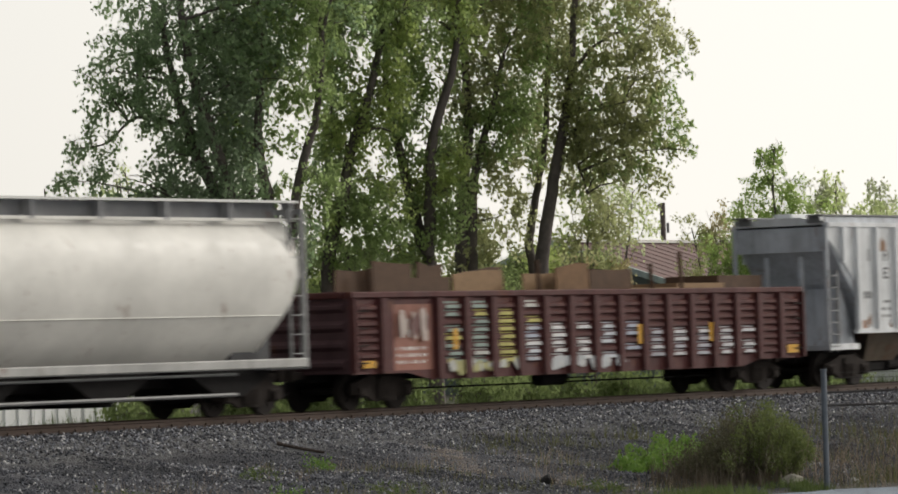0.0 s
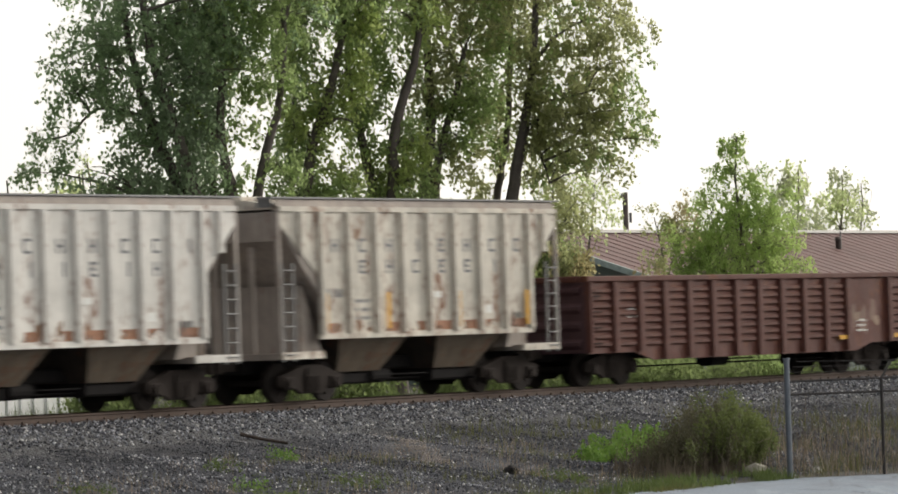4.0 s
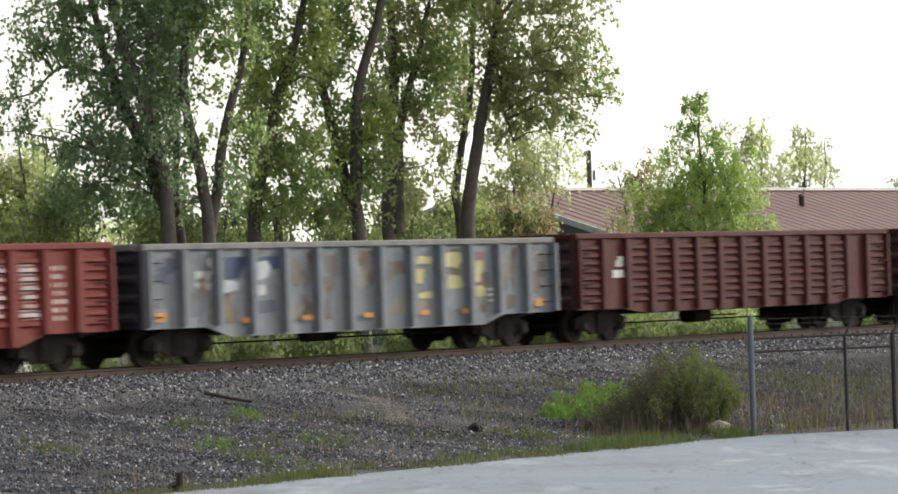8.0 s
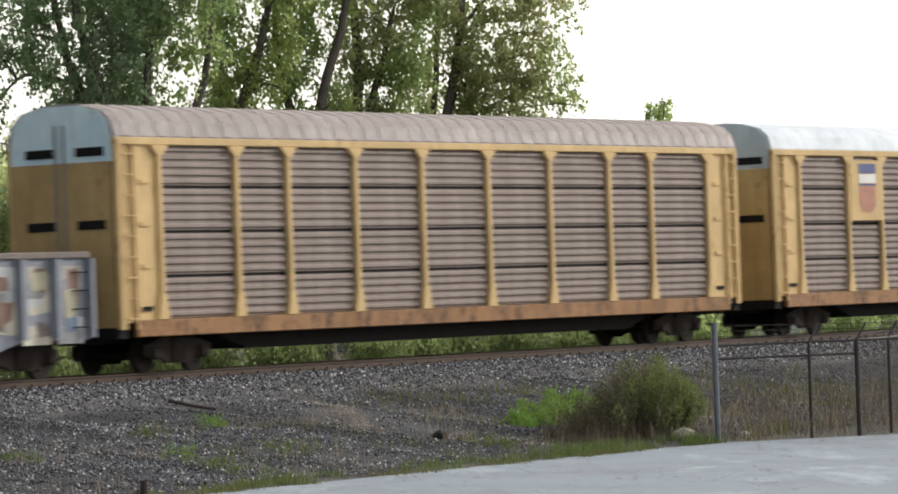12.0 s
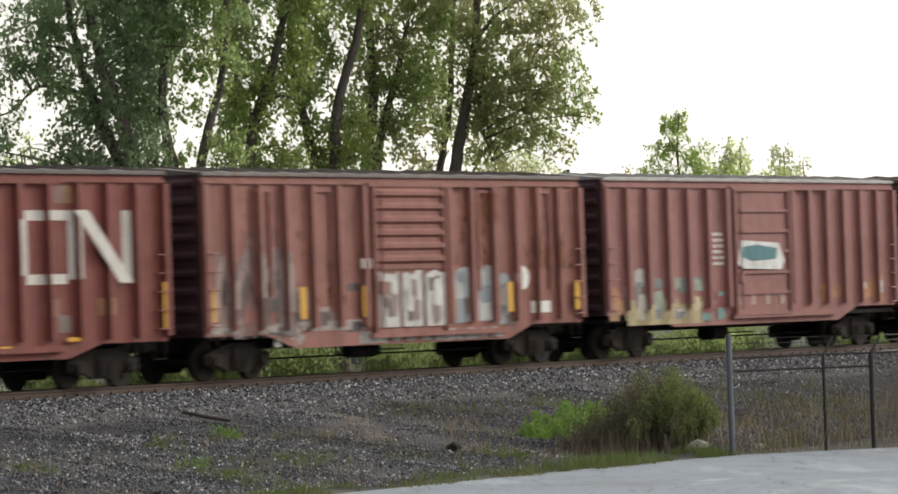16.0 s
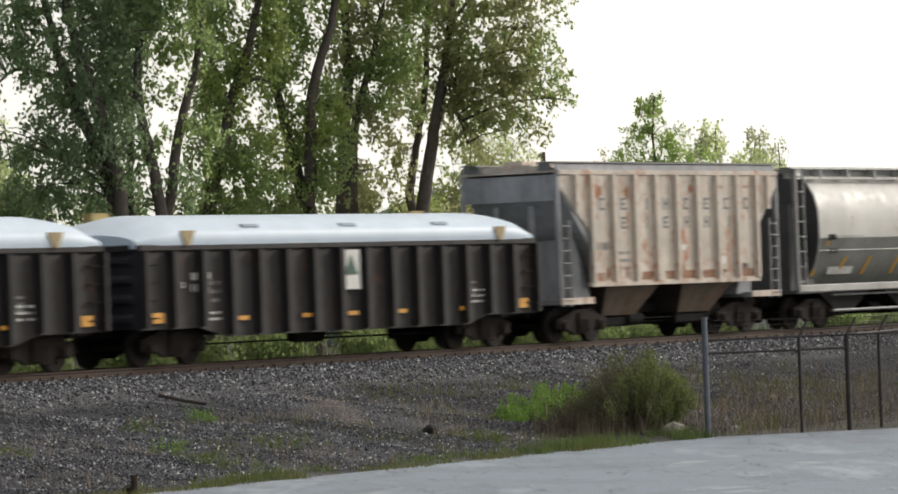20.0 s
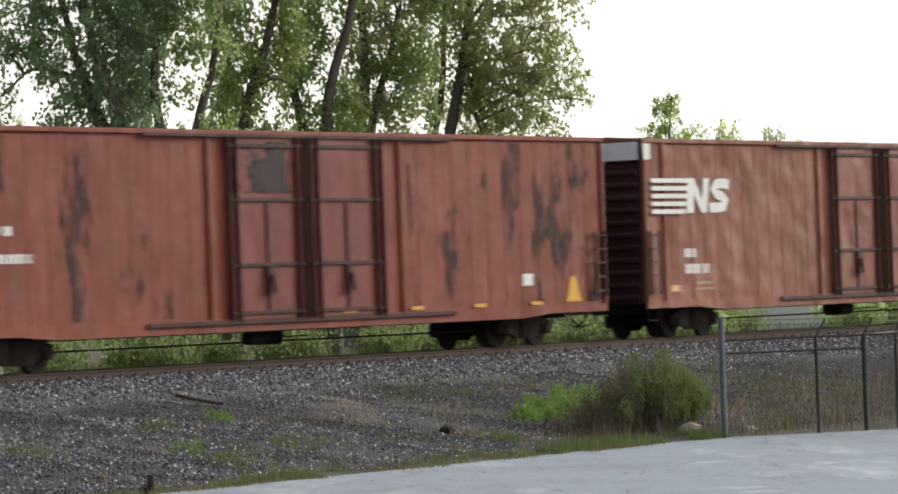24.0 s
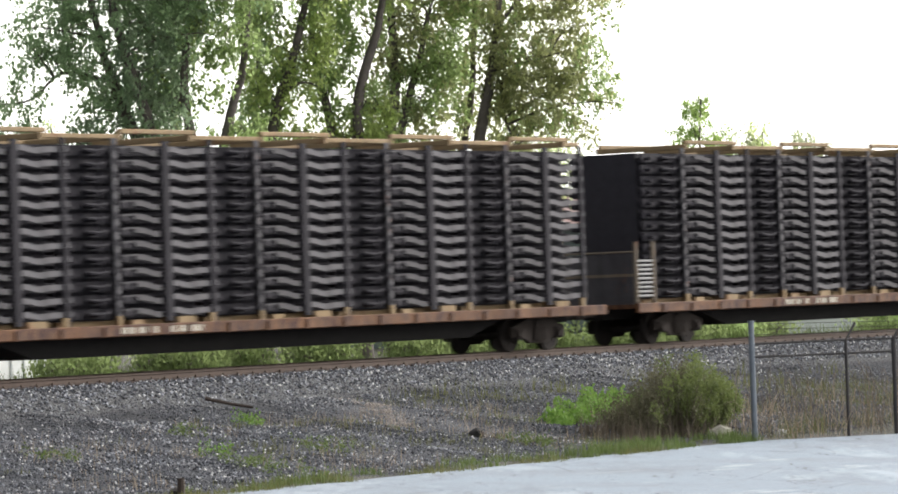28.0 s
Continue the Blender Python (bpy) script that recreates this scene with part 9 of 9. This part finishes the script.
    part("sign", Geo().py([(24.3, 1.1), (25.0, 1.1), (24.75, 1.75), (24.55, 1.75)], -1.54, -1.525), YELLOW, r)
    for x in (14.5, 17.3, 20.0, 22.6):
        decal(r, x, x + 0.5, 1.05, 1.14, YELLOW, y=-1.58, name="reflector")
    part("number_board", Geo().box(22.3, 22.75, -1.535, -1.525, 1.55, 1.85), WHITE, r)
    bars(r, 2.0, 2.6, 1.3, 1, WHITE, h=0.2, seed=164)
    decal(r, 2.3, 2.6, 3.0, 3.2, WHITE, name="marking")
    decal(r, 1.5, 1.9, 1.3, 1.7, YELLOW, name="marking")

    r = high_cube(612.72, (131, 79, 61), "red-brown high boxcar with a white striped emblem", rust=0.02, grime=0.12, warp=0.45, doorrgb=(127, 74, 61), patch=(236, 242, 250))
    for i in range(5):
        part("emblem_stripe", Geo().box(0.32, 2.25 - 0.06 * i, -HW - 0.085, -HW - 0.08, 4.17 - 0.208 * i, 4.29 - 0.208 * i), WHITE, r)
    for pts in ([(2.15, 3.36), (2.3, 4.3), (2.62, 4.3), (2.55, 3.36)], [(2.3, 4.3), (2.62, 4.3), (3.25, 3.36), (2.95, 3.36)], [(2.95, 3.36), (3.1, 4.3), (3.4, 4.3), (3.25, 3.36)]):
        part("emblem", Geo().py(pts, -HW - 0.028, -HW - 0.022), WHITE, r)
    part("emblem", ribbon([(4.45, 4.12), (4.15, 4.17), (3.75, 4.14), (3.6, 4.0), (3.75, 3.88), (4.1, 3.8), (4.3, 3.68), (4.2, 3.54), (3.9, 3.5), (3.4, 3.5)], 0.27, -HW - 0.026), WHITE, r)
    bars(r, 2.05, 2.4, 0.6, 1, WHITE, h=0.24, seed=171)
    bars(r, 2.05, 1.98, 1.4, 1, WHITE, h=0.26, seed=172)
    bars(r, 2.6, 1.5, 0.9, 2, plain("grey_lettering", (180, 160, 150), 0.7), h=0.07, pitch=0.16, seed=173)
    decal(r, 1.3, 1.75, 1.25, 1.42, paint((214, 176, 130), 0.02, 0.2), name="sticker")
    decal(r, 22.1, 23.8, 1.25, 3.72, paint((138, 72, 58), 0.02, 0.15), y=-HW - 0.016, name="repaint_patch")
    part("number_board", Geo().box(23.75, 24.15, -1.56, -1.54, 1.2, 1.6), WHITE, r)
    part("lever_box", Geo().tube([(22.3, -1.6, 1.7), (22.3, -1.6, 1.35), (22.8, -1.6, 1.35), (22.8, -1.6, 1.7)], 0.03, 6), BLACK, r)
    bars(r, 14.6, 4.1, 0.8, 4, plain("grey_lettering", (180, 160, 150), 0.7), y=-1.6, h=0.06, pitch=0.13, seed=174)
    decal(r, 25.2, 25.6, 1.15, 1.3, paint((206, 160, 140), 0.02, 0.2), name="sticker")

    r = high_cube(641.15, (126, 78, 72), "dusty red-brown high boxcar with dented sides and a white tag", rust=0.03, grime=0.15, seams=8, warp=0.7, doorrgb=(119, 70, 64))
    bars(r, 2.1, 2.85, 0.6, 1, WHITE, h=0.24, seed=181)
    bars(r, 2.1, 2.3, 1.5, 1, WHITE, h=0.28, seed=182)
    bars(r, 2.3, 1.85, 0.3, 3, WHITE, h=0.06, pitch=0.11, seed=183)
    bars(r, 3.2, 1.85, 0.3, 2, WHITE, h=0.06, pitch=0.11, seed=184)
    graffiti(r, 19.2, 22.7, 0.75, 1.55, [(214, 214, 214), (150, 130, 126)], 185, y=-HW - 0.06, n=8)
    for k in range(9):
        rk = random.Random(300 + k)
        x, h = 19.35 + 0.38 * k + rk.uniform(-0.1, 0.1), rk.uniform(1.45, 1.95)
        part("tag_stroke", ribbon([(x, rk.uniform(0.8, 1.1)), (x + rk.uniform(0, 0.2), (0.9 + h) / 2), (x + rk.uniform(0.1, 0.3), h), (x + rk.uniform(0.2, 0.4), (1 + h) / 2), (x + rk.uniform(0.2, 0.5), rk.uniform(0.9, 1.3))], rk.uniform(0.07, 0.14), -HW - 0.075), WHITE, r)
    graffiti(r, 18.0, 19.0, 1.2, 1.8, [(206, 204, 202)], 186, n=2)
    part("placard", Geo().box(4.9, 5.55, -1.57, -1.53, 1.55, 1.95), plain("grey_placard", (150, 160, 160), 0.6), r)
    part("tag_ring", Geo().tube([(5.15 + 0.16 * math.cos(a * 0.5236), -1.53, 2.3 + 0.24 * math.sin(a * 0.5236)) for a in range(13)], 0.02, 5), WHITE, r)
    for x, w in ((0.25, 0.9), (4.0, 0.5), (7.7, 0.5), (11.4, 0.5), (14.3, 0.5), (18.1, 0.5), (25.2, 0.7)):
        decal(r, x, x + w, 1.06, 1.17, YELLOW, y=-1.6, name="reflector")
    rnd = random.Random(190)
    for k in range(9):
        x, z = rnd.uniform(4, 9) if k < 6 else rnd.uniform(17, 20), rnd.choice((1.7, 3.55, 3.4))
        part("dent", Geo().tube([(x, -1.53, z), (x + 0.12, -1.545, z - 0.03)], 0.06, 7, 0.02), paint((84, 50, 46), 0.1, 0.3), r)

    frame_flat(669.0, 27.25, "flat car with tall stacks of steel vehicle frames")
    frame_flat(697.8, 27.25, "flat car with tall stacks of steel vehicle frames")


train()


# ---- motion ----
def motions():
    # wheels roll while they pass the view
    for w, k, r, p in WHEELS:
        a, b = max(0, math.ceil((p - 142) / SPEED * FPS)), min(28 * FPS, math.floor((p - 46) / SPEED * FPS))
        if b <= a:
            continue
        step = min(89.0, math.degrees(SPEED / FPS / r))
        rows = [(0.0, pose(k, 0, r))] if a > 0 else []
        rows += [(f / FPS, pose(k, 0, r, 0, -step * (f - a), 0)) for f in range(a, b + 1)]
        if b < 28 * FPS:
            rows.append((28.0, rows[-1][1]))
        walk(w, rows)
    for root, p in CARS:
        walk(root, [(t, pose(p - SPEED * t, 0, 0)) for t in (0.0, 14.0, 28.0)])


motions()
